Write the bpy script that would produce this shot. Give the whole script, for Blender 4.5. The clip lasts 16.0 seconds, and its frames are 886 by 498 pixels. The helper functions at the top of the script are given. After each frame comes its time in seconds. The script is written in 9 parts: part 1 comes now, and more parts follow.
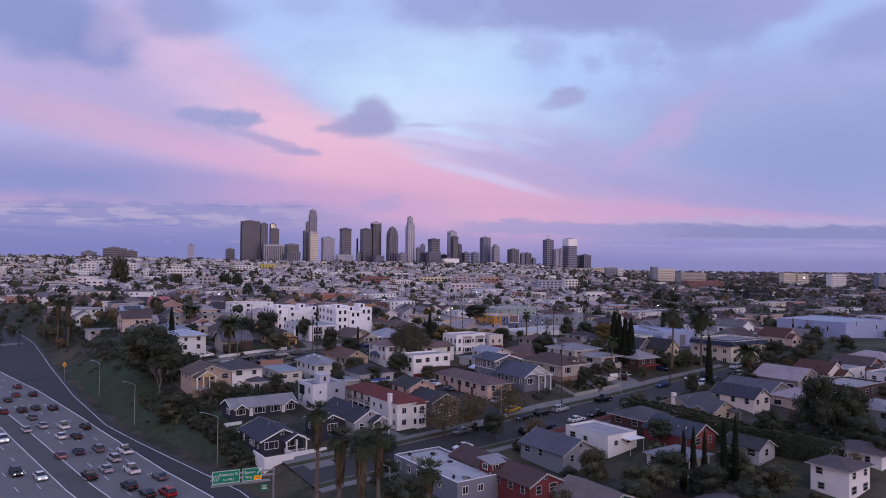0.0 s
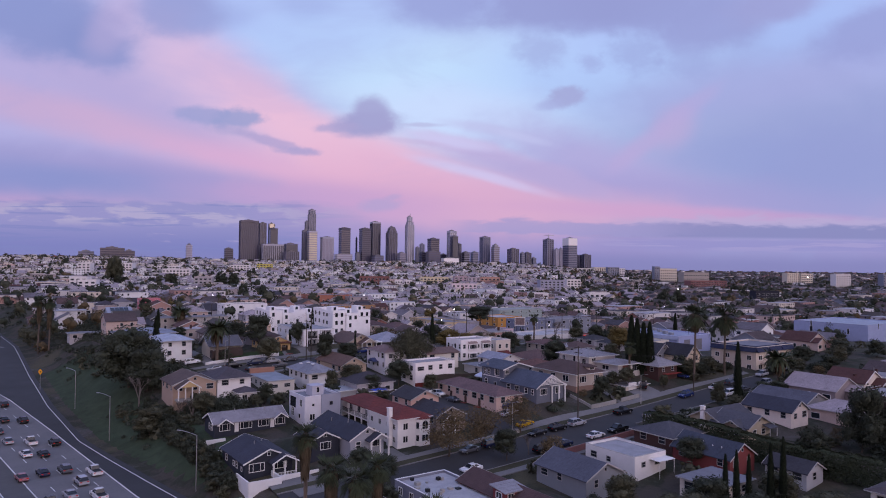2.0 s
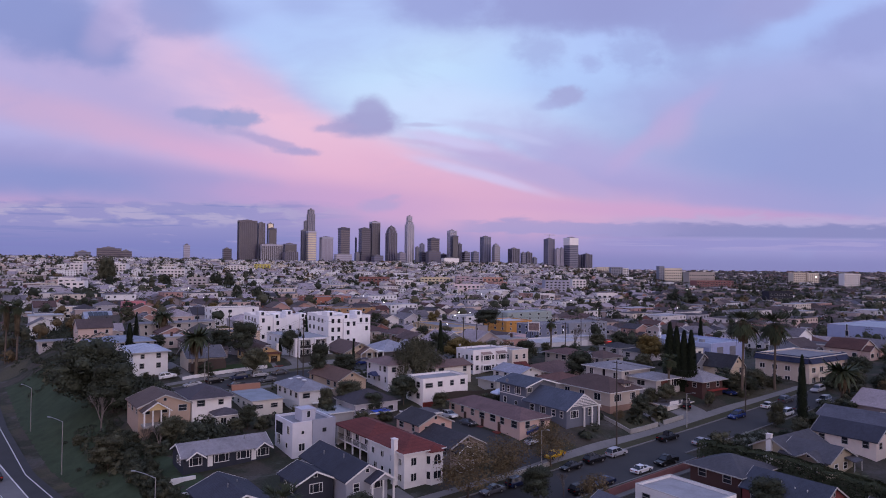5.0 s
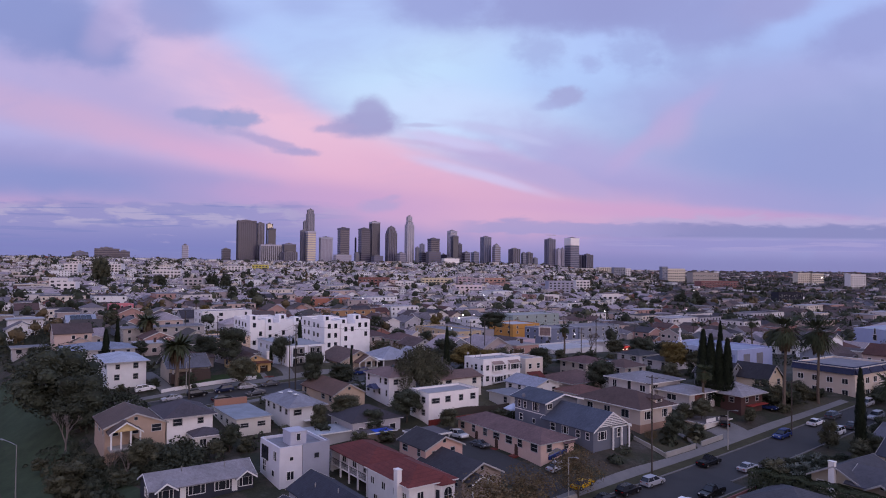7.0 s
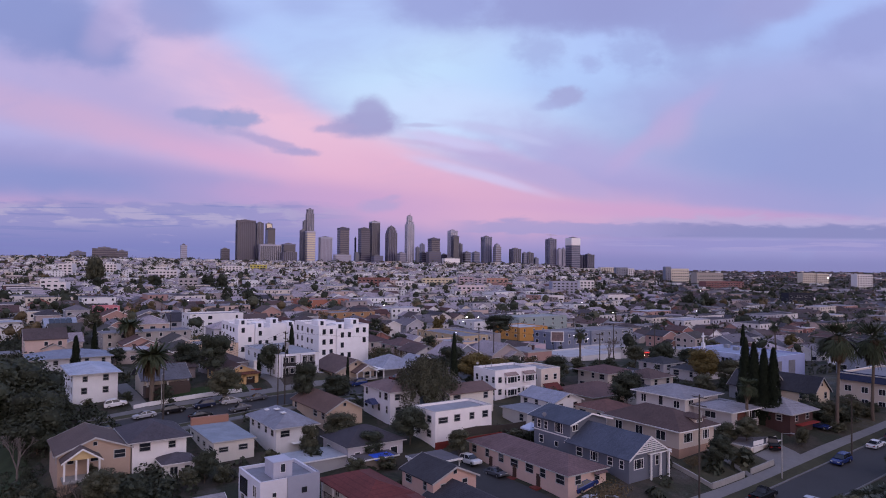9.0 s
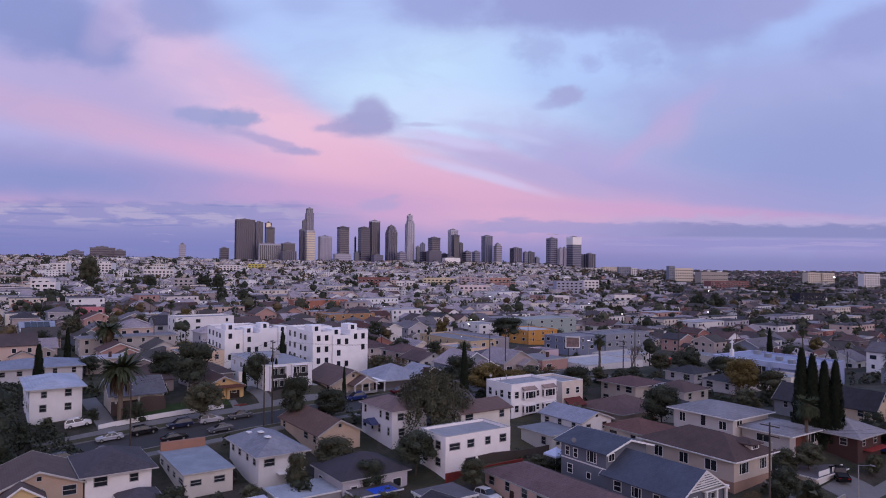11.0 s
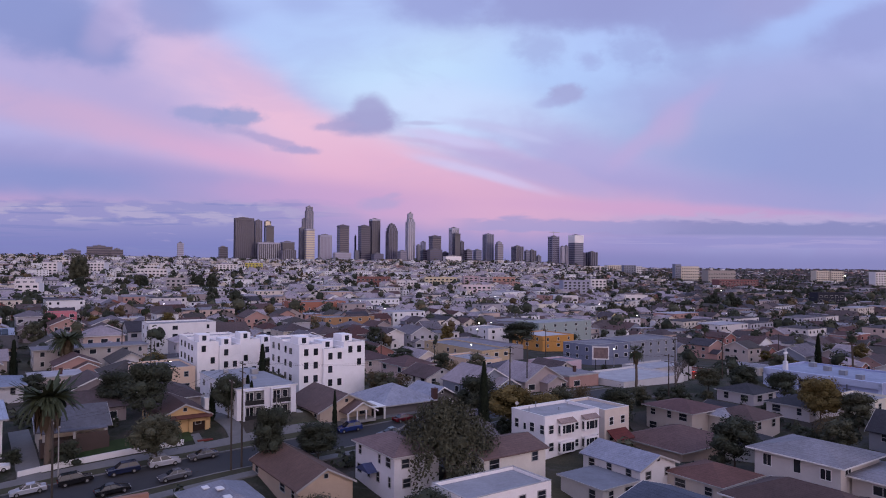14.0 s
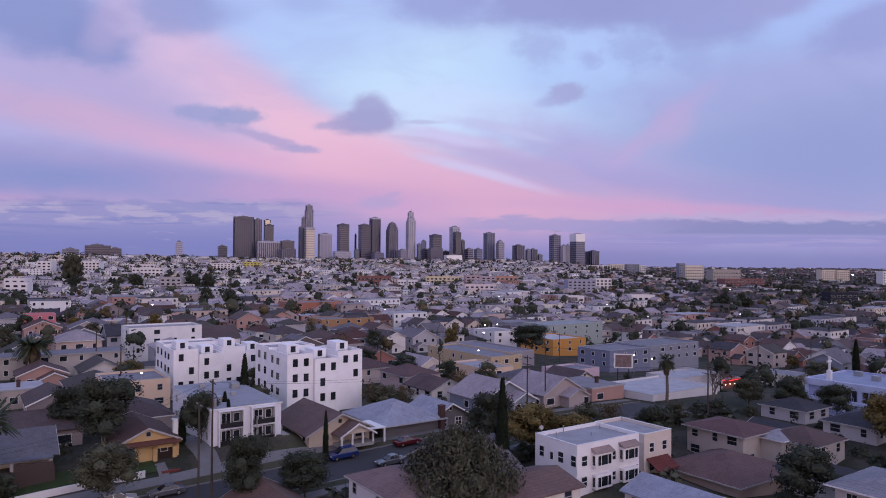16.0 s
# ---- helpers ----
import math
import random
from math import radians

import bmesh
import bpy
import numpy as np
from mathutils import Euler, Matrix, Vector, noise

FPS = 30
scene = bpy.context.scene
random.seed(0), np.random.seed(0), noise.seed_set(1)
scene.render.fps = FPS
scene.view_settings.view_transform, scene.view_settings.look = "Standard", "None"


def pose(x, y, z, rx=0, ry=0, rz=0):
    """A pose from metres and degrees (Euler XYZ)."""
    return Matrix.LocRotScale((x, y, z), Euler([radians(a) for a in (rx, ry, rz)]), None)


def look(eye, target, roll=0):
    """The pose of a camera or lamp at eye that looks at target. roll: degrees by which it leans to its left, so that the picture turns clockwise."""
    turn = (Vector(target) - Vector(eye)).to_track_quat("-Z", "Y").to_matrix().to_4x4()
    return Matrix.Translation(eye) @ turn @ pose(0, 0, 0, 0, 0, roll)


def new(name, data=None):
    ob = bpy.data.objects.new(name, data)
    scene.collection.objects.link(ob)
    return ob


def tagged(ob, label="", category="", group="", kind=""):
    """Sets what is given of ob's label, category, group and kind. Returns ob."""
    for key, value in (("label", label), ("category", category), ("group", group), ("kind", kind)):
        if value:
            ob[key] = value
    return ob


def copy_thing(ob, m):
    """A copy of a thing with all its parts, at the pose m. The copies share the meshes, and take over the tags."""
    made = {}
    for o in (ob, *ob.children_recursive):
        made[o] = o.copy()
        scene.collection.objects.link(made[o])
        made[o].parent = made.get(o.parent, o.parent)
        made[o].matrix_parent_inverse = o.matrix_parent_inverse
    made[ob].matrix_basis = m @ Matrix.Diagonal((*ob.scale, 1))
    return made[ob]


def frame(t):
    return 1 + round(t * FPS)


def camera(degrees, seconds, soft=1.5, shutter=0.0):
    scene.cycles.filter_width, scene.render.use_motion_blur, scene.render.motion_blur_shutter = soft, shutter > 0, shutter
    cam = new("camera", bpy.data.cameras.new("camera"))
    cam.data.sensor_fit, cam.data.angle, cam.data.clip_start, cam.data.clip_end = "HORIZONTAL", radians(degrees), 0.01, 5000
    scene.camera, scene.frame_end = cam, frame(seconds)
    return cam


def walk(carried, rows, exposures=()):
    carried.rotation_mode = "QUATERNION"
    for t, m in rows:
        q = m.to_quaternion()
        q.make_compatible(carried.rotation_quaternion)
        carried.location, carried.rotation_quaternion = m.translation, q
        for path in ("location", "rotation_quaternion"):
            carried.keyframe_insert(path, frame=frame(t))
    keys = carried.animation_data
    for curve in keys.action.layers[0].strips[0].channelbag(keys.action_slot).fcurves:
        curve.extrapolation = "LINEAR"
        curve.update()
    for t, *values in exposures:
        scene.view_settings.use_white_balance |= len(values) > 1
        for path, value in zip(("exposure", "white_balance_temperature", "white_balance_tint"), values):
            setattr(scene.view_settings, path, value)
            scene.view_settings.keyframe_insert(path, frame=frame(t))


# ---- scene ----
cam = camera(65.4, 16.0, soft=1.0)
PATH = [
    (0, (0.538, 2.974, 32.969), (0.597, 4.973, 33.013), 0.6),
    (0.5, (0.35, 7.007, 32.973), (0.409, 9.006, 33.016), 0.5),
    (1, (0.133, 11.115, 33.001), (0.193, 13.114, 33.043), 0.6),
    (1.5, (-0.047, 15.29, 33.012), (0.013, 17.288, 33.055), 0.6),
    (2, (-0.35, 19.529, 32.992), (-0.289, 21.527, 33.035), 0.6),
    (2.5, (-0.669, 23.825, 32.995), (-0.608, 25.823, 33.037), 0.6),
    (3, (-1.031, 28.175, 33.034), (-0.969, 30.174, 33.077), 0.5),
    (3.5, (-1.456, 32.584, 33.023), (-1.394, 34.582, 33.066), 0.5),
    (4, (-1.8, 37.092, 33.028), (-1.738, 39.09, 33.071), 0.5),
    (6.5, (-3.447, 60.033, 32.997), (-3.384, 62.031, 33.04), 0.5),
    (7, (-3.733, 64.729, 33.006), (-3.67, 66.728, 33.05), 0.5),
    (7.5, (-4.028, 69.474, 32.988), (-3.965, 71.472, 33.032), 0.5),
    (8, (-4.303, 74.199, 32.962), (-4.24, 76.198, 33.006), 0.5),
    (8.5, (-4.556, 78.964, 32.926), (-4.493, 80.963, 32.97), 0.5),
    (9, (-4.762, 83.75, 32.93), (-4.699, 85.748, 32.974), 0.5),
    (11.5, (-6.31, 107.945, 32.949), (-6.247, 109.944, 32.991), 0.5),
    (12, (-6.566, 112.876, 32.975), (-6.503, 114.874, 33.017), 0.5),
    (12.5, (-6.778, 117.745, 33.047), (-6.716, 119.744, 33.087), 0.4),
    (13, (-6.967, 122.657, 33.083), (-6.905, 124.655, 33.123), 0.4),
    (13.5, (-7.194, 127.567, 33.124), (-7.132, 129.566, 33.164), 0.4),
    (14, (-7.436, 132.394, 33.183), (-7.374, 134.393, 33.221), 0.4),
    (14.5, (-7.591, 137.16, 33.176), (-7.53, 139.159, 33.212), 0.5),
    (15, (-7.775, 141.876, 33.146), (-7.713, 143.875, 33.181), 0.4),
    (15.5, (-7.995, 146.553, 33.074), (-7.934, 148.552, 33.109), 0.4),
    (16, (-8.335, 151.207, 33.009), (-8.274, 153.206, 33.044), 0.4),
]
walk(cam, [(t, look(eye, target, roll)) for t, eye, target, roll in PATH])

# ---- sky, sun, exposure ----
def srgb(r, g, b):
    """Linear colour from 0..255 values."""
    out = []
    for c in (r, g, b):
        c = c / 255.0
        out.append(c / 12.92 if c <= 0.04045 else ((c + 0.055) / 1.055) ** 2.4)
    return (*out, 1.0)


class Nodes:
    """A small writer for node trees."""

    def __init__(self, tree):
        self.tree = tree
        tree.nodes.clear()

    def add(self, kind, operation=""):
        node = self.tree.nodes.new(kind)
        if operation:
            node.operation = operation
        return node

    def put(self, socket, value):
        if isinstance(value, bpy.types.NodeSocket):
            self.tree.links.new(value, socket)
        else:
            socket.default_value = value

    def math(self, op, a, b=0.0, c=0.0, clamp=False):
        node = self.add("ShaderNodeMath", op)
        node.use_clamp = clamp
        for k, v in enumerate((a, b, c)):
            self.put(node.inputs[k], v)
        return node.outputs[0]

    def step(self, x, low, high):
        node = self.add("ShaderNodeMapRange")
        node.interpolation_type = "SMOOTHSTEP"
        for k, v in enumerate((x, low, high, 0.0, 1.0)):
            self.put(node.inputs[k], v)
        return node.outputs[0]

    def mix(self, f, a, b, blend="MIX"):
        node = self.add("ShaderNodeMix")
        node.data_type, node.blend_type = "RGBA", blend
        self.put(node.inputs[0], f)
        self.put(node.inputs[6], a)
        self.put(node.inputs[7], b)
        return node.outputs[2]

    def noise(self, vector, scale, detail=3.0, rough=0.55, distortion=0.0):
        node = self.add("ShaderNodeTexNoise")
        if vector is not None:
            self.put(node.inputs["Vector"], vector)
        self.put(node.inputs["Scale"], scale)
        self.put(node.inputs["Detail"], detail)
        self.put(node.inputs["Roughness"], rough)
        self.put(node.inputs["Distortion"], distortion)
        return node.outputs[0]

    def xyz(self, x, y, z):
        node = self.add("ShaderNodeCombineXYZ")
        for k, v in enumerate((x, y, z)):
            self.put(node.inputs[k], v)
        return node.outputs[0]


# banks and clouds: place on the sky's plane (hundredths right of the heading and above level), half width and
# half height, turn, raggedness at three scales, softness of the edge, density, colour
CLEAR = [
    ("pale blue clearing", 1.1, 24.9, 27.0, 9.8, -10, (0.25, 0.15, 0.0), 0.85, 0.97, (197, 225, 255)),
    ("blue top of the clearing", -17.9, 34.7, 15.6, 6.6, 10, (0.25, 0.15, 0.0), 0.85, 0.70, (179, 202, 250)),
    ("blue clearing beyond the puffs", 25.0, 27.6, 20.5, 7.0, 6, (0.25, 0.15, 0.0), 0.85, 0.88, (179, 205, 253)),
    ("pale foot of the clearing", 3.6, 21.1, 14.7, 4.4, -6, (0.25, 0.15, 0.0), 0.85, 0.85, (204, 220, 255)),
    ("blue rift at the top", 52.6, 34.8, 12.3, 3.6, 30, (0.25, 0.15, 0.0), 0.85, 0.85, (169, 191, 245)),
    ("violet-blue bank", 53.0, 17.1, 32.8, 12.3, 0, (0.25, 0.15, 0.0), 0.80, 0.90, (157, 168, 217)),
    ("lilac upper edge of the bank", 45.6, 26.6, 19.7, 3.3, 10, (0.25, 0.15, 0.0), 0.90, 0.60, (167, 171, 223)),
    ("slate heart of the bank", 57.1, 15.1, 13.9, 7.4, 10, (0.25, 0.15, 0.0), 0.90, 0.70, (147, 156, 211)),
    ("slate heart of the bank", 41.5, 16.2, 9.0, 2.9, 4, (0.25, 0.15, 0.0), 0.90, 0.50, (149, 161, 215)),
    ("mauve shoulder of the bank", 22.6, 14.0, 13.9, 4.1, -18, (0.25, 0.15, 0.0), 0.90, 0.85, (179, 170, 220)),
    ("mauve shoulder of the bank", 32.4, 10.0, 24.6, 2.9, -3, (0.25, 0.15, 0.0), 0.90, 0.70, (167, 160, 213)),
    ("lavender bank", -52.4, 24.9, 27.0, 7.4, -12, (0.25, 0.15, 0.0), 0.80, 0.92, (184, 173, 220)),
    ("blue-violet trough", -55.4, 12.6, 24.6, 3.4, -6, (0.25, 0.15, 0.0), 0.90, 0.85, (151, 153, 207)),
    ("blue-violet trough, tail", -33.2, 11.4, 19.7, 2.1, -8, (0.25, 0.15, 0.0), 0.90, 0.75, (165, 156, 209)),
]
ROSE = [
    ("blue heart of the trough", -59.5, 11.8, 13.9, 2.0, 0, (0.25, 0.15, 0.0), 0.90, 0.70, (135, 147, 205)),
    ("rosy strand, left", -58.1, 21.7, 21.3, 2.5, -10, (0.25, 0.15, 0.0), 0.95, 0.70, (197, 172, 212)),
    ("rosy strand, middle", -39.9, 17.6, 18.0, 2.8, -13, (0.25, 0.15, 0.0), 0.95, 0.75, (207, 174, 212)),
    ("rosy strand, lower", -25.1, 14.4, 16.4, 2.1, -9, (0.25, 0.15, 0.0), 0.90, 0.85, (220, 175, 213)),
    ("lilac gap between the strands", -45.8, 24.1, 13.9, 2.9, -22, (0.25, 0.15, 0.0), 0.90, 0.60, (183, 171, 218)),
    ("rose ribbon, upper", -40.1, 30.4, 13.9, 5.4, -36, (0.25, 0.15, 0.0), 0.95, 0.85, (206, 185, 223)),
    ("rose ribbon, middle", -29.7, 24.7, 13.1, 4.7, -35, (0.25, 0.15, 0.0), 0.95, 0.85, (220, 190, 224)),
    ("rose ribbon, knee", -21.4, 19.8, 10.2, 3.3, -32, (0.25, 0.15, 0.0), 0.95, 0.90, (233, 191, 219)),
    ("rose ribbon, lower", -11.1, 16.0, 14.7, 3.4, -17, (0.25, 0.15, 0.0), 0.95, 0.90, (234, 192, 219)),
    ("broad rose glow", -2.0, 11.1, 18.0, 4.4, -10, (0.25, 0.15, 0.0), 0.95, 0.92, (227, 179, 210)),
    ("low rose glow", 7.8, 8.7, 25.4, 2.8, -3, (0.25, 0.15, 0.0), 0.95, 0.88, (216, 172, 207)),
    ("mauve foot of the glow", -15.2, 9.1, 15.6, 2.1, -4, (0.25, 0.15, 0.0), 0.90, 0.75, (197, 162, 209)),
    ("far rose strand", 32.4, 7.8, 21.3, 1.0, -2, (0.25, 0.15, 0.0), 0.90, 0.75, (207, 165, 208)),
    ("far rose strand, end", 50.5, 7.2, 9.8, 0.7, -2, (0.25, 0.15, 0.0), 0.90, 0.60, (191, 160, 207)),
]
VEILS = [
    ("rose patch", 33.2, 20.0, 3.4, 2.5, 50, (0.25, 0.15, 0.0), 0.95, 0.60, (193, 171, 216)),
    ("rose patch, tail", 28.3, 17.2, 4.9, 1.3, 38, (0.25, 0.15, 0.0), 0.90, 0.60, (189, 170, 218)),
    ("rose patch, head", 36.1, 23.6, 4.1, 1.1, 36, (0.25, 0.15, 0.0), 0.90, 0.50, (183, 171, 221)),
    ("rosy veil", 3.7, 16.9, 9.0, 1.1, -14, (0.2, 0.25, 0.06), 0.80, 0.70, (209, 185, 225)),
    ("mauve veil", 9.4, 14.5, 10.6, 1.8, -16, (0.2, 0.25, 0.06), 0.80, 0.80, (191, 177, 221)),
    ("mauve veil", 6.1, 19.8, 5.7, 0.7, -8, (0.2, 0.25, 0.06), 0.90, 0.50, (189, 187, 229)),
    ("mauve veil, right end", 16.4, 12.4, 7.4, 1.6, -16, (0.2, 0.25, 0.06), 0.80, 0.70, (181, 168, 216)),
    ("pale streak", 1.2, 14.0, 5.7, 0.7, -14, (0.25, 0.15, 0.0), 0.90, 0.75, (209, 203, 241)),
    ("pale streak", 8.2, 12.2, 6.1, 0.6, -16, (0.25, 0.15, 0.0), 0.90, 0.70, (207, 199, 239)),
    ("pale streak", 1.2, 17.7, 4.9, 0.7, -10, (0.25, 0.15, 0.0), 0.90, 0.60, (207, 207, 247)),
    ("pale streak", 11.0, 18.6, 4.1, 0.5, -14, (0.25, 0.15, 0.0), 0.90, 0.50, (197, 201, 241)),
    ("slate cloud", -59.2, 34.8, 13.1, 5.2, -10, (0.2, 0.25, 0.06), 0.55, 0.92, (139, 150, 206)),
    ("slate cloud, lower lobe", -51.3, 31.1, 5.4, 2.8, -24, (0.2, 0.25, 0.06), 0.60, 0.85, (138, 149, 205)),
    ("slate cloud, arm", -39.0, 36.4, 6.6, 3.6, -8, (0.2, 0.25, 0.06), 0.60, 0.85, (151, 159, 213)),
]
SLATE = [
    ("slate cloud, arm foot", -32.8, 35.4, 4.9, 1.8, 10, (0.2, 0.25, 0.06), 0.80, 0.50, (157, 169, 223)),
    ("lilac rent", -48.8, 34.4, 2.8, 4.9, -28, (0.25, 0.15, 0.0), 0.80, 0.60, (183, 171, 217)),
    ("slate cloud at the top", -1.1, 37.9, 8.2, 3.8, -4, (0.2, 0.25, 0.06), 0.60, 0.85, (153, 162, 217)),
    ("slate cloud at the top", -20.5, 37.6, 4.1, 2.1, 0, (0.2, 0.25, 0.06), 0.90, 0.50, (161, 177, 231)),
    ("slate cloud, middle", 17.5, 38.1, 12.3, 3.8, 4, (0.2, 0.25, 0.06), 0.55, 0.92, (151, 158, 212)),
    ("slate cloud, middle", 28.3, 37.9, 10.6, 3.8, 4, (0.2, 0.25, 0.06), 0.55, 0.90, (151, 158, 212)),
    ("slate cloud, right", 38.6, 35.8, 9.0, 3.8, 12, (0.2, 0.25, 0.06), 0.55, 0.90, (153, 161, 215)),
    ("slate cloud, right end", 48.1, 38.4, 6.6, 2.5, 14, (0.2, 0.25, 0.06), 0.60, 0.85, (159, 163, 215)),
    ("slate cloud at the edge", 62.1, 34.6, 8.2, 3.6, 22, (0.2, 0.25, 0.06), 0.60, 0.80, (153, 160, 215)),
    ("ragged puff", 13.8, 31.4, 3.6, 2.5, -10, (0.3, 0.5, 0.3), 0.70, 0.65, (161, 173, 223)),
    ("ragged puff", 21.0, 29.5, 2.1, 1.5, -10, (0.3, 0.5, 0.3), 0.60, 0.60, (159, 169, 221)),
    ("ragged puff", 27.4, 31.0, 4.1, 2.9, 0, (0.3, 0.5, 0.3), 0.70, 0.65, (157, 169, 221)),
    ("ragged puff", 34.9, 30.0, 2.9, 2.0, -14, (0.3, 0.5, 0.3), 0.70, 0.55, (159, 171, 223)),
    ("lone cloud, base", -11.3, 20.2, 4.9, 1.8, 3, (0.05, 0.18, 0.18), 0.50, 0.95, (163, 161, 208)),
]
PUFFS = [
    ("lone cloud, peak", -10.9, 21.9, 2.7, 2.3, 0, (0.04, 0.12, 0.14), 0.50, 0.92, (165, 165, 211)),
    ("lone cloud, foot", -15.9, 19.7, 2.9, 0.7, 4, (0.05, 0.25, 0.3), 0.60, 0.75, (173, 165, 210)),
    ("lone cloud, wisp", -3.4, 20.2, 2.8, 0.3, 0, (0.1, 0.3, 0.3), 0.80, 0.60, (181, 179, 219)),
    ("lone cloud, wisp", -4.2, 17.7, 3.8, 0.4, -6, (0.1, 0.3, 0.3), 0.80, 0.50, (201, 181, 219)),
    ("grey cloud, left", -35.5, 21.2, 4.3, 1.3, -4, (0.06, 0.3, 0.3), 0.50, 0.85, (158, 162, 211)),
    ("grey cloud, head", -30.1, 20.8, 3.4, 1.4, 4, (0.06, 0.3, 0.3), 0.45, 0.88, (155, 161, 209)),
    ("grey cloud, foot", -30.9, 19.1, 3.3, 0.7, -6, (0.06, 0.3, 0.3), 0.70, 0.60, (171, 165, 211)),
    ("grey cloud, tail", -25.1, 17.5, 4.9, 0.7, -14, (0.06, 0.3, 0.3), 0.60, 0.75, (173, 162, 209)),
    ("grey cloud, tail end", -21.4, 16.2, 2.9, 0.6, -4, (0.06, 0.3, 0.3), 0.60, 0.75, (169, 161, 209)),
    ("small cloud", 17.6, 24.5, 2.5, 1.6, 14, (0.06, 0.3, 0.3), 0.50, 0.90, (165, 170, 217)),
    ("small cloud, foot", 15.3, 23.3, 1.8, 0.7, 10, (0.06, 0.3, 0.3), 0.70, 0.70, (169, 177, 225)),
    ("faint blue wisp", -9.4, 8.4, 2.9, 0.8, 4, (0.1, 0.35, 0.3), 0.70, 0.60, (173, 163, 210)),
    ("faint blue wisp", -7.4, 9.6, 1.1, 0.4, 10, (0.1, 0.35, 0.3), 0.70, 0.50, (175, 163, 210)),
]


def build_sky():
    world = bpy.data.worlds.new("dusk_sky")
    scene.world = world
    world.use_nodes = True
    n = Nodes(world.node_tree)
    way = n.add("ShaderNodeTexCoord").outputs["Generated"]
    turn = n.add("ShaderNodeMapping")
    n.put(turn.inputs["Vector"], way)
    turn.inputs["Rotation"].default_value = (0, 0, radians(1.8))
    split = n.add("ShaderNodeSeparateXYZ")
    n.put(split.inputs[0], turn.outputs[0])
    x, y, z = split.outputs
    ahead = n.math("MAXIMUM", y, 0.05)
    u = n.math("MULTIPLY", n.math("DIVIDE", x, ahead), 100.0)
    v = n.math("MULTIPLY", n.math("DIVIDE", z, ahead), 100.0)
    plane = n.xyz(u, v, 0.0)

    def clump(a, b, deep, scale, detail, distortion):
        return n.math("SUBTRACT", n.noise(n.xyz(n.math("MULTIPLY", u, a), n.math("MULTIPLY", v, b), deep), scale, detail, 0.55, distortion), 0.5)

    wobs = (clump(0.04, 0.07, 0.0, 1.5, 3.0, 0.2), clump(0.08, 0.12, 4.0, 2.2, 4.0, 0.2), clump(0.14, 0.2, 9.0, 4.0, 5.0, 0.2))

    def layer(colour, f, shade):
        return n.mix(f, colour, shade)

    def patch(colour, a, b, wide, high, lean, rag, edge, dense, shade):
        """One uneven patch of cloud or clear sky over the colour so far."""
        m = n.add("ShaderNodeMapping")
        m.vector_type = "TEXTURE"
        n.put(m.inputs["Vector"], plane)
        m.inputs["Location"].default_value = (a, b, 0)
        m.inputs["Rotation"].default_value = (0, 0, radians(lean))
        m.inputs["Scale"].default_value = (wide, high, 1)
        size = n.add("ShaderNodeVectorMath", "LENGTH")
        n.put(size.inputs[0], m.outputs[0])
        r = size.outputs["Value"]
        for w, k in zip(wobs, rag):
            if k:
                r = n.math("MULTIPLY_ADD", w, k * 3, r)
        f = n.add("ShaderNodeMapRange")
        f.interpolation_type = "SMOOTHERSTEP"
        for k, value in enumerate((r, 1.0 - edge, 1.0 + edge, dense, 0.0)):
            n.put(f.inputs[k], value)
        return n.mix(f.outputs[0], colour, srgb(*shade))

    # violet near the ground, lilac, then the blue of the open sky
    col = n.mix(n.step(v, 0.0, 3.5), srgb(138, 136, 192), srgb(160, 150, 203))
    col = n.mix(n.step(v, 3.0, 8.0), col, srgb(186, 160, 207))
    col = n.mix(n.step(v, 8.0, 20.0), col, srgb(178, 178, 228))
    col = n.mix(n.step(v, 20.0, 36.0), col, srgb(172, 188, 242))
    col = n.mix(n.step(v, 45.0, 120.0), col, srgb(150, 168, 228))
    for shelf in (CLEAR, ROSE, VEILS, SLATE, PUFFS):
        for words, a, b, wide, high, lean, rag, edge, dense, shade in shelf:
            col = patch(col, a, b, wide, high, lean, rag, edge, dense, shade)
    # soft mottling of the cloud deck
    veil = clump(0.03, 0.075, 21.0, 1.6, 5.0, 0.5)
    deck = n.step(v, 8.0, 16.0)
    col = layer(col, n.math("MULTIPLY", n.math("MULTIPLY", deck, 0.16), n.step(veil, 0.0, 0.2)), srgb(156, 160, 216))
    # stratus low on the left: pale lumps on a grey-violet sheet, darker towards the ground
    lump = clump(0.13, 0.55, 3.0, 1.5, 6.0, 0.25)
    streak = clump(0.05, 1.0, 8.0, 1.4, 5.0, 0.2)
    leftward = n.math("SUBTRACT", 1.0, n.step(u, -32.0, -8.0))
    top = n.math("MULTIPLY_ADD", lump, 3.0, v)
    sheet = n.math("MULTIPLY", n.math("SUBTRACT", 1.0, n.step(top, 7.8, 9.2)), leftward)
    col = layer(col, n.math("MULTIPLY", sheet, 0.9), n.mix(n.step(v, 1.5, 6.5), srgb(124, 129, 190), srgb(148, 147, 200)))
    crest = n.math("MULTIPLY", n.step(v, 4.6, 6.0), n.step(lump, -0.03, 0.1))
    col = layer(col, n.math("MULTIPLY", n.math("MULTIPLY", sheet, crest), 0.8), srgb(180, 171, 207))
    base = n.math("MULTIPLY", n.math("SUBTRACT", 1.0, n.step(v, 4.0, 5.0)), n.step(lump, 0.05, 0.16))
    col = layer(col, n.math("MULTIPLY", n.math("MULTIPLY", sheet, base), n.math("MULTIPLY", n.step(u, -52.0, -30.0), 0.8)), srgb(172, 162, 206))
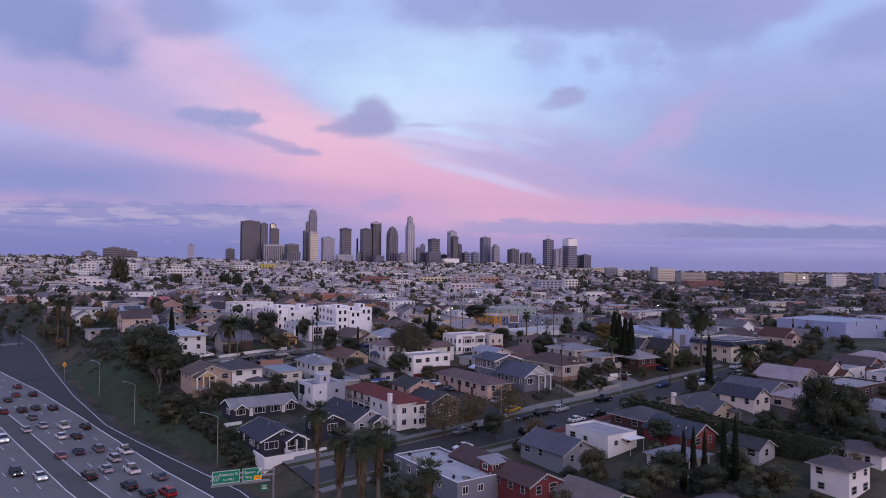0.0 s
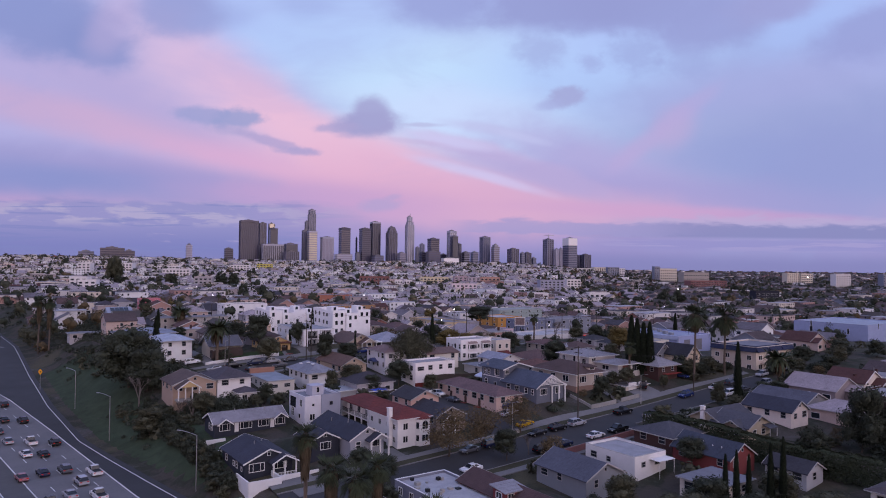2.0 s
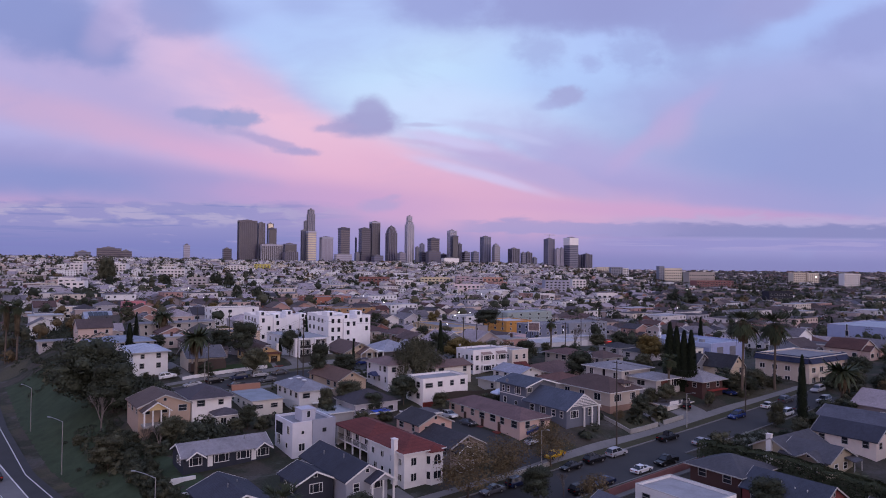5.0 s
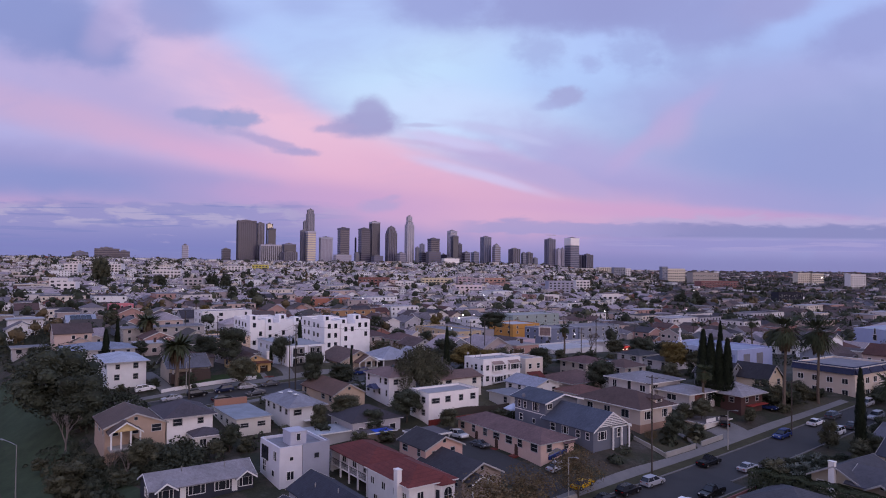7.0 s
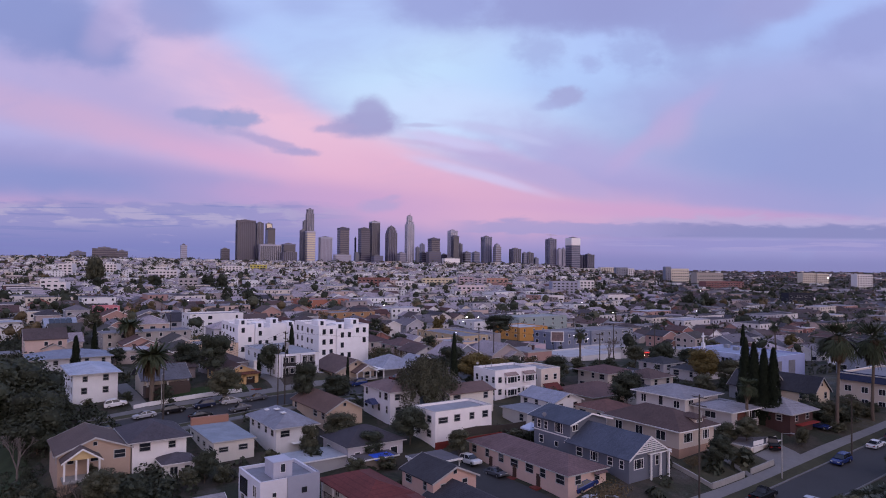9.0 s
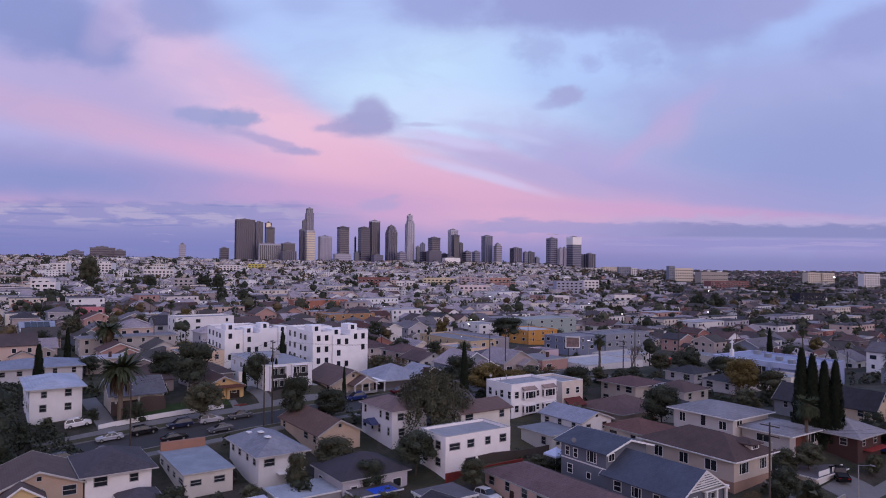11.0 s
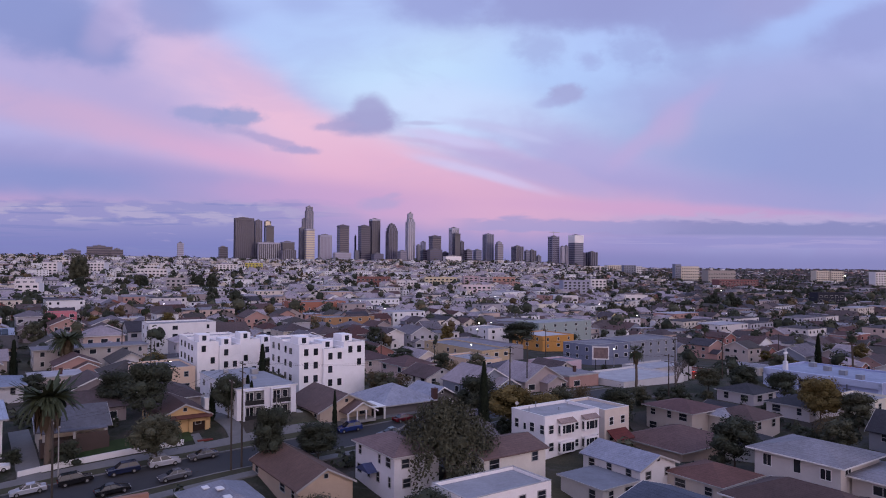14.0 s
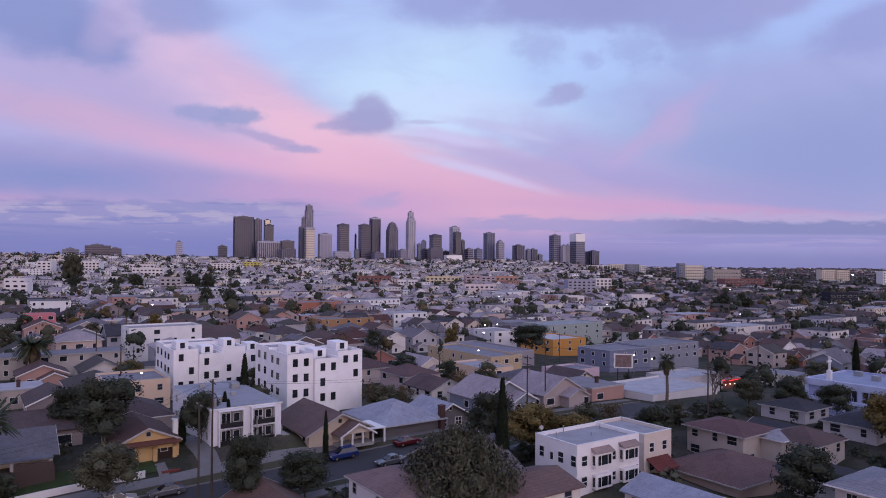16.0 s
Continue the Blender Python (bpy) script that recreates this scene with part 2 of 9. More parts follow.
    col = layer(col, n.math("MULTIPLY", n.math("MULTIPLY", sheet, 0.6), n.step(streak, 0.03, 0.12)), srgb(128, 134, 192))
    # the long dark bank on the right with its bright upper rim, and thinner bands beside the towers
    rightward = n.step(u, 14.0, 34.0)
    rise = n.math("MULTIPLY_ADD", lump, -3.2, v)
    rim = n.math("MULTIPLY", n.math("MULTIPLY", n.step(rise, 5.6, 6.3), n.math("SUBTRACT", 1.0, n.step(rise, 6.7, 7.6))), n.step(u, 20.0, 34.0))
    col = layer(col, n.math("MULTIPLY", rim, 0.65), srgb(184, 174, 214))
    bank = n.math("MULTIPLY", n.math("MULTIPLY", n.step(v, 3.8, 4.5), n.math("SUBTRACT", 1.0, n.step(rise, 5.6, 6.6))), rightward)
    col = layer(col, n.math("MULTIPLY", bank, 0.8), srgb(134, 137, 188))
    mid = n.math("MULTIPLY", n.step(u, -2.0, 8.0), n.math("SUBTRACT", 1.0, n.step(u, 26.0, 40.0)))
    band = n.math("MULTIPLY", n.math("MULTIPLY", n.step(rise, 4.0, 4.7), n.math("SUBTRACT", 1.0, n.step(rise, 5.8, 6.8))), mid)
    col = layer(col, n.math("MULTIPLY", band, 0.75), srgb(160, 155, 206))
    under = n.math("MULTIPLY", n.math("MULTIPLY", n.step(v, 1.8, 3.0), n.math("SUBTRACT", 1.0, n.step(v, 3.6, 4.4))), rightward)
    col = layer(col, n.math("MULTIPLY", under, 0.7), srgb(148, 145, 202))
    col = layer(col, n.math("MULTIPLY", n.math("MULTIPLY", under, 0.7), n.step(streak, 0.02, 0.1)), srgb(168, 160, 209))
    haze = n.math("SUBTRACT", 1.0, n.step(v, -0.5, 2.4))
    col = layer(col, n.math("MULTIPLY", haze, 0.7), srgb(134, 134, 186))
    # the western afterglow, behind the viewer, and the pale zenith
    behind = n.step(n.math("MULTIPLY", y, -1.0), -0.15, 0.9)
    el = n.math("MULTIPLY", n.math("ARCSINE", z), 57.2958)
    glow = n.mix(n.step(el, 0.0, 45.0), srgb(244, 208, 218), srgb(208, 206, 246))
    col = n.mix(behind, col, glow)
    gain = n.math("ADD", 1.0, n.math("MULTIPLY", behind, 0.12))
    gain = n.math("ADD", gain, n.math("MULTIPLY", n.step(el, 25.0, 60.0), 0.05))
    back = n.add("ShaderNodeBackground")
    n.put(back.inputs[0], col)
    n.put(back.inputs[1], gain)
    out = n.add("ShaderNodeOutputWorld")
    n.put(out.inputs[0], back.outputs[0])


build_sky()
sun_data = bpy.data.lights.new("sun", "SUN")
sun_data.energy, sun_data.angle, sun_data.color = 0.92, radians(65), (1.0, 0.82, 0.80)
sun = new("sun", sun_data)
sun.matrix_world = look((170, -110, 95), (0, 100, 0))

# ---- materials ----
MATS = {}


def surface(name, colour, rough=0.8, metal=0.0, vary=0.18, grain=6.0, patch=0.25, bump=0.0, island=0.0, spec=0.4):
    """A plain procedural surface: base colour with patches, grain, per-object tint and fine relief."""
    if name in MATS:
        return MATS[name]
    m = bpy.data.materials.new(name)
    m.use_nodes = True
    n = Nodes(m.node_tree)
    place = n.add("ShaderNodeNewGeometry").outputs["Position"]
    big = n.noise(place, patch, 4.0, 0.6, 0.3)
    small = n.noise(place, grain, 3.0, 0.6)
    f = n.math("ADD", n.math("MULTIPLY", n.math("SUBTRACT", big, 0.5), 2.2 * vary), n.math("MULTIPLY", n.math("SUBTRACT", small, 0.5), 1.2 * vary))
    rnd = n.add("ShaderNodeObjectInfo").outputs["Random"]
    f = n.math("ADD", f, n.math("MULTIPLY", n.math("SUBTRACT", rnd, 0.5), 0.5 * vary))
    if island:
        one = n.add("ShaderNodeNewGeometry").outputs["Random Per Island"]
        f = n.math("ADD", f, n.math("MULTIPLY", n.math("SUBTRACT", one, 0.5), island))
    gain = n.math("MAXIMUM", n.math("ADD", 1.0, f), 0.1)
    hue = n.add("ShaderNodeVectorMath", "SCALE")
    n.put(hue.inputs[0], colour[:3])
    n.put(hue.inputs["Scale"], gain)
    p = n.add("ShaderNodeBsdfPrincipled")
    n.put(p.inputs["Base Color"], hue.outputs[0])
    n.put(p.inputs["Roughness"], rough)
    n.put(p.inputs["Metallic"], metal)
    n.put(p.inputs["Specular IOR Level"], spec)
    if bump:
        b = n.add("ShaderNodeBump")
        n.put(b.inputs["Strength"], bump)
        n.put(b.inputs["Distance"], 0.05)
        n.put(b.inputs["Height"], small)
        n.put(p.inputs["Normal"], b.outputs[0])
    out = n.add("ShaderNodeOutputMaterial")
    n.put(out.inputs[0], p.outputs[0])
    MATS[name] = m
    return m


def shingles(name, colour, course=0.9):
    """Roof covering with courses that follow the height, streaks and stains."""
    if name in MATS:
        return MATS[name]
    m = bpy.data.materials.new(name)
    m.use_nodes = True
    n = Nodes(m.node_tree)
    place = n.add("ShaderNodeNewGeometry").outputs["Position"]
    split = n.add("ShaderNodeSeparateXYZ")
    n.put(split.inputs[0], place)
    x, y, z = split.outputs
    big = n.noise(place, 0.22, 4.0, 0.6, 0.4)
    run = n.noise(n.xyz(x, y, n.math("MULTIPLY", z, 0.3)), 1.6, 4.0, 0.6)
    grit = n.noise(n.xyz(x, y, n.math("MULTIPLY", z, 5.0)), 7.0, 2.0, 0.6)
    line = n.math("FRACT", n.math("MULTIPLY", z, 1.0 / (0.16 * course)))
    line = n.step(line, 0.0, 0.25)
    rnd = n.add("ShaderNodeObjectInfo").outputs["Random"]
    f = n.math("ADD", n.math("MULTIPLY", n.math("SUBTRACT", big, 0.5), 0.8), n.math("MULTIPLY", n.math("SUBTRACT", run, 0.5), 0.7))
    f = n.math("ADD", f, n.math("MULTIPLY", n.math("SUBTRACT", grit, 0.5), 0.95))
    f = n.math("ADD", f, n.math("MULTIPLY", n.math("SUBTRACT", line, 1.0), 0.22))
    f = n.math("ADD", f, n.math("MULTIPLY", n.math("SUBTRACT", rnd, 0.5), 0.2))
    hue = n.add("ShaderNodeVectorMath", "SCALE")
    n.put(hue.inputs[0], colour[:3])
    n.put(hue.inputs["Scale"], n.math("MAXIMUM", n.math("ADD", 1.0, f), 0.15))
    p = n.add("ShaderNodeBsdfPrincipled")
    n.put(p.inputs["Base Color"], hue.outputs[0])
    n.put(p.inputs["Roughness"], 0.85)
    n.put(p.inputs["Specular IOR Level"], 0.3)
    b = n.add("ShaderNodeBump")
    n.put(b.inputs["Strength"], 0.5)
    n.put(b.inputs["Distance"], 0.03)
    n.put(b.inputs["Height"], n.math("ADD", line, grit))
    n.put(p.inputs["Normal"], b.outputs[0])
    out = n.add("ShaderNodeOutputMaterial")
    n.put(out.inputs[0], p.outputs[0])
    MATS[name] = m
    return m


def glowing(name, colour, power):
    if name in MATS:
        return MATS[name]
    m = bpy.data.materials.new(name)
    m.use_nodes = True
    n = Nodes(m.node_tree)
    e = n.add("ShaderNodeEmission")
    n.put(e.inputs[0], colour)
    n.put(e.inputs[1], power)
    out = n.add("ShaderNodeOutputMaterial")
    n.put(out.inputs[0], e.outputs[0])
    MATS[name] = m
    return m


def ground_surface():
    """Soil, dry grass, lawns and paved yards in uneven patches."""
    m = bpy.data.materials.new("town_ground")
    m.use_nodes = True
    n = Nodes(m.node_tree)
    place = n.add("ShaderNodeNewGeometry").outputs["Position"]
    a = n.noise(place, 0.035, 5.0, 0.6, 0.5)
    b = n.noise(place, 0.16, 5.0, 0.62, 0.4)
    c = n.noise(place, 2.5, 4.0, 0.65)
    soil, grass, dry, paved = (0.060, 0.052, 0.044, 1), (0.034, 0.038, 0.026, 1), (0.075, 0.068, 0.044, 1), (0.10, 0.097, 0.095, 1)
    col = n.mix(n.step(b, 0.42, 0.56), soil, grass)
    col = n.mix(n.step(a, 0.50, 0.66), col, dry)
    col = n.mix(n.math("MULTIPLY", n.step(n.noise(place, 0.11, 5.0, 0.65, 0.8), 0.54, 0.68), 0.55), col, paved)
    hue = n.add("ShaderNodeVectorMath", "SCALE")
    n.put(hue.inputs[0], col)
    n.put(hue.inputs["Scale"], n.math("ADD", 0.55, n.math("MULTIPLY", c, 0.9)))
    p = n.add("ShaderNodeBsdfPrincipled")
    n.put(p.inputs["Base Color"], hue.outputs[0])
    n.put(p.inputs["Roughness"], 0.95)
    n.put(p.inputs["Specular IOR Level"], 0.15)
    bump = n.add("ShaderNodeBump")
    n.put(bump.inputs["Strength"], 0.6)
    n.put(bump.inputs["Distance"], 0.15)
    n.put(bump.inputs["Height"], c)
    n.put(p.inputs["Normal"], bump.outputs[0])
    out = n.add("ShaderNodeOutputMaterial")
    n.put(out.inputs[0], p.outputs[0])
    return m


WHITE_TRIM = surface("white_trim", (0.66, 0.65, 0.65), 0.6, vary=0.15, grain=3.0)
PALE_TRIM = surface("weathered_trim", (0.36, 0.35, 0.35), 0.7, vary=0.25, grain=3.0, patch=0.5)
GLASS = surface("window_glass", (0.020, 0.023, 0.030), 0.08, vary=0.5, patch=0.8, spec=0.55)
CONCRETE = surface("concrete", (0.30, 0.29, 0.28), 0.9, vary=0.22, grain=3.0, patch=0.4)
ASPHALT = surface("asphalt", (0.040, 0.040, 0.044), 0.9, vary=0.3, grain=5.0, patch=0.12)
FREEWAY = surface("freeway_concrete", (0.135, 0.13, 0.135), 0.85, vary=0.25, grain=2.0, patch=0.15)
PAINT = surface("road_paint", (0.6, 0.6, 0.6), 0.8, vary=0.3, grain=3.0)
DARK_METAL = surface("dark_metal", (0.03, 0.03, 0.033), 0.5, 0.6, vary=0.2)
GALVANISED = surface("galvanised_steel", (0.35, 0.35, 0.36), 0.45, 0.8, vary=0.15)
WOOD_POLE = surface("weathered_wood", (0.055, 0.045, 0.038), 0.9, vary=0.3, grain=4.0)
BARK = surface("bark", (0.075, 0.058, 0.045), 0.95, vary=0.35, grain=8.0)
LEAF_DARK = surface("leaf_dark", (0.040, 0.047, 0.033), 0.8, vary=0.3, grain=1.2, patch=0.35, island=0.7, spec=0.15)
LEAF_MID = surface("leaf_mid", (0.064, 0.066, 0.043), 0.8, vary=0.3, grain=1.2, patch=0.35, island=0.7, spec=0.15)
LEAF_DRY = surface("leaf_dry", (0.105, 0.080, 0.046), 0.85, vary=0.3, grain=1.2, patch=0.35, island=0.7, spec=0.1)
LEAF_GOLD = surface("leaf_gold", (0.115, 0.090, 0.036), 0.85, vary=0.3, grain=1.2, patch=0.35, island=0.7, spec=0.1)
CYPRESS = surface("cypress_green", (0.017, 0.024, 0.015), 0.85, vary=0.3, grain=2.0, patch=0.5, island=0.6, spec=0.1)
FROND = surface("palm_frond", (0.040, 0.050, 0.026), 0.7, vary=0.3, grain=2.0, patch=0.5, island=0.6, spec=0.2)
DEAD_FROND = surface("dead_frond", (0.085, 0.066, 0.044), 0.9, vary=0.35, grain=3.0, patch=0.6, island=0.6, spec=0.1)
LAWN = surface("lawn", (0.040, 0.060, 0.024), 0.95, vary=0.35, grain=4.0, patch=0.5, spec=0.1)
TYRE = surface("rubber", (0.012, 0.012, 0.012), 0.9, vary=0.1)


def wall_paint(r, g, b):
    """Sun-faded exterior paint."""
    grey = (r + g + b) / 3
    r, g, b = (round((c * 0.84 + grey * 0.16) * 0.97) for c in (r, g, b))
    return surface("stucco_%d_%d_%d" % (r, g, b), srgb(r, g, b), 0.9, vary=0.12, grain=5.0, patch=0.5, bump=0.1)


def roof_cover(r, g, b, course=0.9):
    worn = 0.84 if max(r, g, b) < 135 else 0.94
    r, g, b = (round(c * worn) for c in (r, g, b))
    return shingles("roof_%d_%d_%d" % (r, g, b), srgb(r, g, b), course)


def flat_roof(r, g, b):
    r, g, b = (round(c * 0.80) for c in (r, g, b))
    return surface("flat_roof_%d_%d_%d" % (r, g, b), srgb(r, g, b), 0.95, vary=0.3, grain=2.5, patch=0.35, bump=0.1, spec=0.2)


# ---- mesh tools ----
class Mesh:
    """Collects boxes, prisms and quads into one mesh."""

    def __init__(self):
        self.v, self.f, self.m = [], [], []

    def add(self, verts, faces, slot=0):
        k = len(self.v)
        self.v += [tuple(p) for p in verts]
        self.f += [tuple(k + i for i in face) for face in faces]
        self.m += [slot] * len(faces)
        return self

    def box(self, x0, y0, z0, x1, y1, z1, slot=0):
        p = [(x, y, z) for z in (z0, z1) for y in (y0, y1) for x in (x0, x1)]
        return self.add(p, [(0, 2, 3, 1), (4, 5, 7, 6), (0, 1, 5, 4), (2, 6, 7, 3), (0, 4, 6, 2), (1, 3, 7, 5)], slot)

    def extrude(self, outline, low, high, axis, slot=0):
        """A prism: outline of (s, z) pairs, drawn out from low to high along x or y."""
        n = len(outline)
        if axis == "x":
            p = [(e, s, z) for e in (low, high) for s, z in outline]
        else:
            p = [(s, e, z) for e in (low, high) for s, z in outline]
        faces = [tuple(range(n))[::-1], tuple(range(n, 2 * n))]
        faces += [(i, (i + 1) % n, n + (i + 1) % n, n + i) for i in range(n)]
        if axis == "y":
            faces = [face[::-1] for face in faces]
        return self.add(p, faces, slot)

    def tube(self, a, b, ra, rb, sides=8, slot=0):
        a, b = Vector(a), Vector(b)
        w = (b - a).normalized()
        u = w.orthogonal().normalized()
        t = w.cross(u)
        ring = [u * math.cos(k * math.tau / sides) + t * math.sin(k * math.tau / sides) for k in range(sides)]
        p = [a + r * ra for r in ring] + [b + r * rb for r in ring]
        faces = [(i, (i + 1) % sides, sides + (i + 1) % sides, sides + i) for i in range(sides)]
        faces += [tuple(range(sides))[::-1], tuple(range(sides, 2 * sides))]
        return self.add(p, faces, slot)

    def data(self, name, *mats, smooth=False):
        me = bpy.data.meshes.new(name)
        me.from_pydata(self.v, [], self.f)
        for m in mats:
            me.materials.append(m)
        if len(mats) > 1:
            me.polygons.foreach_set("material_index", self.m)
        if smooth:
            me.polygons.foreach_set("use_smooth", [True] * len(self.f))
        return me


def part(name, mesh, material, parent=None, label="", at=None, smooth=False):
    """Links a Mesh (or ready mesh data) as ONE object, under parent if there is one."""
    data = mesh.data(name, material, smooth=smooth) if isinstance(mesh, Mesh) else mesh
    ob = new(name, data)
    if parent is not None:
        ob.parent = parent
    if at is not None:
        ob.matrix_basis = at
    if label:
        ob["label"] = label
    return ob

# ---- the lie of the land ----
TURN = 33.0  # the street grid, degrees from the x axis
CU, SU = math.cos(radians(TURN)), math.sin(radians(TURN))


def town(p, q):
    """Street-grid coordinates (p along the streets, q across them) to world x, y."""
    return p * CU - q * SU, p * SU + q * CU


def grid(x, y):
    return x * CU + y * SU, -x * SU + y * CU


def ease(x, low, high):
    s = min(max((x - low) / (high - low), 0.0), 1.0)
    return s * s * (3 - 2 * s)


PROFILE_Y = [-300, 60, 120, 160, 200, 240, 270, 300, 360, 450, 650, 900, 1400, 1900, 2600, 3500, 5200]
PROFILE_Z = [-14, -12.5, -11, -8.6, -4.6, 0.4, 2.2, 2.4, -0.5, -5, -7, -3, 15, 31, 20, -2, -13]


MOUNDS = [
    (-19, 168, 9, 1.2), (-2, 195, 9, 1.2), (45, 220, 16, 1.9), (68, 227, 12, 1.7), (78, 182, 14, 2.8), (92, 146, 20, 3.2), (120, 188, 30, 3.0),
    (57, 162, 13, 1.8), (27, 200, 13, 2.8), (105, 318, 32, -6.0), (19, 250, 10, 1.3), (-64, 206, 9, 2.0), (2, 222, 9, 2.2), (4, 238, 9, 1.2), (45, 261, 15, -3.2), (-32, 223, 8, -1.5), (-58, 256, 18, 1.7), (-34, 264, 12, 2.4)]


def uncut_land(x, y):
    """The hillside before the freeway was cut into it, shaped to fit the camera's view."""
    z = float(np.interp(y, PROFILE_Y, PROFILE_Z))
    side = x / max(y, 80.0)
    far = ease(y, 290, 420)
    z -= far * 0.035 * min(max(x, -180), 180) * (1 - ease(y, 600, 1000))
    if y > 600:
        down = ease(side, 0.10, 0.42)
        z = z + (-12 - z) * down * ease(y, 600, 1100)
        z += 7 * ease(-side, 0.15, 0.5) * ease(y, 700, 1300)
    # lots raised or lowered, and a hollow, to fit the camera's view; the streets keep the slope
    p, q = grid(x, y)
    free = (1 - ease(q, 121, 126) * (1 - ease(q, 138, 144))) * (1 - ease(q, 217, 222) * (1 - ease(q, 232, 239)))
    if free > 0 and 100 < y < 380:
        for mx, my, r, dz in MOUNDS:
            d = ((x - mx) ** 2 + (y - my) ** 2) / (r * r)
            if d < 4:
                z += dz * free * math.exp(-d)
    # far plain lifted on the right so its horizon fits the camera's view
    z += 11 * ease(y, 3000, 4800) * ease(side, 0.12, 0.3)
    z += 1.2 * noise.noise((x * 0.012, y * 0.012, 0.3)) * ease(y, 300, 500)
    return z


# right-hand edge of the freeway's asphalt, from behind the viewer to where it bends away
EDGE = [(34, 20), (2, 85), (-21, 125), (-34, 143.5), (-55, 165), (-69, 179.5), (-83.5, 195), (-110, 230.5), (-141, 276), (-186, 345), (-228, 401), (-300, 480)]
# the line between the main lanes and the slip lane
MAIN = [(26, 20), (-6, 84), (-28, 124), (-39.9, 139.3), (-54.9, 155.3), (-68.5, 171.1), (-94.9, 201.6), (-126, 236), (-156.8, 266.5), (-205, 312), (-262, 364), (-340, 430)]
EDGE_Z = [float(np.interp(y, [75, 117, 155, 190, 222, 258, 300, 345, 395], [-13.8, -13, -12.5, -12, -11, -9.6, -8.2, -7.4, -7])) for x, y in EDGE]


def road_side(x, y):
    """Signed distance to the freeway's edge (negative on the road) and the road's height there."""
    best, out = 1e9, (1e9, 0.0)
    for k in range(len(EDGE) - 1):
        (ax, ay), (bx, by) = EDGE[k], EDGE[k + 1]
        dx, dy = bx - ax, by - ay
        s = min(max(((x - ax) * dx + (y - ay) * dy) / (dx * dx + dy * dy), 0.0), 1.0)
        d = math.hypot(x - ax - s * dx, y - ay - s * dy)
        if d < best:
            best = d
            left = dx * (y - ay) - dy * (x - ax) > 0
            out = (-d if left else d, EDGE_Z[k] + s * (EDGE_Z[k + 1] - EDGE_Z[k]))
    return out


def height(x, y):
    z = uncut_land(x, y)
    if x < 60 and y < 520:
        d, road = road_side(x, y)
        bank = 9.0 + 17.0 * ease(y, 160, 205)
        if d < bank:
            z = road - 0.25 + (z - road + 0.25) * ease(d, 1.0, bank) if d > -75 else road - 0.25 + (z - road + 0.25) * ease(-d, 75, 100)
    return z


def build_ground():
    def lines(a, b, fine_a, fine_b, fine, grow):
        out, s, k = [], fine_a, fine
        while s < fine_b:
            out.append(s)
            s += fine
        k = fine
        while s < b:
            out.append(s)
            k *= grow
            s += k
        out.append(b)
        s, k, low = fine_a, fine, []
        while s > a:
            k *= grow
            s -= k
            low.append(max(s, a))
        return low[::-1] + out

    xs = lines(-4200, 4200, -150, 130, 3.0, 1.09)
    ys = lines(-250, 4900, 70, 420, 3.0, 1.06)
    mesh = Mesh()
    verts = [(x, y, height(x, y)) for y in ys for x in xs]
    w = len(xs)
    faces = [(j * w + i, j * w + i + 1, (j + 1) * w + i + 1, (j + 1) * w + i) for j in range(len(ys) - 1) for i in range(w - 1)]
    mesh.add(verts, faces)
    tagged(part("ground", mesh, ground_surface(), smooth=True), "sloping town ground of soil, dry grass and yards", "ground", kind="structure")


build_ground()


def drape(name, line, left, right, material, lift=0.06, step=4.0, label="", category="road", kind="structure", rise=None):
    """A strip that follows a line over the land: line of (x, y), widths to its left and right."""
    pts = []
    for (ax, ay), (bx, by) in zip(line, line[1:]):
        n = max(1, int(math.hypot(bx - ax, by - ay) / step))
        pts += [(ax + (bx - ax) * k / n, ay + (by - ay) * k / n) for k in range(n)]
    pts.append(line[-1])
    mesh, across = Mesh(), max(1, int((left + right) / 3.5))
    verts = []
    for k, (x, y) in enumerate(pts):
        (ax, ay), (bx, by) = pts[max(k - 1, 0)], pts[min(k + 1, len(pts) - 1)]
        d = math.hypot(bx - ax, by - ay)
        nx, ny = -(by - ay) / d, (bx - ax) / d
        for j in range(across + 1):
            s = left - (left + right) * j / across
            px, py = x + nx * s, y + ny * s
            verts.append((px, py, (rise(px, py) if rise else height(px, py)) + lift))
    w = across + 1
    faces = [(k * w + j, k * w + j + 1, (k + 1) * w + j + 1, (k + 1) * w + j) for k in range(len(pts) - 1) for j in range(across)]
    faces = [f[::-1] for f in faces]
    mesh.add(verts, faces)
    # a skirt, so that the strip has thickness
    rim = list(range(0, len(pts) * w, w))
    mesh.add([(x, y, z - 0.3) for x, y, z in (verts[i] for i in rim)] + [verts[i] for i in rim], [(k, k + 1, len(rim) + k + 1, len(rim) + k) for k in range(len(rim) - 1)])
    rim = list(range(across, len(pts) * w, w))
    mesh.add([(x, y, z - 0.3) for x, y, z in (verts[i] for i in rim)] + [verts[i] for i in rim], [(len(rim) + k, len(rim) + k + 1, k + 1, k) for k in range(len(rim) - 1)])
    return tagged(part(name, mesh, material), label, category, kind=kind)


def road_height(x, y):
    return road_side(x, y)[1]


drape("verge_bank", [(-44, 154), *EDGE[4:9]], -3.0, 17.0, surface("bank_grass", (0.042, 0.058, 0.034), 0.95, vary=0.45, grain=2.5, patch=0.3, bump=0.4, spec=0.1), 0.10, 3.0, "dark green grassy freeway bank", "grass")
# the freeway: concrete carriageways, the dark slip lane, the worn median strip
drape("road_freeway", EDGE, 75, 0, FREEWAY, 0.0, 5.0, "wide grey concrete freeway carriageway with worn lanes", rise=road_height)


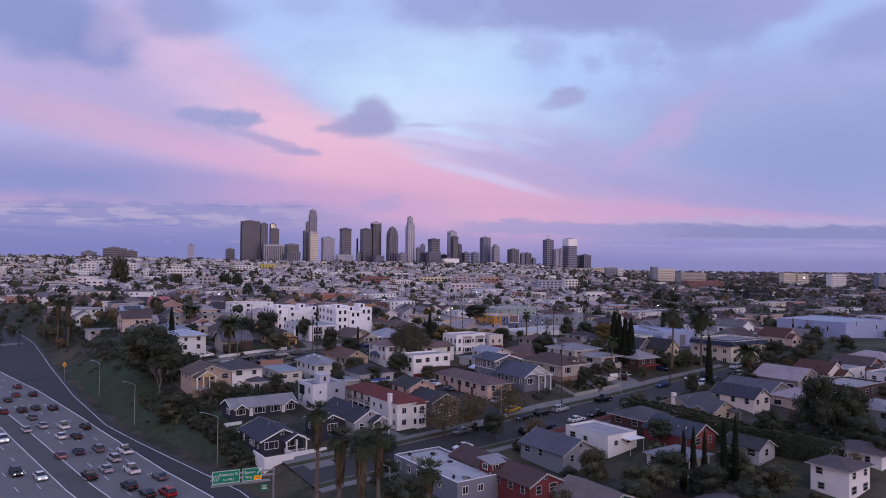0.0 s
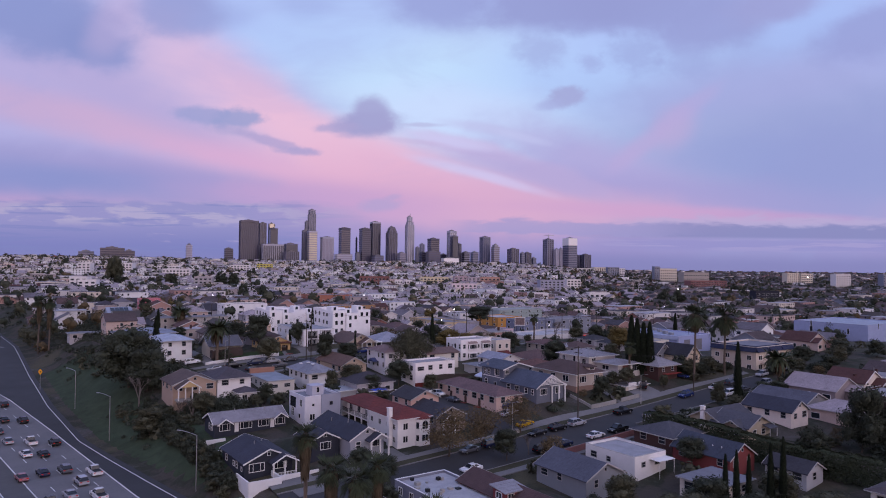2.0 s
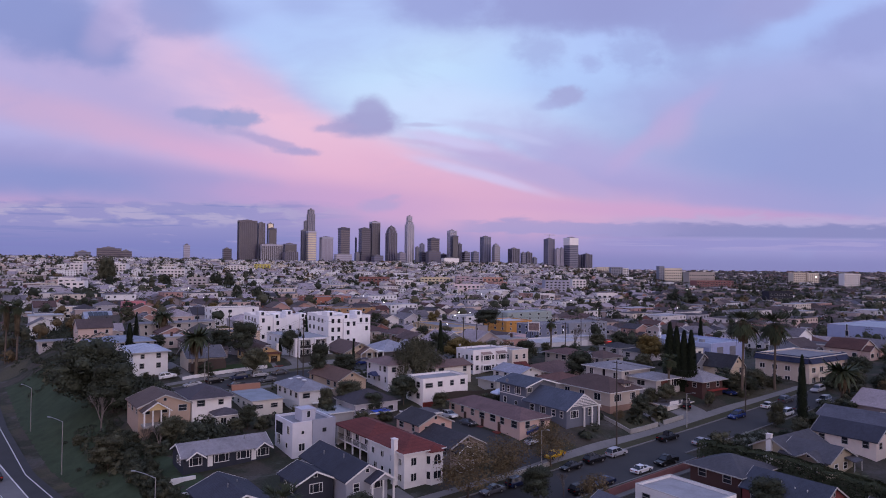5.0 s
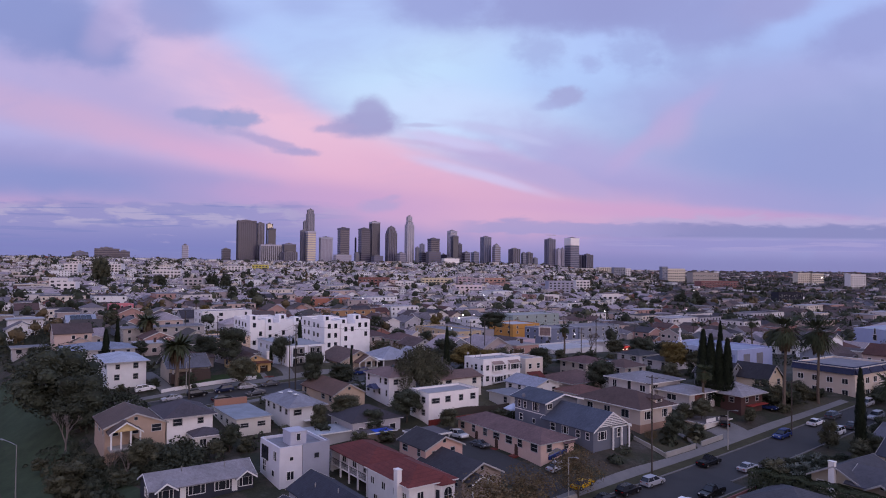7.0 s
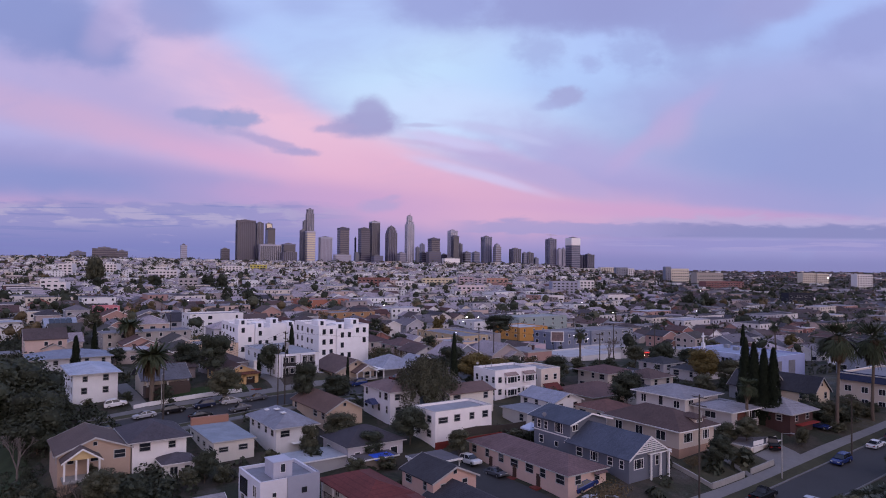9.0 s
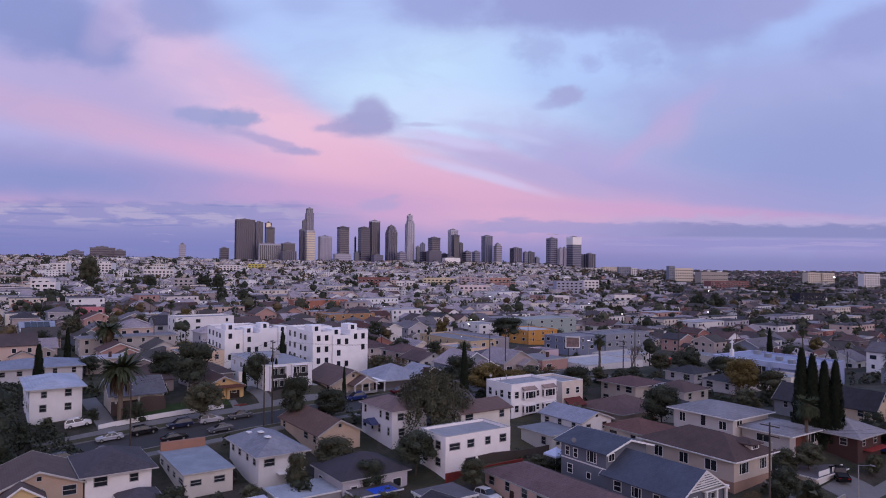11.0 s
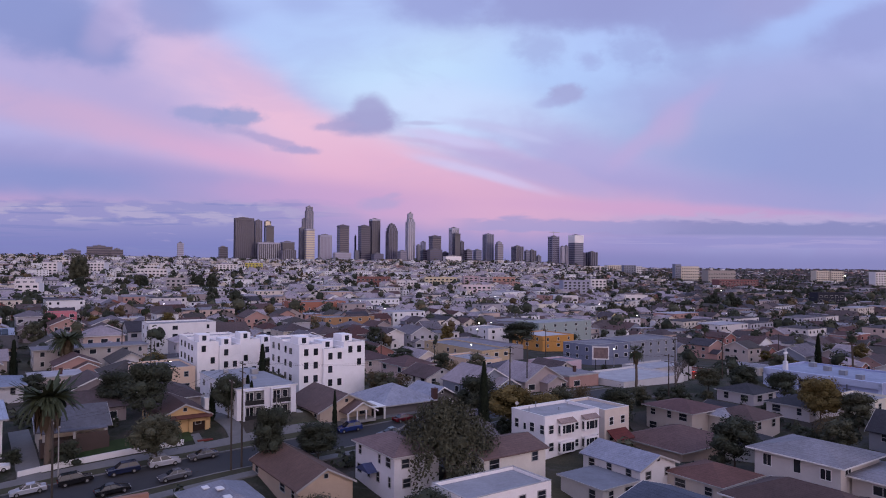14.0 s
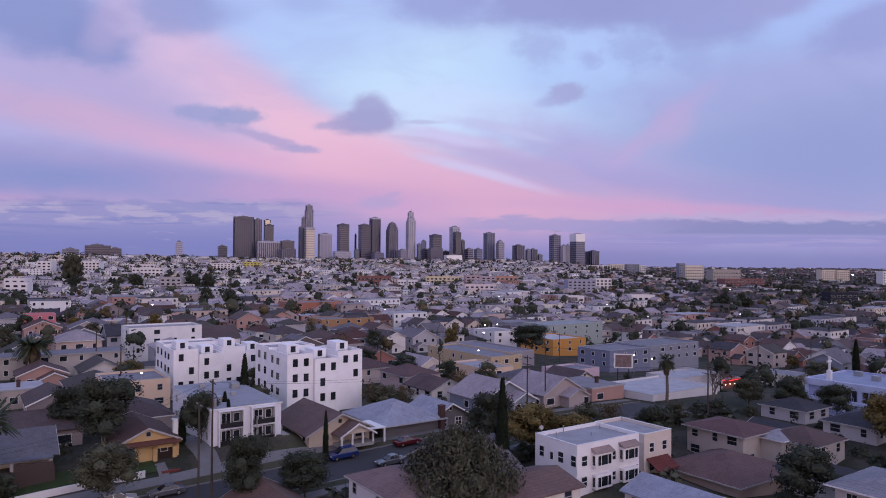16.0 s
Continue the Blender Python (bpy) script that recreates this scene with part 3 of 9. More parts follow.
def offset_line(line, s):
    out = []
    for k, (x, y) in enumerate(line):
        (ax, ay), (bx, by) = line[max(k - 1, 0)], line[min(k + 1, len(line) - 1)]
        d = math.hypot(bx - ax, by - ay)
        out.append((x - (by - ay) / d * s, y + (bx - ax) / d * s))
    return out


def between(name, right, left, material, lift, label):
    """A strip of road between two lines."""
    m, n = Mesh(), 60

    def walk_line(line, f):
        f *= len(line) - 1
        k = min(int(f), len(line) - 2)
        (ax, ay), (bx, by) = line[k], line[k + 1]
        return ax + (bx - ax) * (f - k), ay + (by - ay) * (f - k)

    verts = []
    for k in range(n + 1):
        for line in (left, right):
            x, y = walk_line(line, k / n)
            verts.append((x, y, road_height(x, y) + lift))
    m.add(verts, [(2 * k, 2 * k + 1, 2 * k + 3, 2 * k + 2) for k in range(n)])
    return tagged(part(name, m, material), label, "road", kind="structure")


between("road_slip", EDGE, MAIN, ASPHALT, 0.05, "dark asphalt slip lane beside the freeway")
between("road_median", offset_line(MAIN, 14.8), offset_line(MAIN, 19.2), surface("worn_asphalt", (0.075, 0.073, 0.075), 0.9, vary=0.3, grain=3.0, patch=0.2), 0.04, "dark worn median strip of the freeway")
drape("road_marking", offset_line(EDGE, 1.6), 0.09, 0.09, PAINT, 0.09, 5.0, "solid white line along the slip lane", "road marking", rise=road_height)
for s in (0.0, 14.6, 19.4):
    drape("road_marking", offset_line(MAIN, s), 0.1, 0.1, PAINT, 0.09, 5.0, "solid white freeway edge line", "road marking", rise=road_height)


def dashes(line, every=12.0, long=3.6):
    """Short painted strokes along a line."""
    mesh, run = Mesh(), 0.0
    for (ax, ay), (bx, by) in zip(line, line[1:]):
        d = math.hypot(bx - ax, by - ay)
        ux, uy = (bx - ax) / d, (by - ay) / d
        s = (-run) % every
        while s < d:
            e = min(s + long, d)
            c = [(ax + ux * r - uy * o, ay + uy * r + ux * o) for r, o in ((s, -0.08), (e, -0.08), (e, 0.08), (s, 0.08))]
            mesh.add([(x, y, road_height(x, y) + 0.09) for x, y in c], [(0, 1, 2, 3)])
            s += every
        run += d
    return mesh


for s in (3.7, 7.4, 11.1, 23.0, 26.7, 30.4):
    tagged(part("lane_dashes", dashes(offset_line(MAIN, s)), PAINT), "dashed white lane line on the freeway", "road marking", kind="structure")

# two streets of the town with kerbs, pavements and grass verges
VERGE = surface("verge_grass", (0.062, 0.060, 0.040), 0.95, vary=0.35, grain=3.0, patch=0.4, spec=0.1)
SIDEWALK = surface("pavement_concrete", (0.15, 0.146, 0.148), 0.9, vary=0.2, grain=2.0, patch=0.5)


def street(q0, q1, p0, p1, planted=False):
    mid = (q0 + q1) / 2
    half = (q1 - q0) / 2
    drape("road", [town(p0, mid), town(p1, mid)], half, half, ASPHALT, 0.06, 4.0, "dark asphalt residential street")
    for edge, way in ((q0, -1), (q1, 1)):
        for name, a, b, mat, lift, words in (
                ("kerb", 0.0, 0.3, SIDEWALK, 0.20, "raised concrete kerb beside the street"),
                ("verge", 0.3, 2.3, VERGE, 0.17, "worn strip of dry grass between kerb and pavement"),
                ("pavement", 2.3, 4.2, SIDEWALK, 0.20, "grey concrete pavement along the street")):
            if planted and way < 0 and a > 0:
                continue
            m, half_w = edge + way * (a + b) / 2, (b - a) / 2
            drape(name, [town(p0, m), town(p1, m)], half_w, half_w, mat, lift, 4.0, words, name)


street(126.5, 137.5, 58, 146.5)
street(129.4, 137.5, 146.5, 213, planted=True)  # narrower past the hedge
street(222.5, 231.5, 62, 198)

# ---- houses ----
WINDOWS = {}


def lattice(mesh, xs, zs, solid, y0, y1):
    """One connected frame: the solid cells of a grid of lines xs, zs, from y0 (front) to y1 (back)."""
    w, n = len(xs), len(xs) * len(zs)
    verts = [(x, y, z) for y in (y0, y1) for z in zs for x in xs]
    faces = []
    full = lambda i, j: 0 <= i < w - 1 and 0 <= j < len(zs) - 1 and solid(i, j)  # noqa: E731
    for j in range(len(zs) - 1):
        for i in range(w - 1):
            if not full(i, j):
                continue
            p, q, r, t = j * w + i, j * w + i + 1, (j + 1) * w + i + 1, (j + 1) * w + i
            faces.append((p, q, r, t))
            if not full(i - 1, j):
                faces.append((p, t, t + n, p + n))
            if not full(i + 1, j):
                faces.append((r, q, q + n, r + n))
            if not full(i, j - 1):
                faces.append((q, p, p + n, q + n))
            if not full(i, j + 1):
                faces.append((t, r, r + n, t + n))
    return mesh.add(verts, faces)


def window_data(w, h, style, trim):
    key = (round(w, 1), round(h, 1), style, trim.name)
    if key not in WINDOWS:
        w, h = key[0], key[1]
        t = 0.11 if style != "plain" else 0.06
        cuts = {"cross": [0.5], "slider": [0.5], "triple": [0.25, 0.75]}.get(style, [])
        rows = [0.5] if style in ("cross", "sash") else []
        xs = [-w / 2 - t, -w / 2]
        for c in cuts:
            xs += [-w / 2 + w * c - 0.035, -w / 2 + w * c + 0.035]
        xs += [w / 2, w / 2 + t]
        zs = [-t, 0]
        for c in rows:
            zs += [h * c - 0.035, h * c + 0.035]
        zs += [h, h + t]
        f = lattice(Mesh(), xs, zs, lambda i, j: i % 2 == 0 or j % 2 == 0, -0.07, 0.0)
        g = Mesh().box(-w / 2, -0.02, 0, w / 2, -0.012, h)
        WINDOWS[key] = (f.data("window", trim), g.data("pane", GLASS))
    return WINDOWS[key]




def face_pose(face, a, b, s, z):
    """Pose on a face of a block a x b at s metres from its left end (seen from outside)."""
    if face == "s":
        return pose(s, 0, z)
    if face == "e":
        return pose(a, s, z, 0, 0, 90)
    if face == "n":
        return pose(a - s, b, z, 0, 0, 180)
    return pose(0, b - s, z, 0, 0, -90)


def add_window(house, at, w, h, style="sash", trim=None):
    f, g = window_data(w, h, style, trim or WHITE_TRIM)
    win = part("window", f, None, house, at=at)
    part("pane", g, None, win)
    return win


def gable_roof(a, b, z, rise, axis, over=0.45, thick=0.16):
    """Roof slab over a block a x b with its ridge along the axis."""
    m = Mesh()
    span = b if axis == "x" else a
    long = a if axis == "x" else b
    drop = rise / (span / 2) * over
    top = [(-over, z - drop), (span / 2, z + rise), (span + over, z - drop)]
    low = [(s, h - thick) for s, h in top]
    # two slopes, each a closed slab
    for i, j in ((0, 1), (1, 2)):
        m.extrude([low[i], low[j], top[j], top[i]], -over, long + over, axis)
    return m


def barge(a, b, z, rise, axis, end, over=0.45):
    """The white boards along a gable's edge."""
    m = Mesh()
    span = b if axis == "x" else a
    long = a if axis == "x" else b
    drop = rise / (span / 2) * over
    e0, e1 = (-over - 0.06, -over) if end == 0 else (long + over, long + over + 0.06)
    for i in (0, 1):
        p, q = ((-over, z - drop), (span / 2, z + rise)) if i == 0 else ((span / 2, z + rise), (span + over, z - drop))
        m.extrude([(p[0], p[1] - 0.26), (q[0], q[1] - 0.26), (q[0], q[1] + 0.03), (p[0], p[1] + 0.03)], e0, e1, axis)
    return m


def hip_roof(a, b, z, rise, over=0.5, thick=0.14):
    m = Mesh()
    x0, y0, x1, y1 = -over, -over, a + over, b + over
    run = min(x1 - x0, y1 - y0) / 2
    if x1 - x0 >= y1 - y0:
        r0, r1 = (x0 + run, (y0 + y1) / 2), (x1 - run, (y0 + y1) / 2)
    else:
        r0, r1 = ((x0 + x1) / 2, y0 + run), ((x0 + x1) / 2, y1 - run)
    zb, zt = z - thick, z + 0.02
    v = [(x0, y0, zb), (x1, y0, zb), (x1, y1, zb), (x0, y1, zb), (x0, y0, zt), (x1, y0, zt), (x1, y1, zt), (x0, y1, zt), (*r0, z + rise), (*r1, z + rise)]
    f = [(3, 2, 1, 0), (0, 1, 5, 4), (1, 2, 6, 5), (2, 3, 7, 6), (3, 0, 4, 7)]
    if x1 - x0 >= y1 - y0:
        f += [(4, 5, 9, 8), (5, 6, 9), (6, 7, 8, 9), (7, 4, 8)]
    else:
        f += [(4, 5, 8), (5, 6, 9, 8), (6, 7, 9), (7, 4, 8, 9)]
    return m.add(v, f)


def walls(a, b, h, under, gable=None, rise=0.0, x0=0.0, y0=0.0):
    """The solid shell of a block, with gable ends where the ridge runs along an axis."""
    m = Mesh()
    if gable == "x":
        m.extrude([(y0, -under), (y0 + b, -under), (y0 + b, h), (y0 + b / 2, h + rise - 0.12), (y0, h)], x0, x0 + a, "x")
    elif gable == "y":
        m.extrude([(x0, -under), (x0 + a, -under), (x0 + a, h), (x0 + a / 2, h + rise - 0.12), (x0, h)], y0, y0 + b, "y")
    else:
        m.box(x0, y0, -under, x0 + a, y0 + b, h)
    return m


def block(house, a, b, h, under, roof, rise, wall, cover, trim=None, at=None, over=0.45, axis="y"):
    """One block of a house: wall and roof (gable, hip, flat), under an Empty or a wall part."""
    at = at or Matrix()
    if roof == "flat":
        m = Mesh()
        t = 0.28
        m.box(0, 0, -under, a, b, h - 0.5)
        m.box(0, 0, h - 0.5, a, t, h)
        m.box(0, b - t, h - 0.5, a, b, h)
        m.box(0, t, h - 0.5, t, b - t, h)
        m.box(a - t, t, h - 0.5, a, b - t, h)
        part("wall", m, wall, house, at=at)
        part("roof", Mesh().box(t, t, h - 0.5, a - t, b - t, h - 0.44), cover, house, at=at)
        c = Mesh()
        for q in ((-0.04, -0.04, a + 0.04, t), (-0.04, b - t, a + 0.04, b + 0.04), (-0.04, t, t, b - t), (a - t, t, a + 0.04, b - t)):
            c.box(q[0], q[1], h, q[2], q[3], h + 0.05)
        part("coping", c, trim or WHITE_TRIM, house, at=at)
    elif roof == "slab":
        part("wall", walls(a, b, h, under), wall, house, at=at)
        part("roof", Mesh().box(-over, -over, h, a + over, b + over, h + 0.18), cover, house, at=at)
        e = Mesh()
        e.box(-over - 0.03, -over - 0.03, h - 0.05, a + over + 0.03, -over, h + 0.2)
        e.box(-over - 0.03, -over, h - 0.05, -over, b + over, h + 0.2)
        part("fascia", e, trim or WHITE_TRIM, house, at=at)
    elif roof == "hip":
        part("wall", walls(a, b, h, under), wall, house, at=at)
        part("roof", hip_roof(a, b, h, rise, over), cover, house, at=at)
        e = Mesh()
        for q in ((-over - 0.05, -over - 0.05, a + over + 0.05, -over), (-over - 0.05, b + over, a + over + 0.05, b + over + 0.05), (-over - 0.05, -over, -over, b + over), (a + over, -over, a + over + 0.05, b + over)):
            e.box(q[0], q[1], h - 0.2, q[2], q[3], h + 0.0)
        part("fascia", e, trim or WHITE_TRIM, house, at=at)
    else:
        part("wall", walls(a, b, h, under, axis, rise), wall, house, at=at)
        part("roof", gable_roof(a, b, h, rise, axis, over), cover, house, at=at)
        for end in (0, 1):
            part("bargeboard", barge(a, b, h, rise, axis, end, over), trim or WHITE_TRIM, house, at=at)
        if rise > 1.0:
            vent = face_pose("s" if axis == "y" else "w", a, b, (a if axis == "y" else b) / 2, h + rise * 0.35)
            add_window(house, at @ vent, 0.6, 0.6, "plain", trim)


def windows_row(house, face, a, b, z, spots, at=None, trim=None):
    """Windows on a face: spots of (distance from the left end, width, height, style)."""
    at = at or Matrix()
    for s, w, h, style in spots:
        add_window(house, at @ face_pose(face, a, b, s, z), w, h, style, trim)


def auto_windows(house, a, b, h, at=None, trim=None, rng=None, faces="swen", every=3.4, style="sash", size=(1.1, 1.3), skip=0.12):
    rng = rng or random.Random(1)
    floors = max(1, int(h / 2.75))
    for face in faces:
        long = a if face in "sn" else b
        n = max(1, int(long / (every if face in "sw" else every * 2.2)))
        for floor in range(floors):
            for k in range(n):
                if rng.random() < skip:
                    continue
                s = long * (k + 0.5) / n + rng.uniform(-0.25, 0.25)
                wide = size[0] * rng.choice((0.8, 1.0, 1.0, 1.5))
                z = h - (floors - floor) * 2.75 + 1.0 if floors > 1 else max(h - 2.75 + 1.0, 0.8)
                windows_row(house, face, a, b, z, [(s, wide, size[1] * rng.choice((0.85, 1.0, 1.0)), style)], at, trim)


def add_door(house, at, w=0.95, h=2.05, colour=None):
    m = Mesh().box(-w / 2, -0.05, 0, w / 2, 0, h)
    m.box(-w / 2 + 0.12, -0.07, 0.2, w / 2 - 0.12, -0.05, h * 0.45).box(-w / 2 + 0.12, -0.07, h * 0.52, w / 2 - 0.12, -0.05, h - 0.15)
    return part("door", m, colour or wall_paint(70, 48, 40), house, at=at)


HOUSES = []  # footprints already taken: p0, p1, q0, q1


def lot(label, x, y, category="house", group="", dz=0.0, turn=TURN, foot=None, name="house", z=None):
    """An Empty at the near corner of a house, on the land, turned to the street grid."""
    ob = new(name)
    if z is None:
        z = height(x, y) + dz
    ob.matrix_basis = pose(x, y, z, 0, 0, turn)
    tagged(ob, label, category, group)
    if foot:
        p, q = grid(x, y)
        HOUSES.append((p - 1, p + foot[0] + 1, q - 1, q + foot[1] + 1))
    return ob, z


def vent_pipes(house, spots, material=None, at=None):
    for x, y, z, hgt in spots:
        part("vent_pipe", Mesh().tube((x, y, z), (x, y, z + hgt), 0.09, 0.09, 6), material or GALVANISED, house, at=at)


def chimney(house, x, y, z0, z1, wide=0.9, deep=0.7, material=None, at=None):
    m = Mesh().box(x - wide / 2, y - deep / 2, z0, x + wide / 2, y + deep / 2, z1)
    m.box(x - wide / 2 - 0.08, y - deep / 2 - 0.08, z1, x + wide / 2 + 0.08, y + deep / 2 + 0.08, z1 + 0.15)
    return part("chimney", m, material or surface("brick_red", srgb(74, 52, 50), 0.9, vary=0.3, grain=9.0), house, at=at)


def porch(house, a, d, h, wall, cover, at, rise=1.2, posts=2, trim=None):
    """A gabled porch of width a that stands out d metres from the face."""
    m = Mesh().box(0, 0, 0, a, d, 0.5)
    part("porch_floor", m, CONCRETE, house, at=at)
    for k in range(posts):
        s = 0.15 + (a - 0.3) * k / max(1, posts - 1)
        part("post", Mesh().box(s - 0.14, 0.02, 0.5, s + 0.14, 0.3, h), trim or WHITE_TRIM, house, at=at)
    part("porch_gable", Mesh().extrude([(0.05, h), (a - 0.05, h), (a / 2, h + rise - 0.15)], 0.1, 0.25, "y"), wall, house, at=at)
    part("porch_roof", gable_roof(a, d, h, rise, "y", 0.35), cover, house, at=at)
    part("porch_bargeboard", barge(a, d, h, rise, "y", 0, 0.35), trim or WHITE_TRIM, house, at=at)

# ---- the houses that the flight passes ----
RNG = random.Random(7)


SMALL = {}


def small_window(w, h):
    """A window too far off to take apart: trim and pane in one mesh."""
    key = (w, h)
    if key not in SMALL:
        m = lattice(Mesh(), [-w / 2 - 0.1, -w / 2, w / 2, w / 2 + 0.1], [-0.1, 0, h, h + 0.1], lambda i, j: i != 1 or j != 1, -0.06, 0.0)
        m.add([(-w / 2, -0.02, 0), (w / 2, -0.02, 0), (w / 2, -0.02, h), (-w / 2, -0.02, h)], [(0, 1, 2, 3)], 1)
        SMALL[key] = m.data("window", WHITE_TRIM, GLASS)
    return SMALL[key]


def far_windows(house, a, b, h, every, size, faces):
    """Rows of windows on the two faces of a house that look towards the flight."""
    floors = max(1, int(h / 2.75))
    for face in [f for f in faces if f in "sw"]:
        long = a if face == "s" else b
        n = max(1, int(long / (every + 0.6)))
        for floor in range(floors):
            for k in range(n):
                if RNG.random() > 0.12:
                    z = h - (floors - floor) * 2.75 + 1.0 if floors > 1 else max(h - 1.75, 0.8)
                    part("window", small_window(round(size[0] * RNG.choice((0.8, 1.0, 1.5)), 1), round(size[1], 1)), None, house, at=face_pose(face, a, b, long * (k + 0.5) / n, z))


def simple(label, x, y, a, b, top, roof, rise, wall, cover, axis="y", trim=None, every=3.4, style="sash", faces="swen", size=(1.1, 1.3), over=0.45, dz=0.0, group="", skip=0.12, category="house"):
    """A house of one block whose eaves (or parapet) lie at the absolute height top."""
    house, z = lot(label, x, y, category, group, dz, foot=(a, b))
    h = top - z
    trim = trim or PALE_TRIM
    block(house, a, b, h, 3.0, roof, rise, wall, cover, trim, over=over, axis=axis)
    if h > 2.4 and y > 300:
        far_windows(house, a, b, h if roof != "flat" else h - 0.5, every, size, faces)
    elif h > 2.4:
        auto_windows(house, a, b, h if roof != "flat" else h - 0.5, None, trim, RNG, faces, every, style, size, skip)
    return house, h


NAVY = wall_paint(44, 48, 62)
NAVY_ROOF = roof_cover(62, 64, 78)
GREY_ROOF = roof_cover(136, 134, 142)
BROWN_ROOF = roof_cover(92, 74, 72)
DARK_ROOF = roof_cover(66, 64, 72)
TILE_ROOF = roof_cover(116, 58, 56, 2.2)
STUCCO = wall_paint(226, 222, 222)
CREAM = wall_paint(214, 202, 190)
PINK = wall_paint(200, 160, 148)
LIGHT_FLAT = flat_roof(182, 182, 190)
GREY_FLAT = flat_roof(150, 150, 160)


def navy_bungalow():
    house, z = lot("navy bungalow with white trim and a twin-gabled front", -33.9, 153.9, foot=(9.7, 13.9))
    h = -5.6 - z
    block(house, 9.7, 13.9, h, 3, "gable", 2.1, NAVY, NAVY_ROOF)
    windows_row(house, "s", 9.7, 13.9, h - 2.0, [(2.4, 2.9, 1.5, "triple")])
    windows_row(house, "w", 9.7, 13.9, h - 2.0, [(3, 0.9, 1.2, "sash"), (7.5, 0.9, 0.9, "sash"), (9.4, 0.9, 1.2, "sash"), (12.2, 0.7, 0.8, "plain")])
    at = pose(4.9, -2.2, 0)
    porch(house, 4.9, 2.4, h - 0.2, NAVY, NAVY_ROOF, at, 1.3, 3)
    windows_row(house, "s", 9.7, 13.9, h - 2.0, [(7.2, 2.4, 1.4, "triple")])
    rail = Mesh().box(0, 0.1, 1.35, 4.9, 0.2, 1.45).box(0, 0.1, 0.6, 4.9, 0.2, 0.68)
    for k in range(16):
        rail.box(0.2 + k * 0.3, 0.12, 0.68, 0.28 + k * 0.3, 0.18, 1.35)
    part("porch_rail", rail, WHITE_TRIM, house, at=at)
    vent_pipes(house, [(4, 6, h + 1.6, 0.8), (6.5, 9, h + 1.2, 0.6)])


def navy_back_house():
    house, z = lot("long navy back house with a grey roof and small window gables", -46.5, 177.0, foot=(16.8, 7.6))
    h = -3.4 - z
    block(house, 16.8, 7.6, h, 3, "gable", 1.7, NAVY, GREY_ROOF, axis="x")
    for s, w in ((2.3, 2.2), (7.2, 2.6), (11.4, 2.4), (15.4, 2.2)):
        windows_row(house, "s", 16.8, 7.6, h - 1.9, [(s, w, 1.4, "triple")])
    windows_row(house, "w", 16.8, 7.6, h - 1.9, [(3.8, 0.8, 1.2, "sash"), (5.6, 0.8, 1.2, "sash")])
    for s in (2.3, 15.4):
        at = pose(s - 1.6, -0.5, 0)
        part("window_gable", Mesh().extrude([(0, h - 0.3), (3.2, h - 0.3), (1.6, h + 0.75)], 0.0, 1.2, "y"), NAVY, house, at=at)
        part("gable_roof", gable_roof(3.2, 2.2, h - 0.3, 1.1, "y", 0.25), GREY_ROOF, house, at=at)
        part("gable_bargeboard", barge(3.2, 2.2, h - 0.3, 1.1, "y", 0, 0.25), WHITE_TRIM, house, at=at)
    add_door(house, face_pose("s", 16.8, 7.6, 5.0, h - 2.5), 0.95, 2.05, WHITE_TRIM)
    add_door(house, face_pose("s", 16.8, 7.6, 13.5, h - 2.5), 0.95, 2.05, WHITE_TRIM)
    vent_pipes(house, [(5.5, 3.0, h + 1.3, 0.9), (12.5, 2.5, h + 1.0, 1.0)])


def middle_bungalows():
    wall = wall_paint(150, 152, 164)
    house, z = lot("small navy bungalow with a white-trimmed front gable", -22.6, 161.4, foot=(6.6, 7.4))
    h = -3.4 - z
    block(house, 6.6, 7.4, h, 3, "gable", 1.6, NAVY, NAVY_ROOF)
    windows_row(house, "s", 6.6, 7.4, h - 2.0, [(3.4, 2.2, 1.4, "triple")])
    windows_row(house, "w", 6.6, 7.4, h - 2.0, [(2.4, 0.9, 1.2, "sash"), (5.2, 0.9, 1.2, "sash")])
    house, z = lot("grey bungalow with a dark roof and white gable boards", -14.5, 161.6, foot=(7.8, 18.5))
    h = -3.0 - z
    block(house, 7.8, 18.5, h, 3, "gable", 2.2, wall, NAVY_ROOF)
    windows_row(house, "w", 7.8, 18.5, h - 2.0, [(3, 0.9, 1.2, "sash"), (8, 1.2, 1.2, "sash"), (13, 0.9, 1.2, "sash")])
    at = pose(3.6, -2.2, 0)
    porch(house, 4.4, 2.4, h - 0.3, wall, NAVY_ROOF, at, 1.3, 3)
    windows_row(house, "s", 7.8, 18.5, h - 2.1, [(5.8, 2.4, 1.4, "triple"), (1.8, 1.0, 1.3, "sash")])
    vent_pipes(house, [(3, 7, h + 1.5, 0.9), (2, 13, h + 1.0, 0.8)])


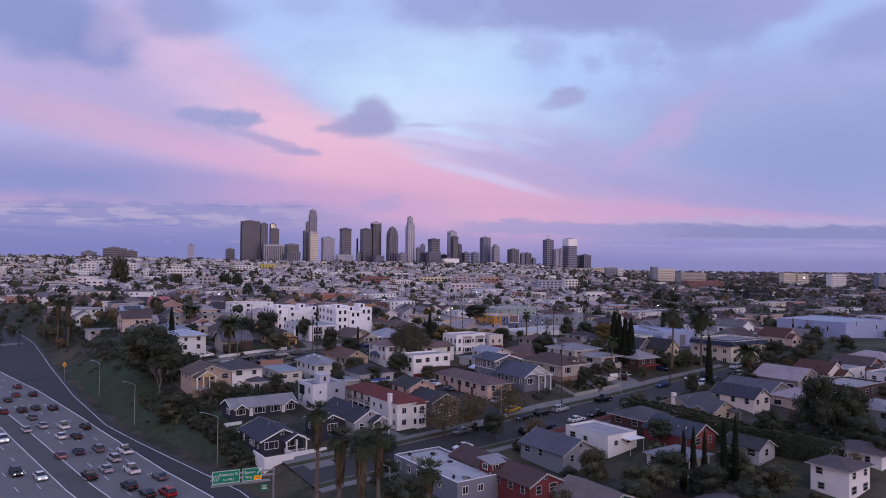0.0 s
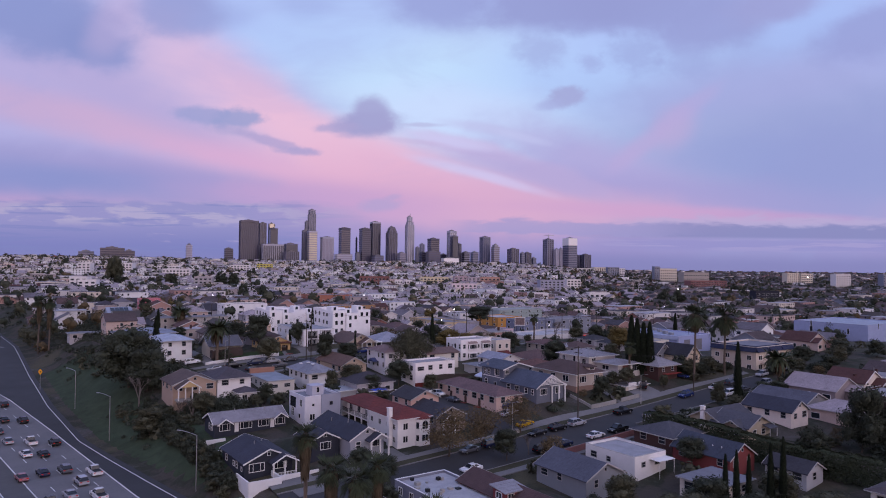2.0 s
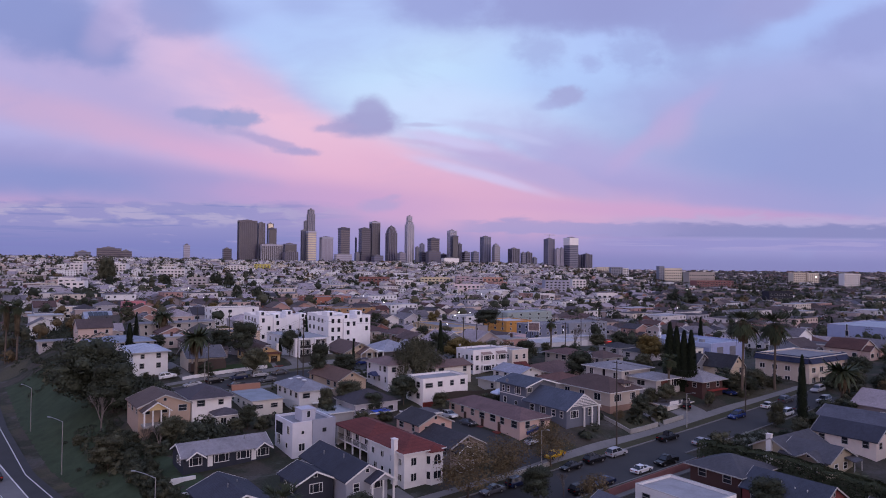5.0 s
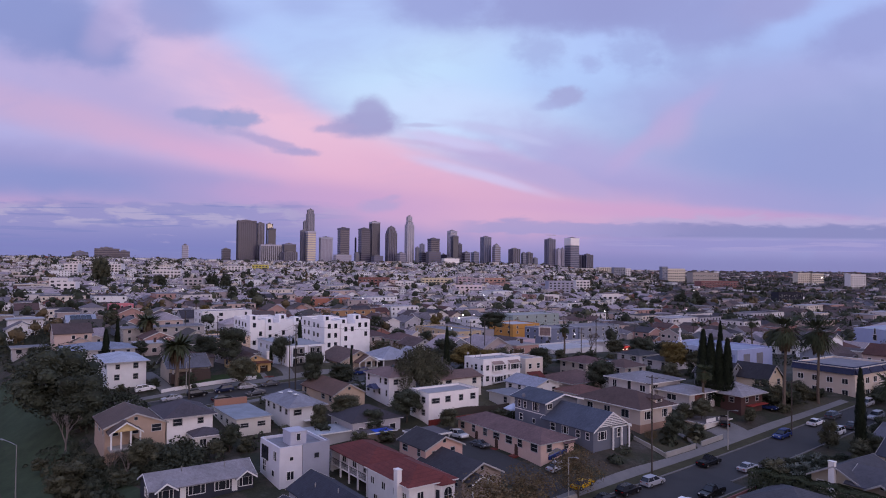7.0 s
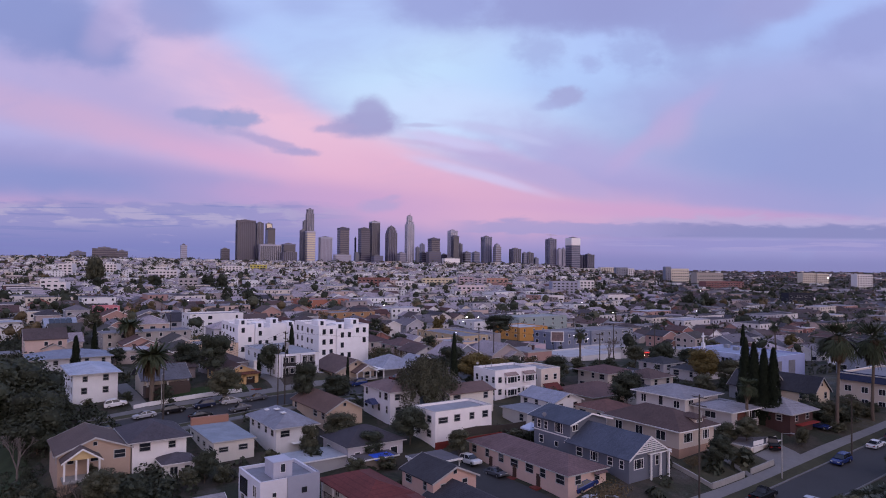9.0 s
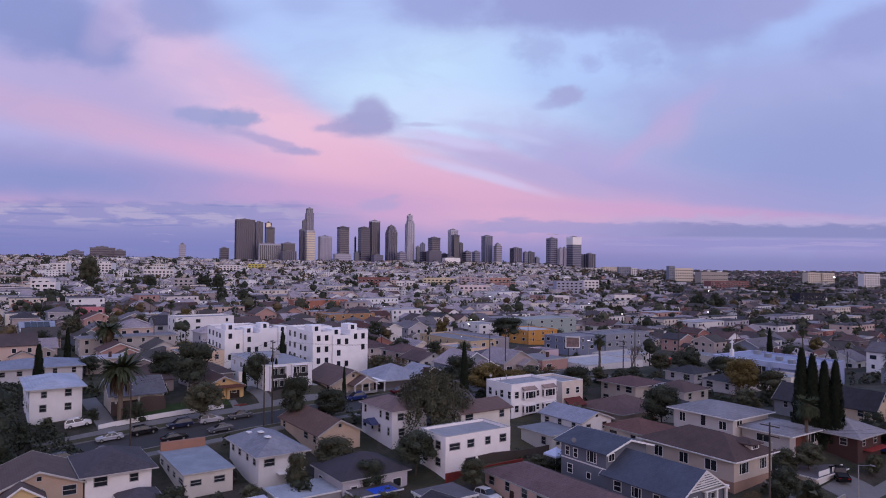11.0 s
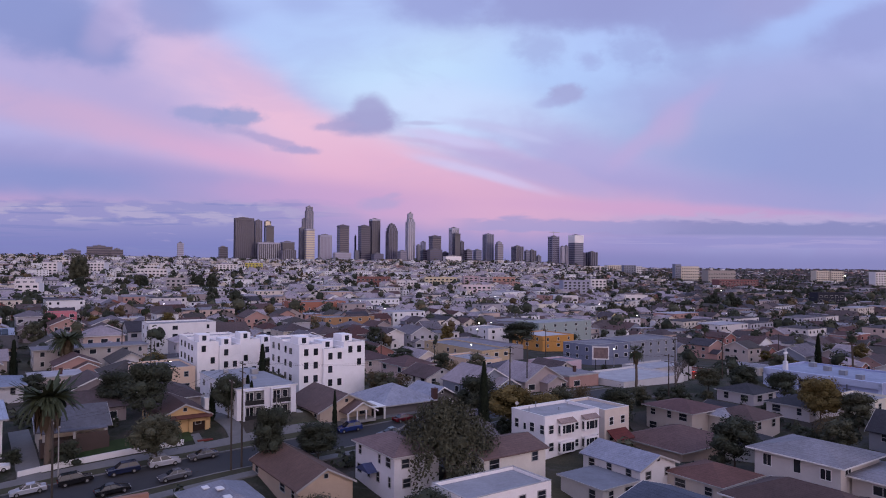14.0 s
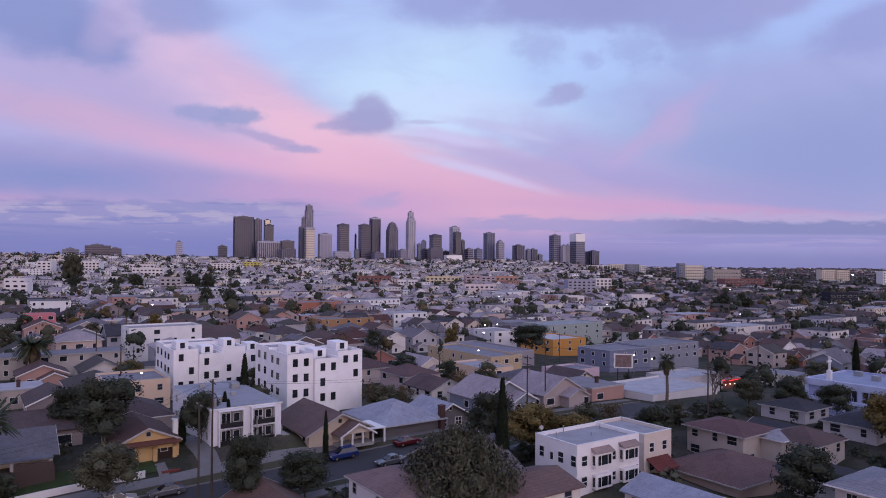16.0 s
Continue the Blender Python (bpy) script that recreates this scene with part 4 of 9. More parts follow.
def cube_house():
    wall = wall_paint(206, 204, 214)
    house, z = lot("modern white-grey cube house with a small roof tower", -27.8, 185.2, foot=(9.2, 9.3))
    h = 1.0 - z
    block(house, 9.2, 9.3, h, 3, "flat", 0, wall, GREY_FLAT, wall)
    part("tower", Mesh().box(2.8, 2.0, h - 0.5, 5.8, 5.6, h + 1.9).box(2.7, 1.9, h + 1.9, 5.9, 5.7, h + 2.02), wall_paint(176, 176, 192), house)
    add_window(house, pose(4.3, 2.0, h + 0.4), 0.7, 1.2, "plain")
    part("terrace_wall", Mesh().box(-0.05, 5.2, h - 3.4, -0.02, 8.6, h - 0.9), GLASS, house)
    part("grey_front", Mesh().box(4.2, -0.25, -3, 9.3, -0.02, h + 0.25).box(9.22, -0.02, -3, 9.3, 4.0, h + 0.25), wall_paint(148, 152, 170), house)
    add_window(house, pose(6.8, -0.25, h - 2.4), 0.7, 0.7, "plain", DARK_METAL)
    windows_row(house, "w", 9.2, 9.3, 1.6, [(2.2, 1.4, 2.0, "cross"), (6.4, 1.0, 1.0, "plain")])
    windows_row(house, "w", 9.2, 9.3, h - 2.6, [(7.2, 1.2, 1.6, "slider")])
    windows_row(house, "s", 9.2, 9.3, h - 2.4, [(2.2, 0.6, 0.6, "plain")])
    windows_row(house, "s", 9.2, 9.3, 1.4, [(2.0, 1.2, 1.4, "slider")])
    windows_row(house, "e", 9.2, 9.3, h - 2.4, [(3, 1.2, 1.4, "slider"), (7, 1.2, 1.4, "slider")])


def red_tile_house():
    house, z = lot("white stucco apartment house with red tile roofs", -5.2, 170.7, foot=(8.4, 27.6))
    h = -1.0 - z
    block(house, 8.4, 13.0, h, 3, "hip", 1.9, STUCCO, TILE_ROOF, over=0.5)
    # rear wing on posts over car stalls, with a railed gallery
    at = pose(0, 13.2, 0)
    m = Mesh().box(1.6, 0, h - 2.9, 8.4, 14.2, h).box(5.2, 0, -3, 8.4, 14.2, h - 2.9).box(0, 13.9, -3, 1.6, 14.2, h)
    part("rear_wall", m, STUCCO, house, at=at)
    part("rear_roof", hip_roof(8.4, 14.2, h + 0.05, 1.7, 0.5), TILE_ROOF, house, at=at)
    part("gallery_floor", Mesh().box(0, 0, h - 3.0, 1.7, 14.2, h - 2.75), STUCCO, house, at=at)
    for k in range(5):
        part("gallery_post", Mesh().box(0, 0.2 + k * 3.3, -2.5, 0.25, 0.5 + k * 3.3, h), STUCCO, house, at=at)
    rail = Mesh().box(0, 0.4, h - 1.75, 0.08, 13.8, h - 1.68)
    for k in range(44):
        rail.box(0.02, 0.5 + k * 0.3, h - 2.75, 0.06, 0.54 + k * 0.3, h - 1.75)
    part("gallery_rail", rail, DARK_METAL, house, at=at)
    windows_row(house, "w", 3.4, 14.2, h - 2.3, [(2.5, 1.3, 1.4, "slider"), (6.5, 1.3, 1.4, "slider"), (10.5, 1.3, 1.4, "slider")], at @ pose(1.6, 0, 0))
    # front wing: bay with an arched window, chimney on the side wall
    bay = Mesh()
    out = [(4.6, 0.0), (5.2, -1.0), (7.8, -1.0), (8.4, 0.0)]
    bay.add([(x, y, zz) for zz in (-2.5, h - 0.4) for x, y in out], [(0, 1, 5, 4), (1, 2, 6, 5), (2, 3, 7, 6), (4, 5, 6, 7)])
    part("bay", bay, STUCCO, house)
    part("bay_roof", Mesh().add([(4.4, 0, h - 0.4), (5.1, -1.3, h - 0.4), (7.9, -1.3, h - 0.4), (8.6, 0, h - 0.4), (6.5, 0.2, h + 0.8)], [(0, 1, 4), (1, 2, 4), (2, 3, 4), (3, 2, 1, 0)]), TILE_ROOF, house)
    arch = Mesh().box(-0.7, -0.03, 0, 0.7, -0.01, 1.1)
    arch.extrude([(0.7 * math.cos(k * math.pi / 8), 1.1 + 0.7 * math.sin(k * math.pi / 8)) for k in range(9)], -0.03, -0.01, "y")
    part("arched_window", arch, GLASS, house, at=pose(6.5, -1.0, h - 2.6))
    ring = Mesh()
    for k in range(8):
        a0, a1 = k * math.pi / 8, (k + 1) * math.pi / 8
        ring.extrude([(0.7 * math.cos(a0), 1.1 + 0.7 * math.sin(a0)), (0.82 * math.cos(a0), 1.1 + 0.82 * math.sin(a0)), (0.82 * math.cos(a1), 1.1 + 0.82 * math.sin(a1)), (0.7 * math.cos(a1), 1.1 + 0.7 * math.sin(a1))], -0.08, 0, "y")
    ring.box(-0.03, -0.06, 0, 0.03, 0, 1.7).box(-0.7, -0.06, 0.55, 0.7, 0, 0.6)
    part("arch_trim", ring, WHITE_TRIM, house, at=pose(6.5, -1.0, h - 2.6))
    add_window(house, pose(6.5, -1.0, h - 5.2), 1.6, 1.3, "slider")
    add_window(house, pose(4.9, -0.5, h - 5.2, 0, 0, -59), 0.7, 1.3, "plain")
    add_window(house, pose(4.9, -0.5, h - 2.5, 0, 0, -59), 0.7, 1.4, "plain")
    windows_row(house, "s", 8.4, 13, h - 2.4, [(2.0, 1.1, 1.3, "slider")])
    windows_row(house, "s", 8.4, 13, h - 5.2, [(2.0, 1.1, 1.3, "slider")])
    windows_row(house, "w", 8.4, 13, h - 2.4, [(1.6, 1.0, 1.1, "slider"), (5.2, 1.0, 1.1, "slider"), (8.6, 0.7, 1.1, "plain"), (11.6, 1.0, 1.1, "slider")])
    windows_row(house, "w", 8.4, 13, h - 5.2, [(2.6, 1.0, 1.3, "slider"), (5.2, 0.8, 1.1, "plain"), (8.2, 0.9, 1.3, "plain"), (11.6, 1.0, 1.1, "slider")])
    windows_row(house, "e", 8.4, 27, h - 2.4, [(3, 1.1, 1.2, "slider"), (8, 1.1, 1.2, "slider"), (16, 1.1, 1.2, "slider"), (22, 1.1, 1.2, "slider")])
    chimney(house, -0.4, 2.8, -2.0, h + 2.0, 0.8, 1.1, STUCCO)


navy_bungalow()
navy_back_house()
middle_bungalows()
cube_house()
red_tile_house()

simple("small pink house with a grey gable roof", -2.6, 189.4, 8.2, 9.0, -0.2, "gable", 1.8, PINK, DARK_ROOF)
house, h = simple("tan bungalow with a dark shingle roof", 3.4, 179.1, 8.2, 13.1, -2.2, "gable", 2.0, wall_paint(150, 134, 126), DARK_ROOF)
porch(house, 3.6, 2.0, h - 0.4, wall_paint(150, 134, 126), DARK_ROOF, pose(0.6, -2.0, 0), 1.0, 2)
house, h = simple("long pink-beige bungalow court with a brownish hip roof", 18.6, 192.0, 8.6, 25.8, 0.0, "hip", 1.7, wall_paint(202, 170, 158), roof_cover(122, 98, 100), every=3.6, size=(1.2, 1.4))
for s in (6.5, 13.0, 19.0):
    add_door(house, face_pose("w", 8.6, 25.8, s, 0.6))
    part("doorstep", Mesh().box(-1.3, 25.8 - s - 0.8, -1.0, 0, 25.8 - s + 0.8, 0.6).box(-1.7, 25.8 - s - 0.8, -1.0, -1.3, 25.8 - s + 0.8, 0.3), surface("red_step", srgb(110, 50, 44), 0.8), house)
part("window_canopy", Mesh().extrude([(-0.9, h - 0.6), (0, h - 0.2), (0, h - 0.1), (-0.9, h - 0.5)], 5.4, 8.2, "x"), roof_cover(122, 98, 100), house)


def blue_house():
    wall = wall_paint(98, 104, 120)
    cover = roof_cover(84, 92, 110)
    house, z = lot("grey-blue two-storey house with a white slatted front gable", 29.3, 195.6, foot=(9.6, 23))
    h = 1.8 - z
    block(house, 9.6, 13.5, h, 3, "gable", 2.9, wall, cover, over=0.6)
    gable = Mesh()
    for k in range(7):
        zz, half = h + 0.35 + k * 0.33, (9.6 / 2) * (1 - (0.35 + k * 0.33) / 2.9) - 0.25
        gable.box(4.8 - half, -0.62, zz, 4.8 + half, -0.52, zz + 0.17)
    part("gable_slats", gable, WHITE_TRIM, house)
    part("porch_roof", Mesh().box(4.6, -0.6, h - 0.2, 10.2, 0.0, h), WHITE_TRIM, house)
    for s in (5.0, 7.4, 9.6):
        part("porch_post", Mesh().box(s - 0.15, -0.6, -1.0, s + 0.15, -0.3, h - 0.2), WHITE_TRIM, house)
    windows_row(house, "s", 9.6, 13.5, h - 2.2, [(2.4, 2.2, 1.5, "triple"), (7.4, 1.4, 1.5, "cross")])
    windows_row(house, "w", 9.6, 13.5, h - 2.2, [(2.5, 1.3, 1.4, "sash"), (6, 1.6, 1.4, "triple"), (9.5, 1.0, 1.3, "sash"), (12, 0.8, 1.3, "sash")])
    at = pose(0.3, 13.5, 0)
    h2 = 4.8 - z
    block(house, 9.3, 9.5, h2, 3, "gable", 1.3, wall, cover, at=at, over=0.9, axis="y")
    windows_row(house, "w", 9.3, 9.5, h2 - 2.3, [(1.4, 0.8, 1.3, "sash"), (3.2, 0.8, 1.3, "sash"), (6.6, 1.8, 2.0, "triple")], at)
    windows_row(house, "w", 9.3, 9.5, h2 - 5.0, [(2, 1.0, 1.3, "sash"), (6, 0.8, 0.9, "plain")], at)
    windows_row(house, "s", 9.3, 9.5, h2 - 1.6, [(1.2, 1.2, 1.0, "slider")], at)
    part("water_table", Mesh().box(0.24, 13.5, h2 - 2.9, 0.3, 23.0, h2 - 2.7), WHITE_TRIM, house)
    dish = Mesh().tube((0, 0, 0), (0, 0, 0.7), 0.03, 0.03, 6)
    dish.tube((0, 0, 0.7), (-0.12, -0.1, 0.72), 0.4, 0.36, 12)
    part("satellite_dish", dish, GREY_FLAT, house, at=pose(-0.4, 19.5, h2 - 0.2))


blue_house()


def brown_roof_house():
    wall = wall_paint(196, 180, 168)
    house, z = lot("tan house under a broad brown hip roof with a dormer", 42.3, 208.2, foot=(10.5, 17))
    h = 3.1 - z
    block(house, 10.5, 17, h, 3, "hip", 2.6, wall, BROWN_ROOF, over=0.9)
    at = pose(5.6, 0.6, h + 0.5)
    part("dormer", Mesh().box(0, 0, 0, 2.4, 3.0, 1.0), wall, house, at=at)
    part("dormer_roof", hip_roof(2.4, 3.4, 1.0, 0.7, 0.5), BROWN_ROOF, house, at=at)
    add_window(house, at @ pose(1.2, 0, 0.2), 1.6, 0.6, "triple")
    windows_row(house, "s", 10.5, 17, h - 2.4, [(2.6, 2.4, 1.6, "triple"), (8.0, 1.8, 1.6, "triple")])
    windows_row(house, "w", 10.5, 17, h - 2.4, [(3, 1.6, 1.6, "slider"), (8, 1.6, 1.6, "slider"), (13, 2.0, 1.6, "slider")])
    part("basement_band", Mesh().box(-0.06, -0.06, -3, 10.56, 17.06, h - 3.4), surface("brick_tan", srgb(150, 122, 108), 0.9, vary=0.25, grain=8.0), house)


brown_roof_house()


def modern_house():
    wall = wall_paint(198, 190, 188)
    brick = surface("brick_dark", srgb(104, 58, 50), 0.9, vary=0.3, grain=9.0)
    house, z = lot("split-level house with low pale roofs and a dark brick front", 53.0, 217.3, foot=(14, 20))
    h = 4.2 - z
    at = pose(4.6, -0.4, 0)
    block(house, 9.6, 8.7, h, 3, "hip", 0.9, wall, GREY_ROOF, at=at, over=1.1)
    part("brick_front", Mesh().box(2.0, -0.08, -1, 5.4, 0, h - 0.3), brick, house, at=at)
    windows_row(house, "s", 9.6, 8.7, h - 2.3, [(7.6, 2.6, 1.9, "triple")], at)
    windows_row(house, "w", 9.6, 8.7, h - 2.0, [(4, 2.4, 1.2, "slider")], at)
    h2 = 5.6 - z
    at = pose(2.0, 8.5, 0)
    block(house, 11.5, 12.5, h2, 3, "hip", 1.6, wall, GREY_ROOF, at=at, over=0.9)
    windows_row(house, "w", 11.5, 12.5, h2 - 2.3, [(2, 1.2, 1.6, "slider"), (6.5, 1.0, 2.0, "plain"), (10.5, 1.4, 1.4, "slider")], at)
    windows_row(house, "w", 11.5, 12.5, h2 - 5.0, [(3, 1.2, 1.2, "slider"), (9, 1.2, 1.2, "slider")], at)
    windows_row(house, "s", 11.5, 12.5, h2 - 1.6, [(2, 1.6, 1.0, "slider")], at)


modern_house()
garage, gz = lot("low double garage with two pale roll-up doors and a grey roof", 57.3, 212.0, "garage", foot=(9.5, 7), name="garage")
block(garage, 9.5, 6.0, -0.9 - gz, 2, "slab", 0, CREAM, flat_roof(120, 116, 122))
for s in (2.6, 6.9):
    m = Mesh().box(-1.7, -0.05, 0, 1.7, 0, 2.2)
    for k in range(4):
        m.box(-1.65, -0.08, 0.08 + k * 0.54, 1.65, -0.05, 0.56 + k * 0.54)
    part("garage_door", m, WHITE_TRIM, garage, at=pose(s, 0, 0))
house, h = simple("brick bungalow with a pale pyramid roof", 69.0, 219.6, 8.6, 9.0, 3.8, "hip", 2.3, surface("brick_red", srgb(74, 52, 50), 0.9, vary=0.3, grain=9.0), GREY_ROOF, over=1.0)
part("porch_awning", Mesh().box(2, -1.4, 2.0, 9, 0, 2.15), surface("red_awning", srgb(140, 50, 46), 0.8), house)
simple("grey cottage with a steep dark gable", 76.5, 243, 7.6, 10, 4.6, "gable", 3.0, wall_paint(128, 130, 142), DARK_ROOF)
simple("cream cottage with a steep half-timbered gable", 84.5, 238, 7.0, 10, 4.6, "gable", 3.2, wall_paint(206, 186, 160), DARK_ROOF)


def mansard_flats():
    house, z = lot("cream apartment block with a dark-blue mansard roof", 106.5, 237.0, "apartment building", foot=(22, 16))
    h = 7.4 - z
    wall = wall_paint(206, 190, 174)
    block(house, 22, 16, h, 3, "flat", 0, wall, GREY_FLAT)
    m = Mesh()
    for k in range(3):
        x0 = k * 7.4
        m.extrude([(-0.9, h - 1.6), (0.3, h + 0.3), (0.5, h + 0.3), (0.5, h - 1.6)], x0, x0 + 6.9, "x")
    m.extrude([(-0.9, h - 1.6), (0.3, h + 0.3), (0.5, h + 0.3), (0.5, h - 1.6)], 0, 16, "y")
    part("mansard", m, roof_cover(52, 58, 88), house)
    for floor in range(3):
        for k in range(5):
            windows_row(house, "s", 22, 16, h - 4.2 - floor * 2.9, [(2.4 + k * 4.3, 1.8, 1.4, "slider")])
        for k in range(4):
            windows_row(house, "w", 22, 16, h - 4.2 - floor * 2.9, [(2.2 + k * 3.8, 1.4, 1.3, "slider")])
    for k in range(3):
        for floor in range(2):
            s = 2.4 + k * 7
            part("balcony", Mesh().box(s, -1.3, h - 5.4 - floor * 2.9, s + 3.4, 0, h - 5.2 - floor * 2.9).box(s, -1.3, h - 5.2 - floor * 2.9, s + 3.4, -1.22, h - 4.2 - floor * 2.9), wall, house)


mansard_flats()

# the near side of the lower street
simple("cream-gabled house with a dark blue roof", 85.0, 176.5, 7.4, 12, -0.2, "gable", 2.2, wall_paint(222, 206, 196), NAVY_ROOF)


def craftsman_bungalow():
    """Three crossing gables: two look at the street, one at the yard behind the hedge."""
    x, y = town(152.3, 103.2)
    house, z = lot("low craftsman bungalow with three crossing gables and a white chimney", x, y, foot=(14.5, 15.2), z=-5.2)
    h, wall, cover = -2.1 - z, wall_paint(172, 160, 140), roof_cover(88, 88, 98)
    block(house, 9.0, 8.6, h, 3, "gable", 2.1, wall, cover, PALE_TRIM, over=0.6)
    street_end = pose(0.2, 7.0, 0)
    block(house, 13.2, 7.8, h, 3, "gable", 2.0, wall, cover, PALE_TRIM, at=street_end, over=0.6, axis="x")
    bay = pose(-0.9, 0.7, 0)
    block(house, 5.0, 5.0, h - 0.3, 3, "gable", 1.4, wall_paint(140, 122, 108), cover, PALE_TRIM, at=bay, over=0.6, axis="x")
    chimney(house, -0.1, 11.2, -1, h + 2.6, 0.7, 1.0, STUCCO)
    windows_row(house, "s", 9.0, 8.6, 0.9, [(2.6, 1.3, 1.2, "sash"), (6.0, 1.3, 1.2, "sash")])
    windows_row(house, "w", 13.2, 7.8, 0.9, [(1.6, 1.2, 1.2, "sash"), (6.2, 1.2, 1.2, "sash")], street_end)
    windows_row(house, "w", 5.0, 5.0, 0.8, [(1.5, 1.0, 1.2, "sash"), (2.5, 1.0, 1.2, "sash"), (3.5, 1.0, 1.2, "sash")], bay)
    part("porch_roof", Mesh().extrude([(-1.9, h - 0.75), (0, h - 0.25), (0, h - 0.1), (-1.9, h - 0.6)], 5.6, 8.9, "x"), cover, house)
    for px in (5.8, 8.6):
        part("porch_post", Mesh().box(px, -1.8, -0.6, px + 0.14, -1.66, h - 0.7), PALE_TRIM, house)


craftsman_bungalow()
simple("red brick bungalow with a grey hip roof", 52.6, 163.6, 10.5, 10.0, -3.0, "hip", 2.0, surface("brick_red", srgb(74, 52, 50), 0.9, vary=0.3, grain=9.0), roof_cover(88, 88, 98), over=0.8, size=(1.5, 1.4))
house, h = simple("red-painted cottage with white gable boards and a dark roof", 59.3, 151.4, 8.4, 13, -4.0, "gable", 2.5, wall_paint(124, 54, 54), roof_cover(70, 76, 92))
vent_pipes(house, [(2, 3, h + 1.0, 0.5), (2, 5, h + 1.0, 0.4), (2.5, 7.5, h + 1.2, 0.5)], WHITE_TRIM)
house, h = simple("flat-roofed white stucco house with a rear awning", 41.2, 152.5, 9.4, 12.8, -4.0, "flat", 0, STUCCO, LIGHT_FLAT, size=(1.0, 1.1))
part("rear_awning", Mesh().box(4.4, -2.4, h - 1.1, 9.2, 0, h - 0.95).tube((4.6, -2.3, -1), (4.6, -2.3, h - 1.1), 0.05, 0.05, 6).tube((9.0, -2.3, -1), (9.0, -2.3, h - 1.1), 0.05, 0.05, 6), WHITE_TRIM, house)
simple("low white house with a flat grey roof", 52, 139.5, 10, 8, -5.8, "slab", 0, CREAM, GREY_FLAT, over=0.6)
simple("grey clapboard house with a wide gable roof", 29.5, 143.0, 10.0, 13.0, -5.4, "gable", 2.4, wall_paint(132, 136, 144), roof_cover(92, 94, 108))
house, h = simple("long house with a brown roof and red-painted gables", 19.8, 124.5, 7.5, 24, -5.8, "gable", 1.7, wall_paint(118, 48, 52), roof_cover(92, 70, 70))
at = pose(-0.4, 10.5, h)
part("dormer", Mesh().box(0, 0, -0.6, 4.4, 3.2, 1.3), wall_paint(118, 48, 52), house, at=at)
part("dormer_roof", Mesh().extrude([(-0.5, 1.25), (3.8, 1.75), (3.8, 1.9), (-0.5, 1.4)], -0.4, 4.8, "x"), GREY_ROOF, house, at=at)
windows_row(house, "s", 4.4, 3.2, 0.1, [(1.2, 1.2, 0.9, "slider"), (3.2, 0.9, 0.9, "plain")], at)
windows_row(house, "w", 4.4, 3.2, 0.1, [(1.6, 1.4, 0.9, "slider")], at)


def flat_store():
    house, z = lot("low building with a stained white flat roof and vents", 7.2, 126.8, "building", foot=(10.9, 22))
    h = -6.0 - z
    wall = wall_paint(120, 124, 140)
    block(house, 10.9, 22, h, 3, "flat", 0, wall, flat_roof(204, 204, 210))
    auto_windows(house, 10.9, 22, h - 0.5, None, None, RNG, "swen", 3.6, "slider")
    rng = random.Random(3)
    for k in range(16):
        x, y, s = rng.uniform(1, 9.6), rng.uniform(1, 21), rng.uniform(0.12, 0.45)
        part("roof_vent", Mesh().box(x - s, y - s, h - 0.44, x + s, y + s, h - 0.44 + rng.uniform(0.2, 0.6)), rng.choice((GALVANISED, DARK_METAL, CONCRETE)), house)


flat_store()
simple("teal cottage with a patched grey roof", 31, 117.5, 9, 12, -7.2, "gable", 1.6, wall_paint(40, 96, 104), roof_cover(120, 110, 108))
simple("white two-storey house with a low brown roof", 78.8, 127.5, 8.0, 7.0, -4.0, "hip", 1.2, STUCCO, roof_cover(98, 88, 92), over=0.7)
simple("pale house with a brown roof beside its neighbour", 92, 138, 8.0, 10.0, -4.2, "hip", 1.4, STUCCO, roof_cover(98, 88, 92))
simple("bungalow under a broad brown-grey hip roof", 50, 108, 16, 14, -8.0, "hip", 2.2, CREAM, roof_cover(100, 88, 90), over=0.8)
simple("low shop with a pale flat roof and red brick walls", 118, 186, 17, 12, 1.0, "flat", 0, surface("brick_red", srgb(74, 52, 50), 0.9, vary=0.3, grain=9.0), LIGHT_FLAT)
simple("grey-white building with a flat roof", 140, 196, 14, 12, 2.4, "flat", 0, wall_paint(196, 196, 206), GREY_FLAT)
simple("grey house with a low hip roof", 112, 164, 12, 12, -1.0, "hip", 1.8, wall_paint(160, 162, 172), GREY_ROOF)
simple("long low house under a blue-grey gable roof", 96.0, 190.0, 10.5, 14.5, -0.9, "gable", 2.1, wall_paint(128, 128, 134), roof_cover(96, 98, 112), size=(1.0, 0.9))
simple("small garage with a dark gable roof", 71, 145.5, 6, 8, -4.8, "gable", 1.6, wall_paint(170, 170, 176), DARK_ROOF)

# back lots and the far side of the block, towards the second street
house, h = simple("brown-roofed house with a yellow front gable and porch", -63.5, 198.5, 11.0, 12, 1.4, "gable", 2.2, wall_paint(176, 150, 132), roof_cover(104, 88, 84), dz=3.2)
porch(house, 5.4, 3.2, h - 0.5, wall_paint(206, 176, 124), roof_cover(104, 88, 84), pose(0.5, -3.2, 0), 1.8, 4)
house, h = simple("two-storey grey-roofed house with a rear annex", -54.0, 204.5, 9.0, 12, 1.9, "hip", 2.2, STUCCO, roof_cover(92, 86, 94), over=0.8)
at = pose(4.2, -4.6, 0)
block(house, 5.0, 4.6, h - 3.3, 3, "hip", 1.2, STUCCO, roof_cover(92, 86, 94), at=at, over=0.5)
windows_row(house, "s", 5, 4.6, h - 5.2, [(1.6, 1.2, 1.2, "slider"), (3.8, 0.9, 1.2, "plain")], at)
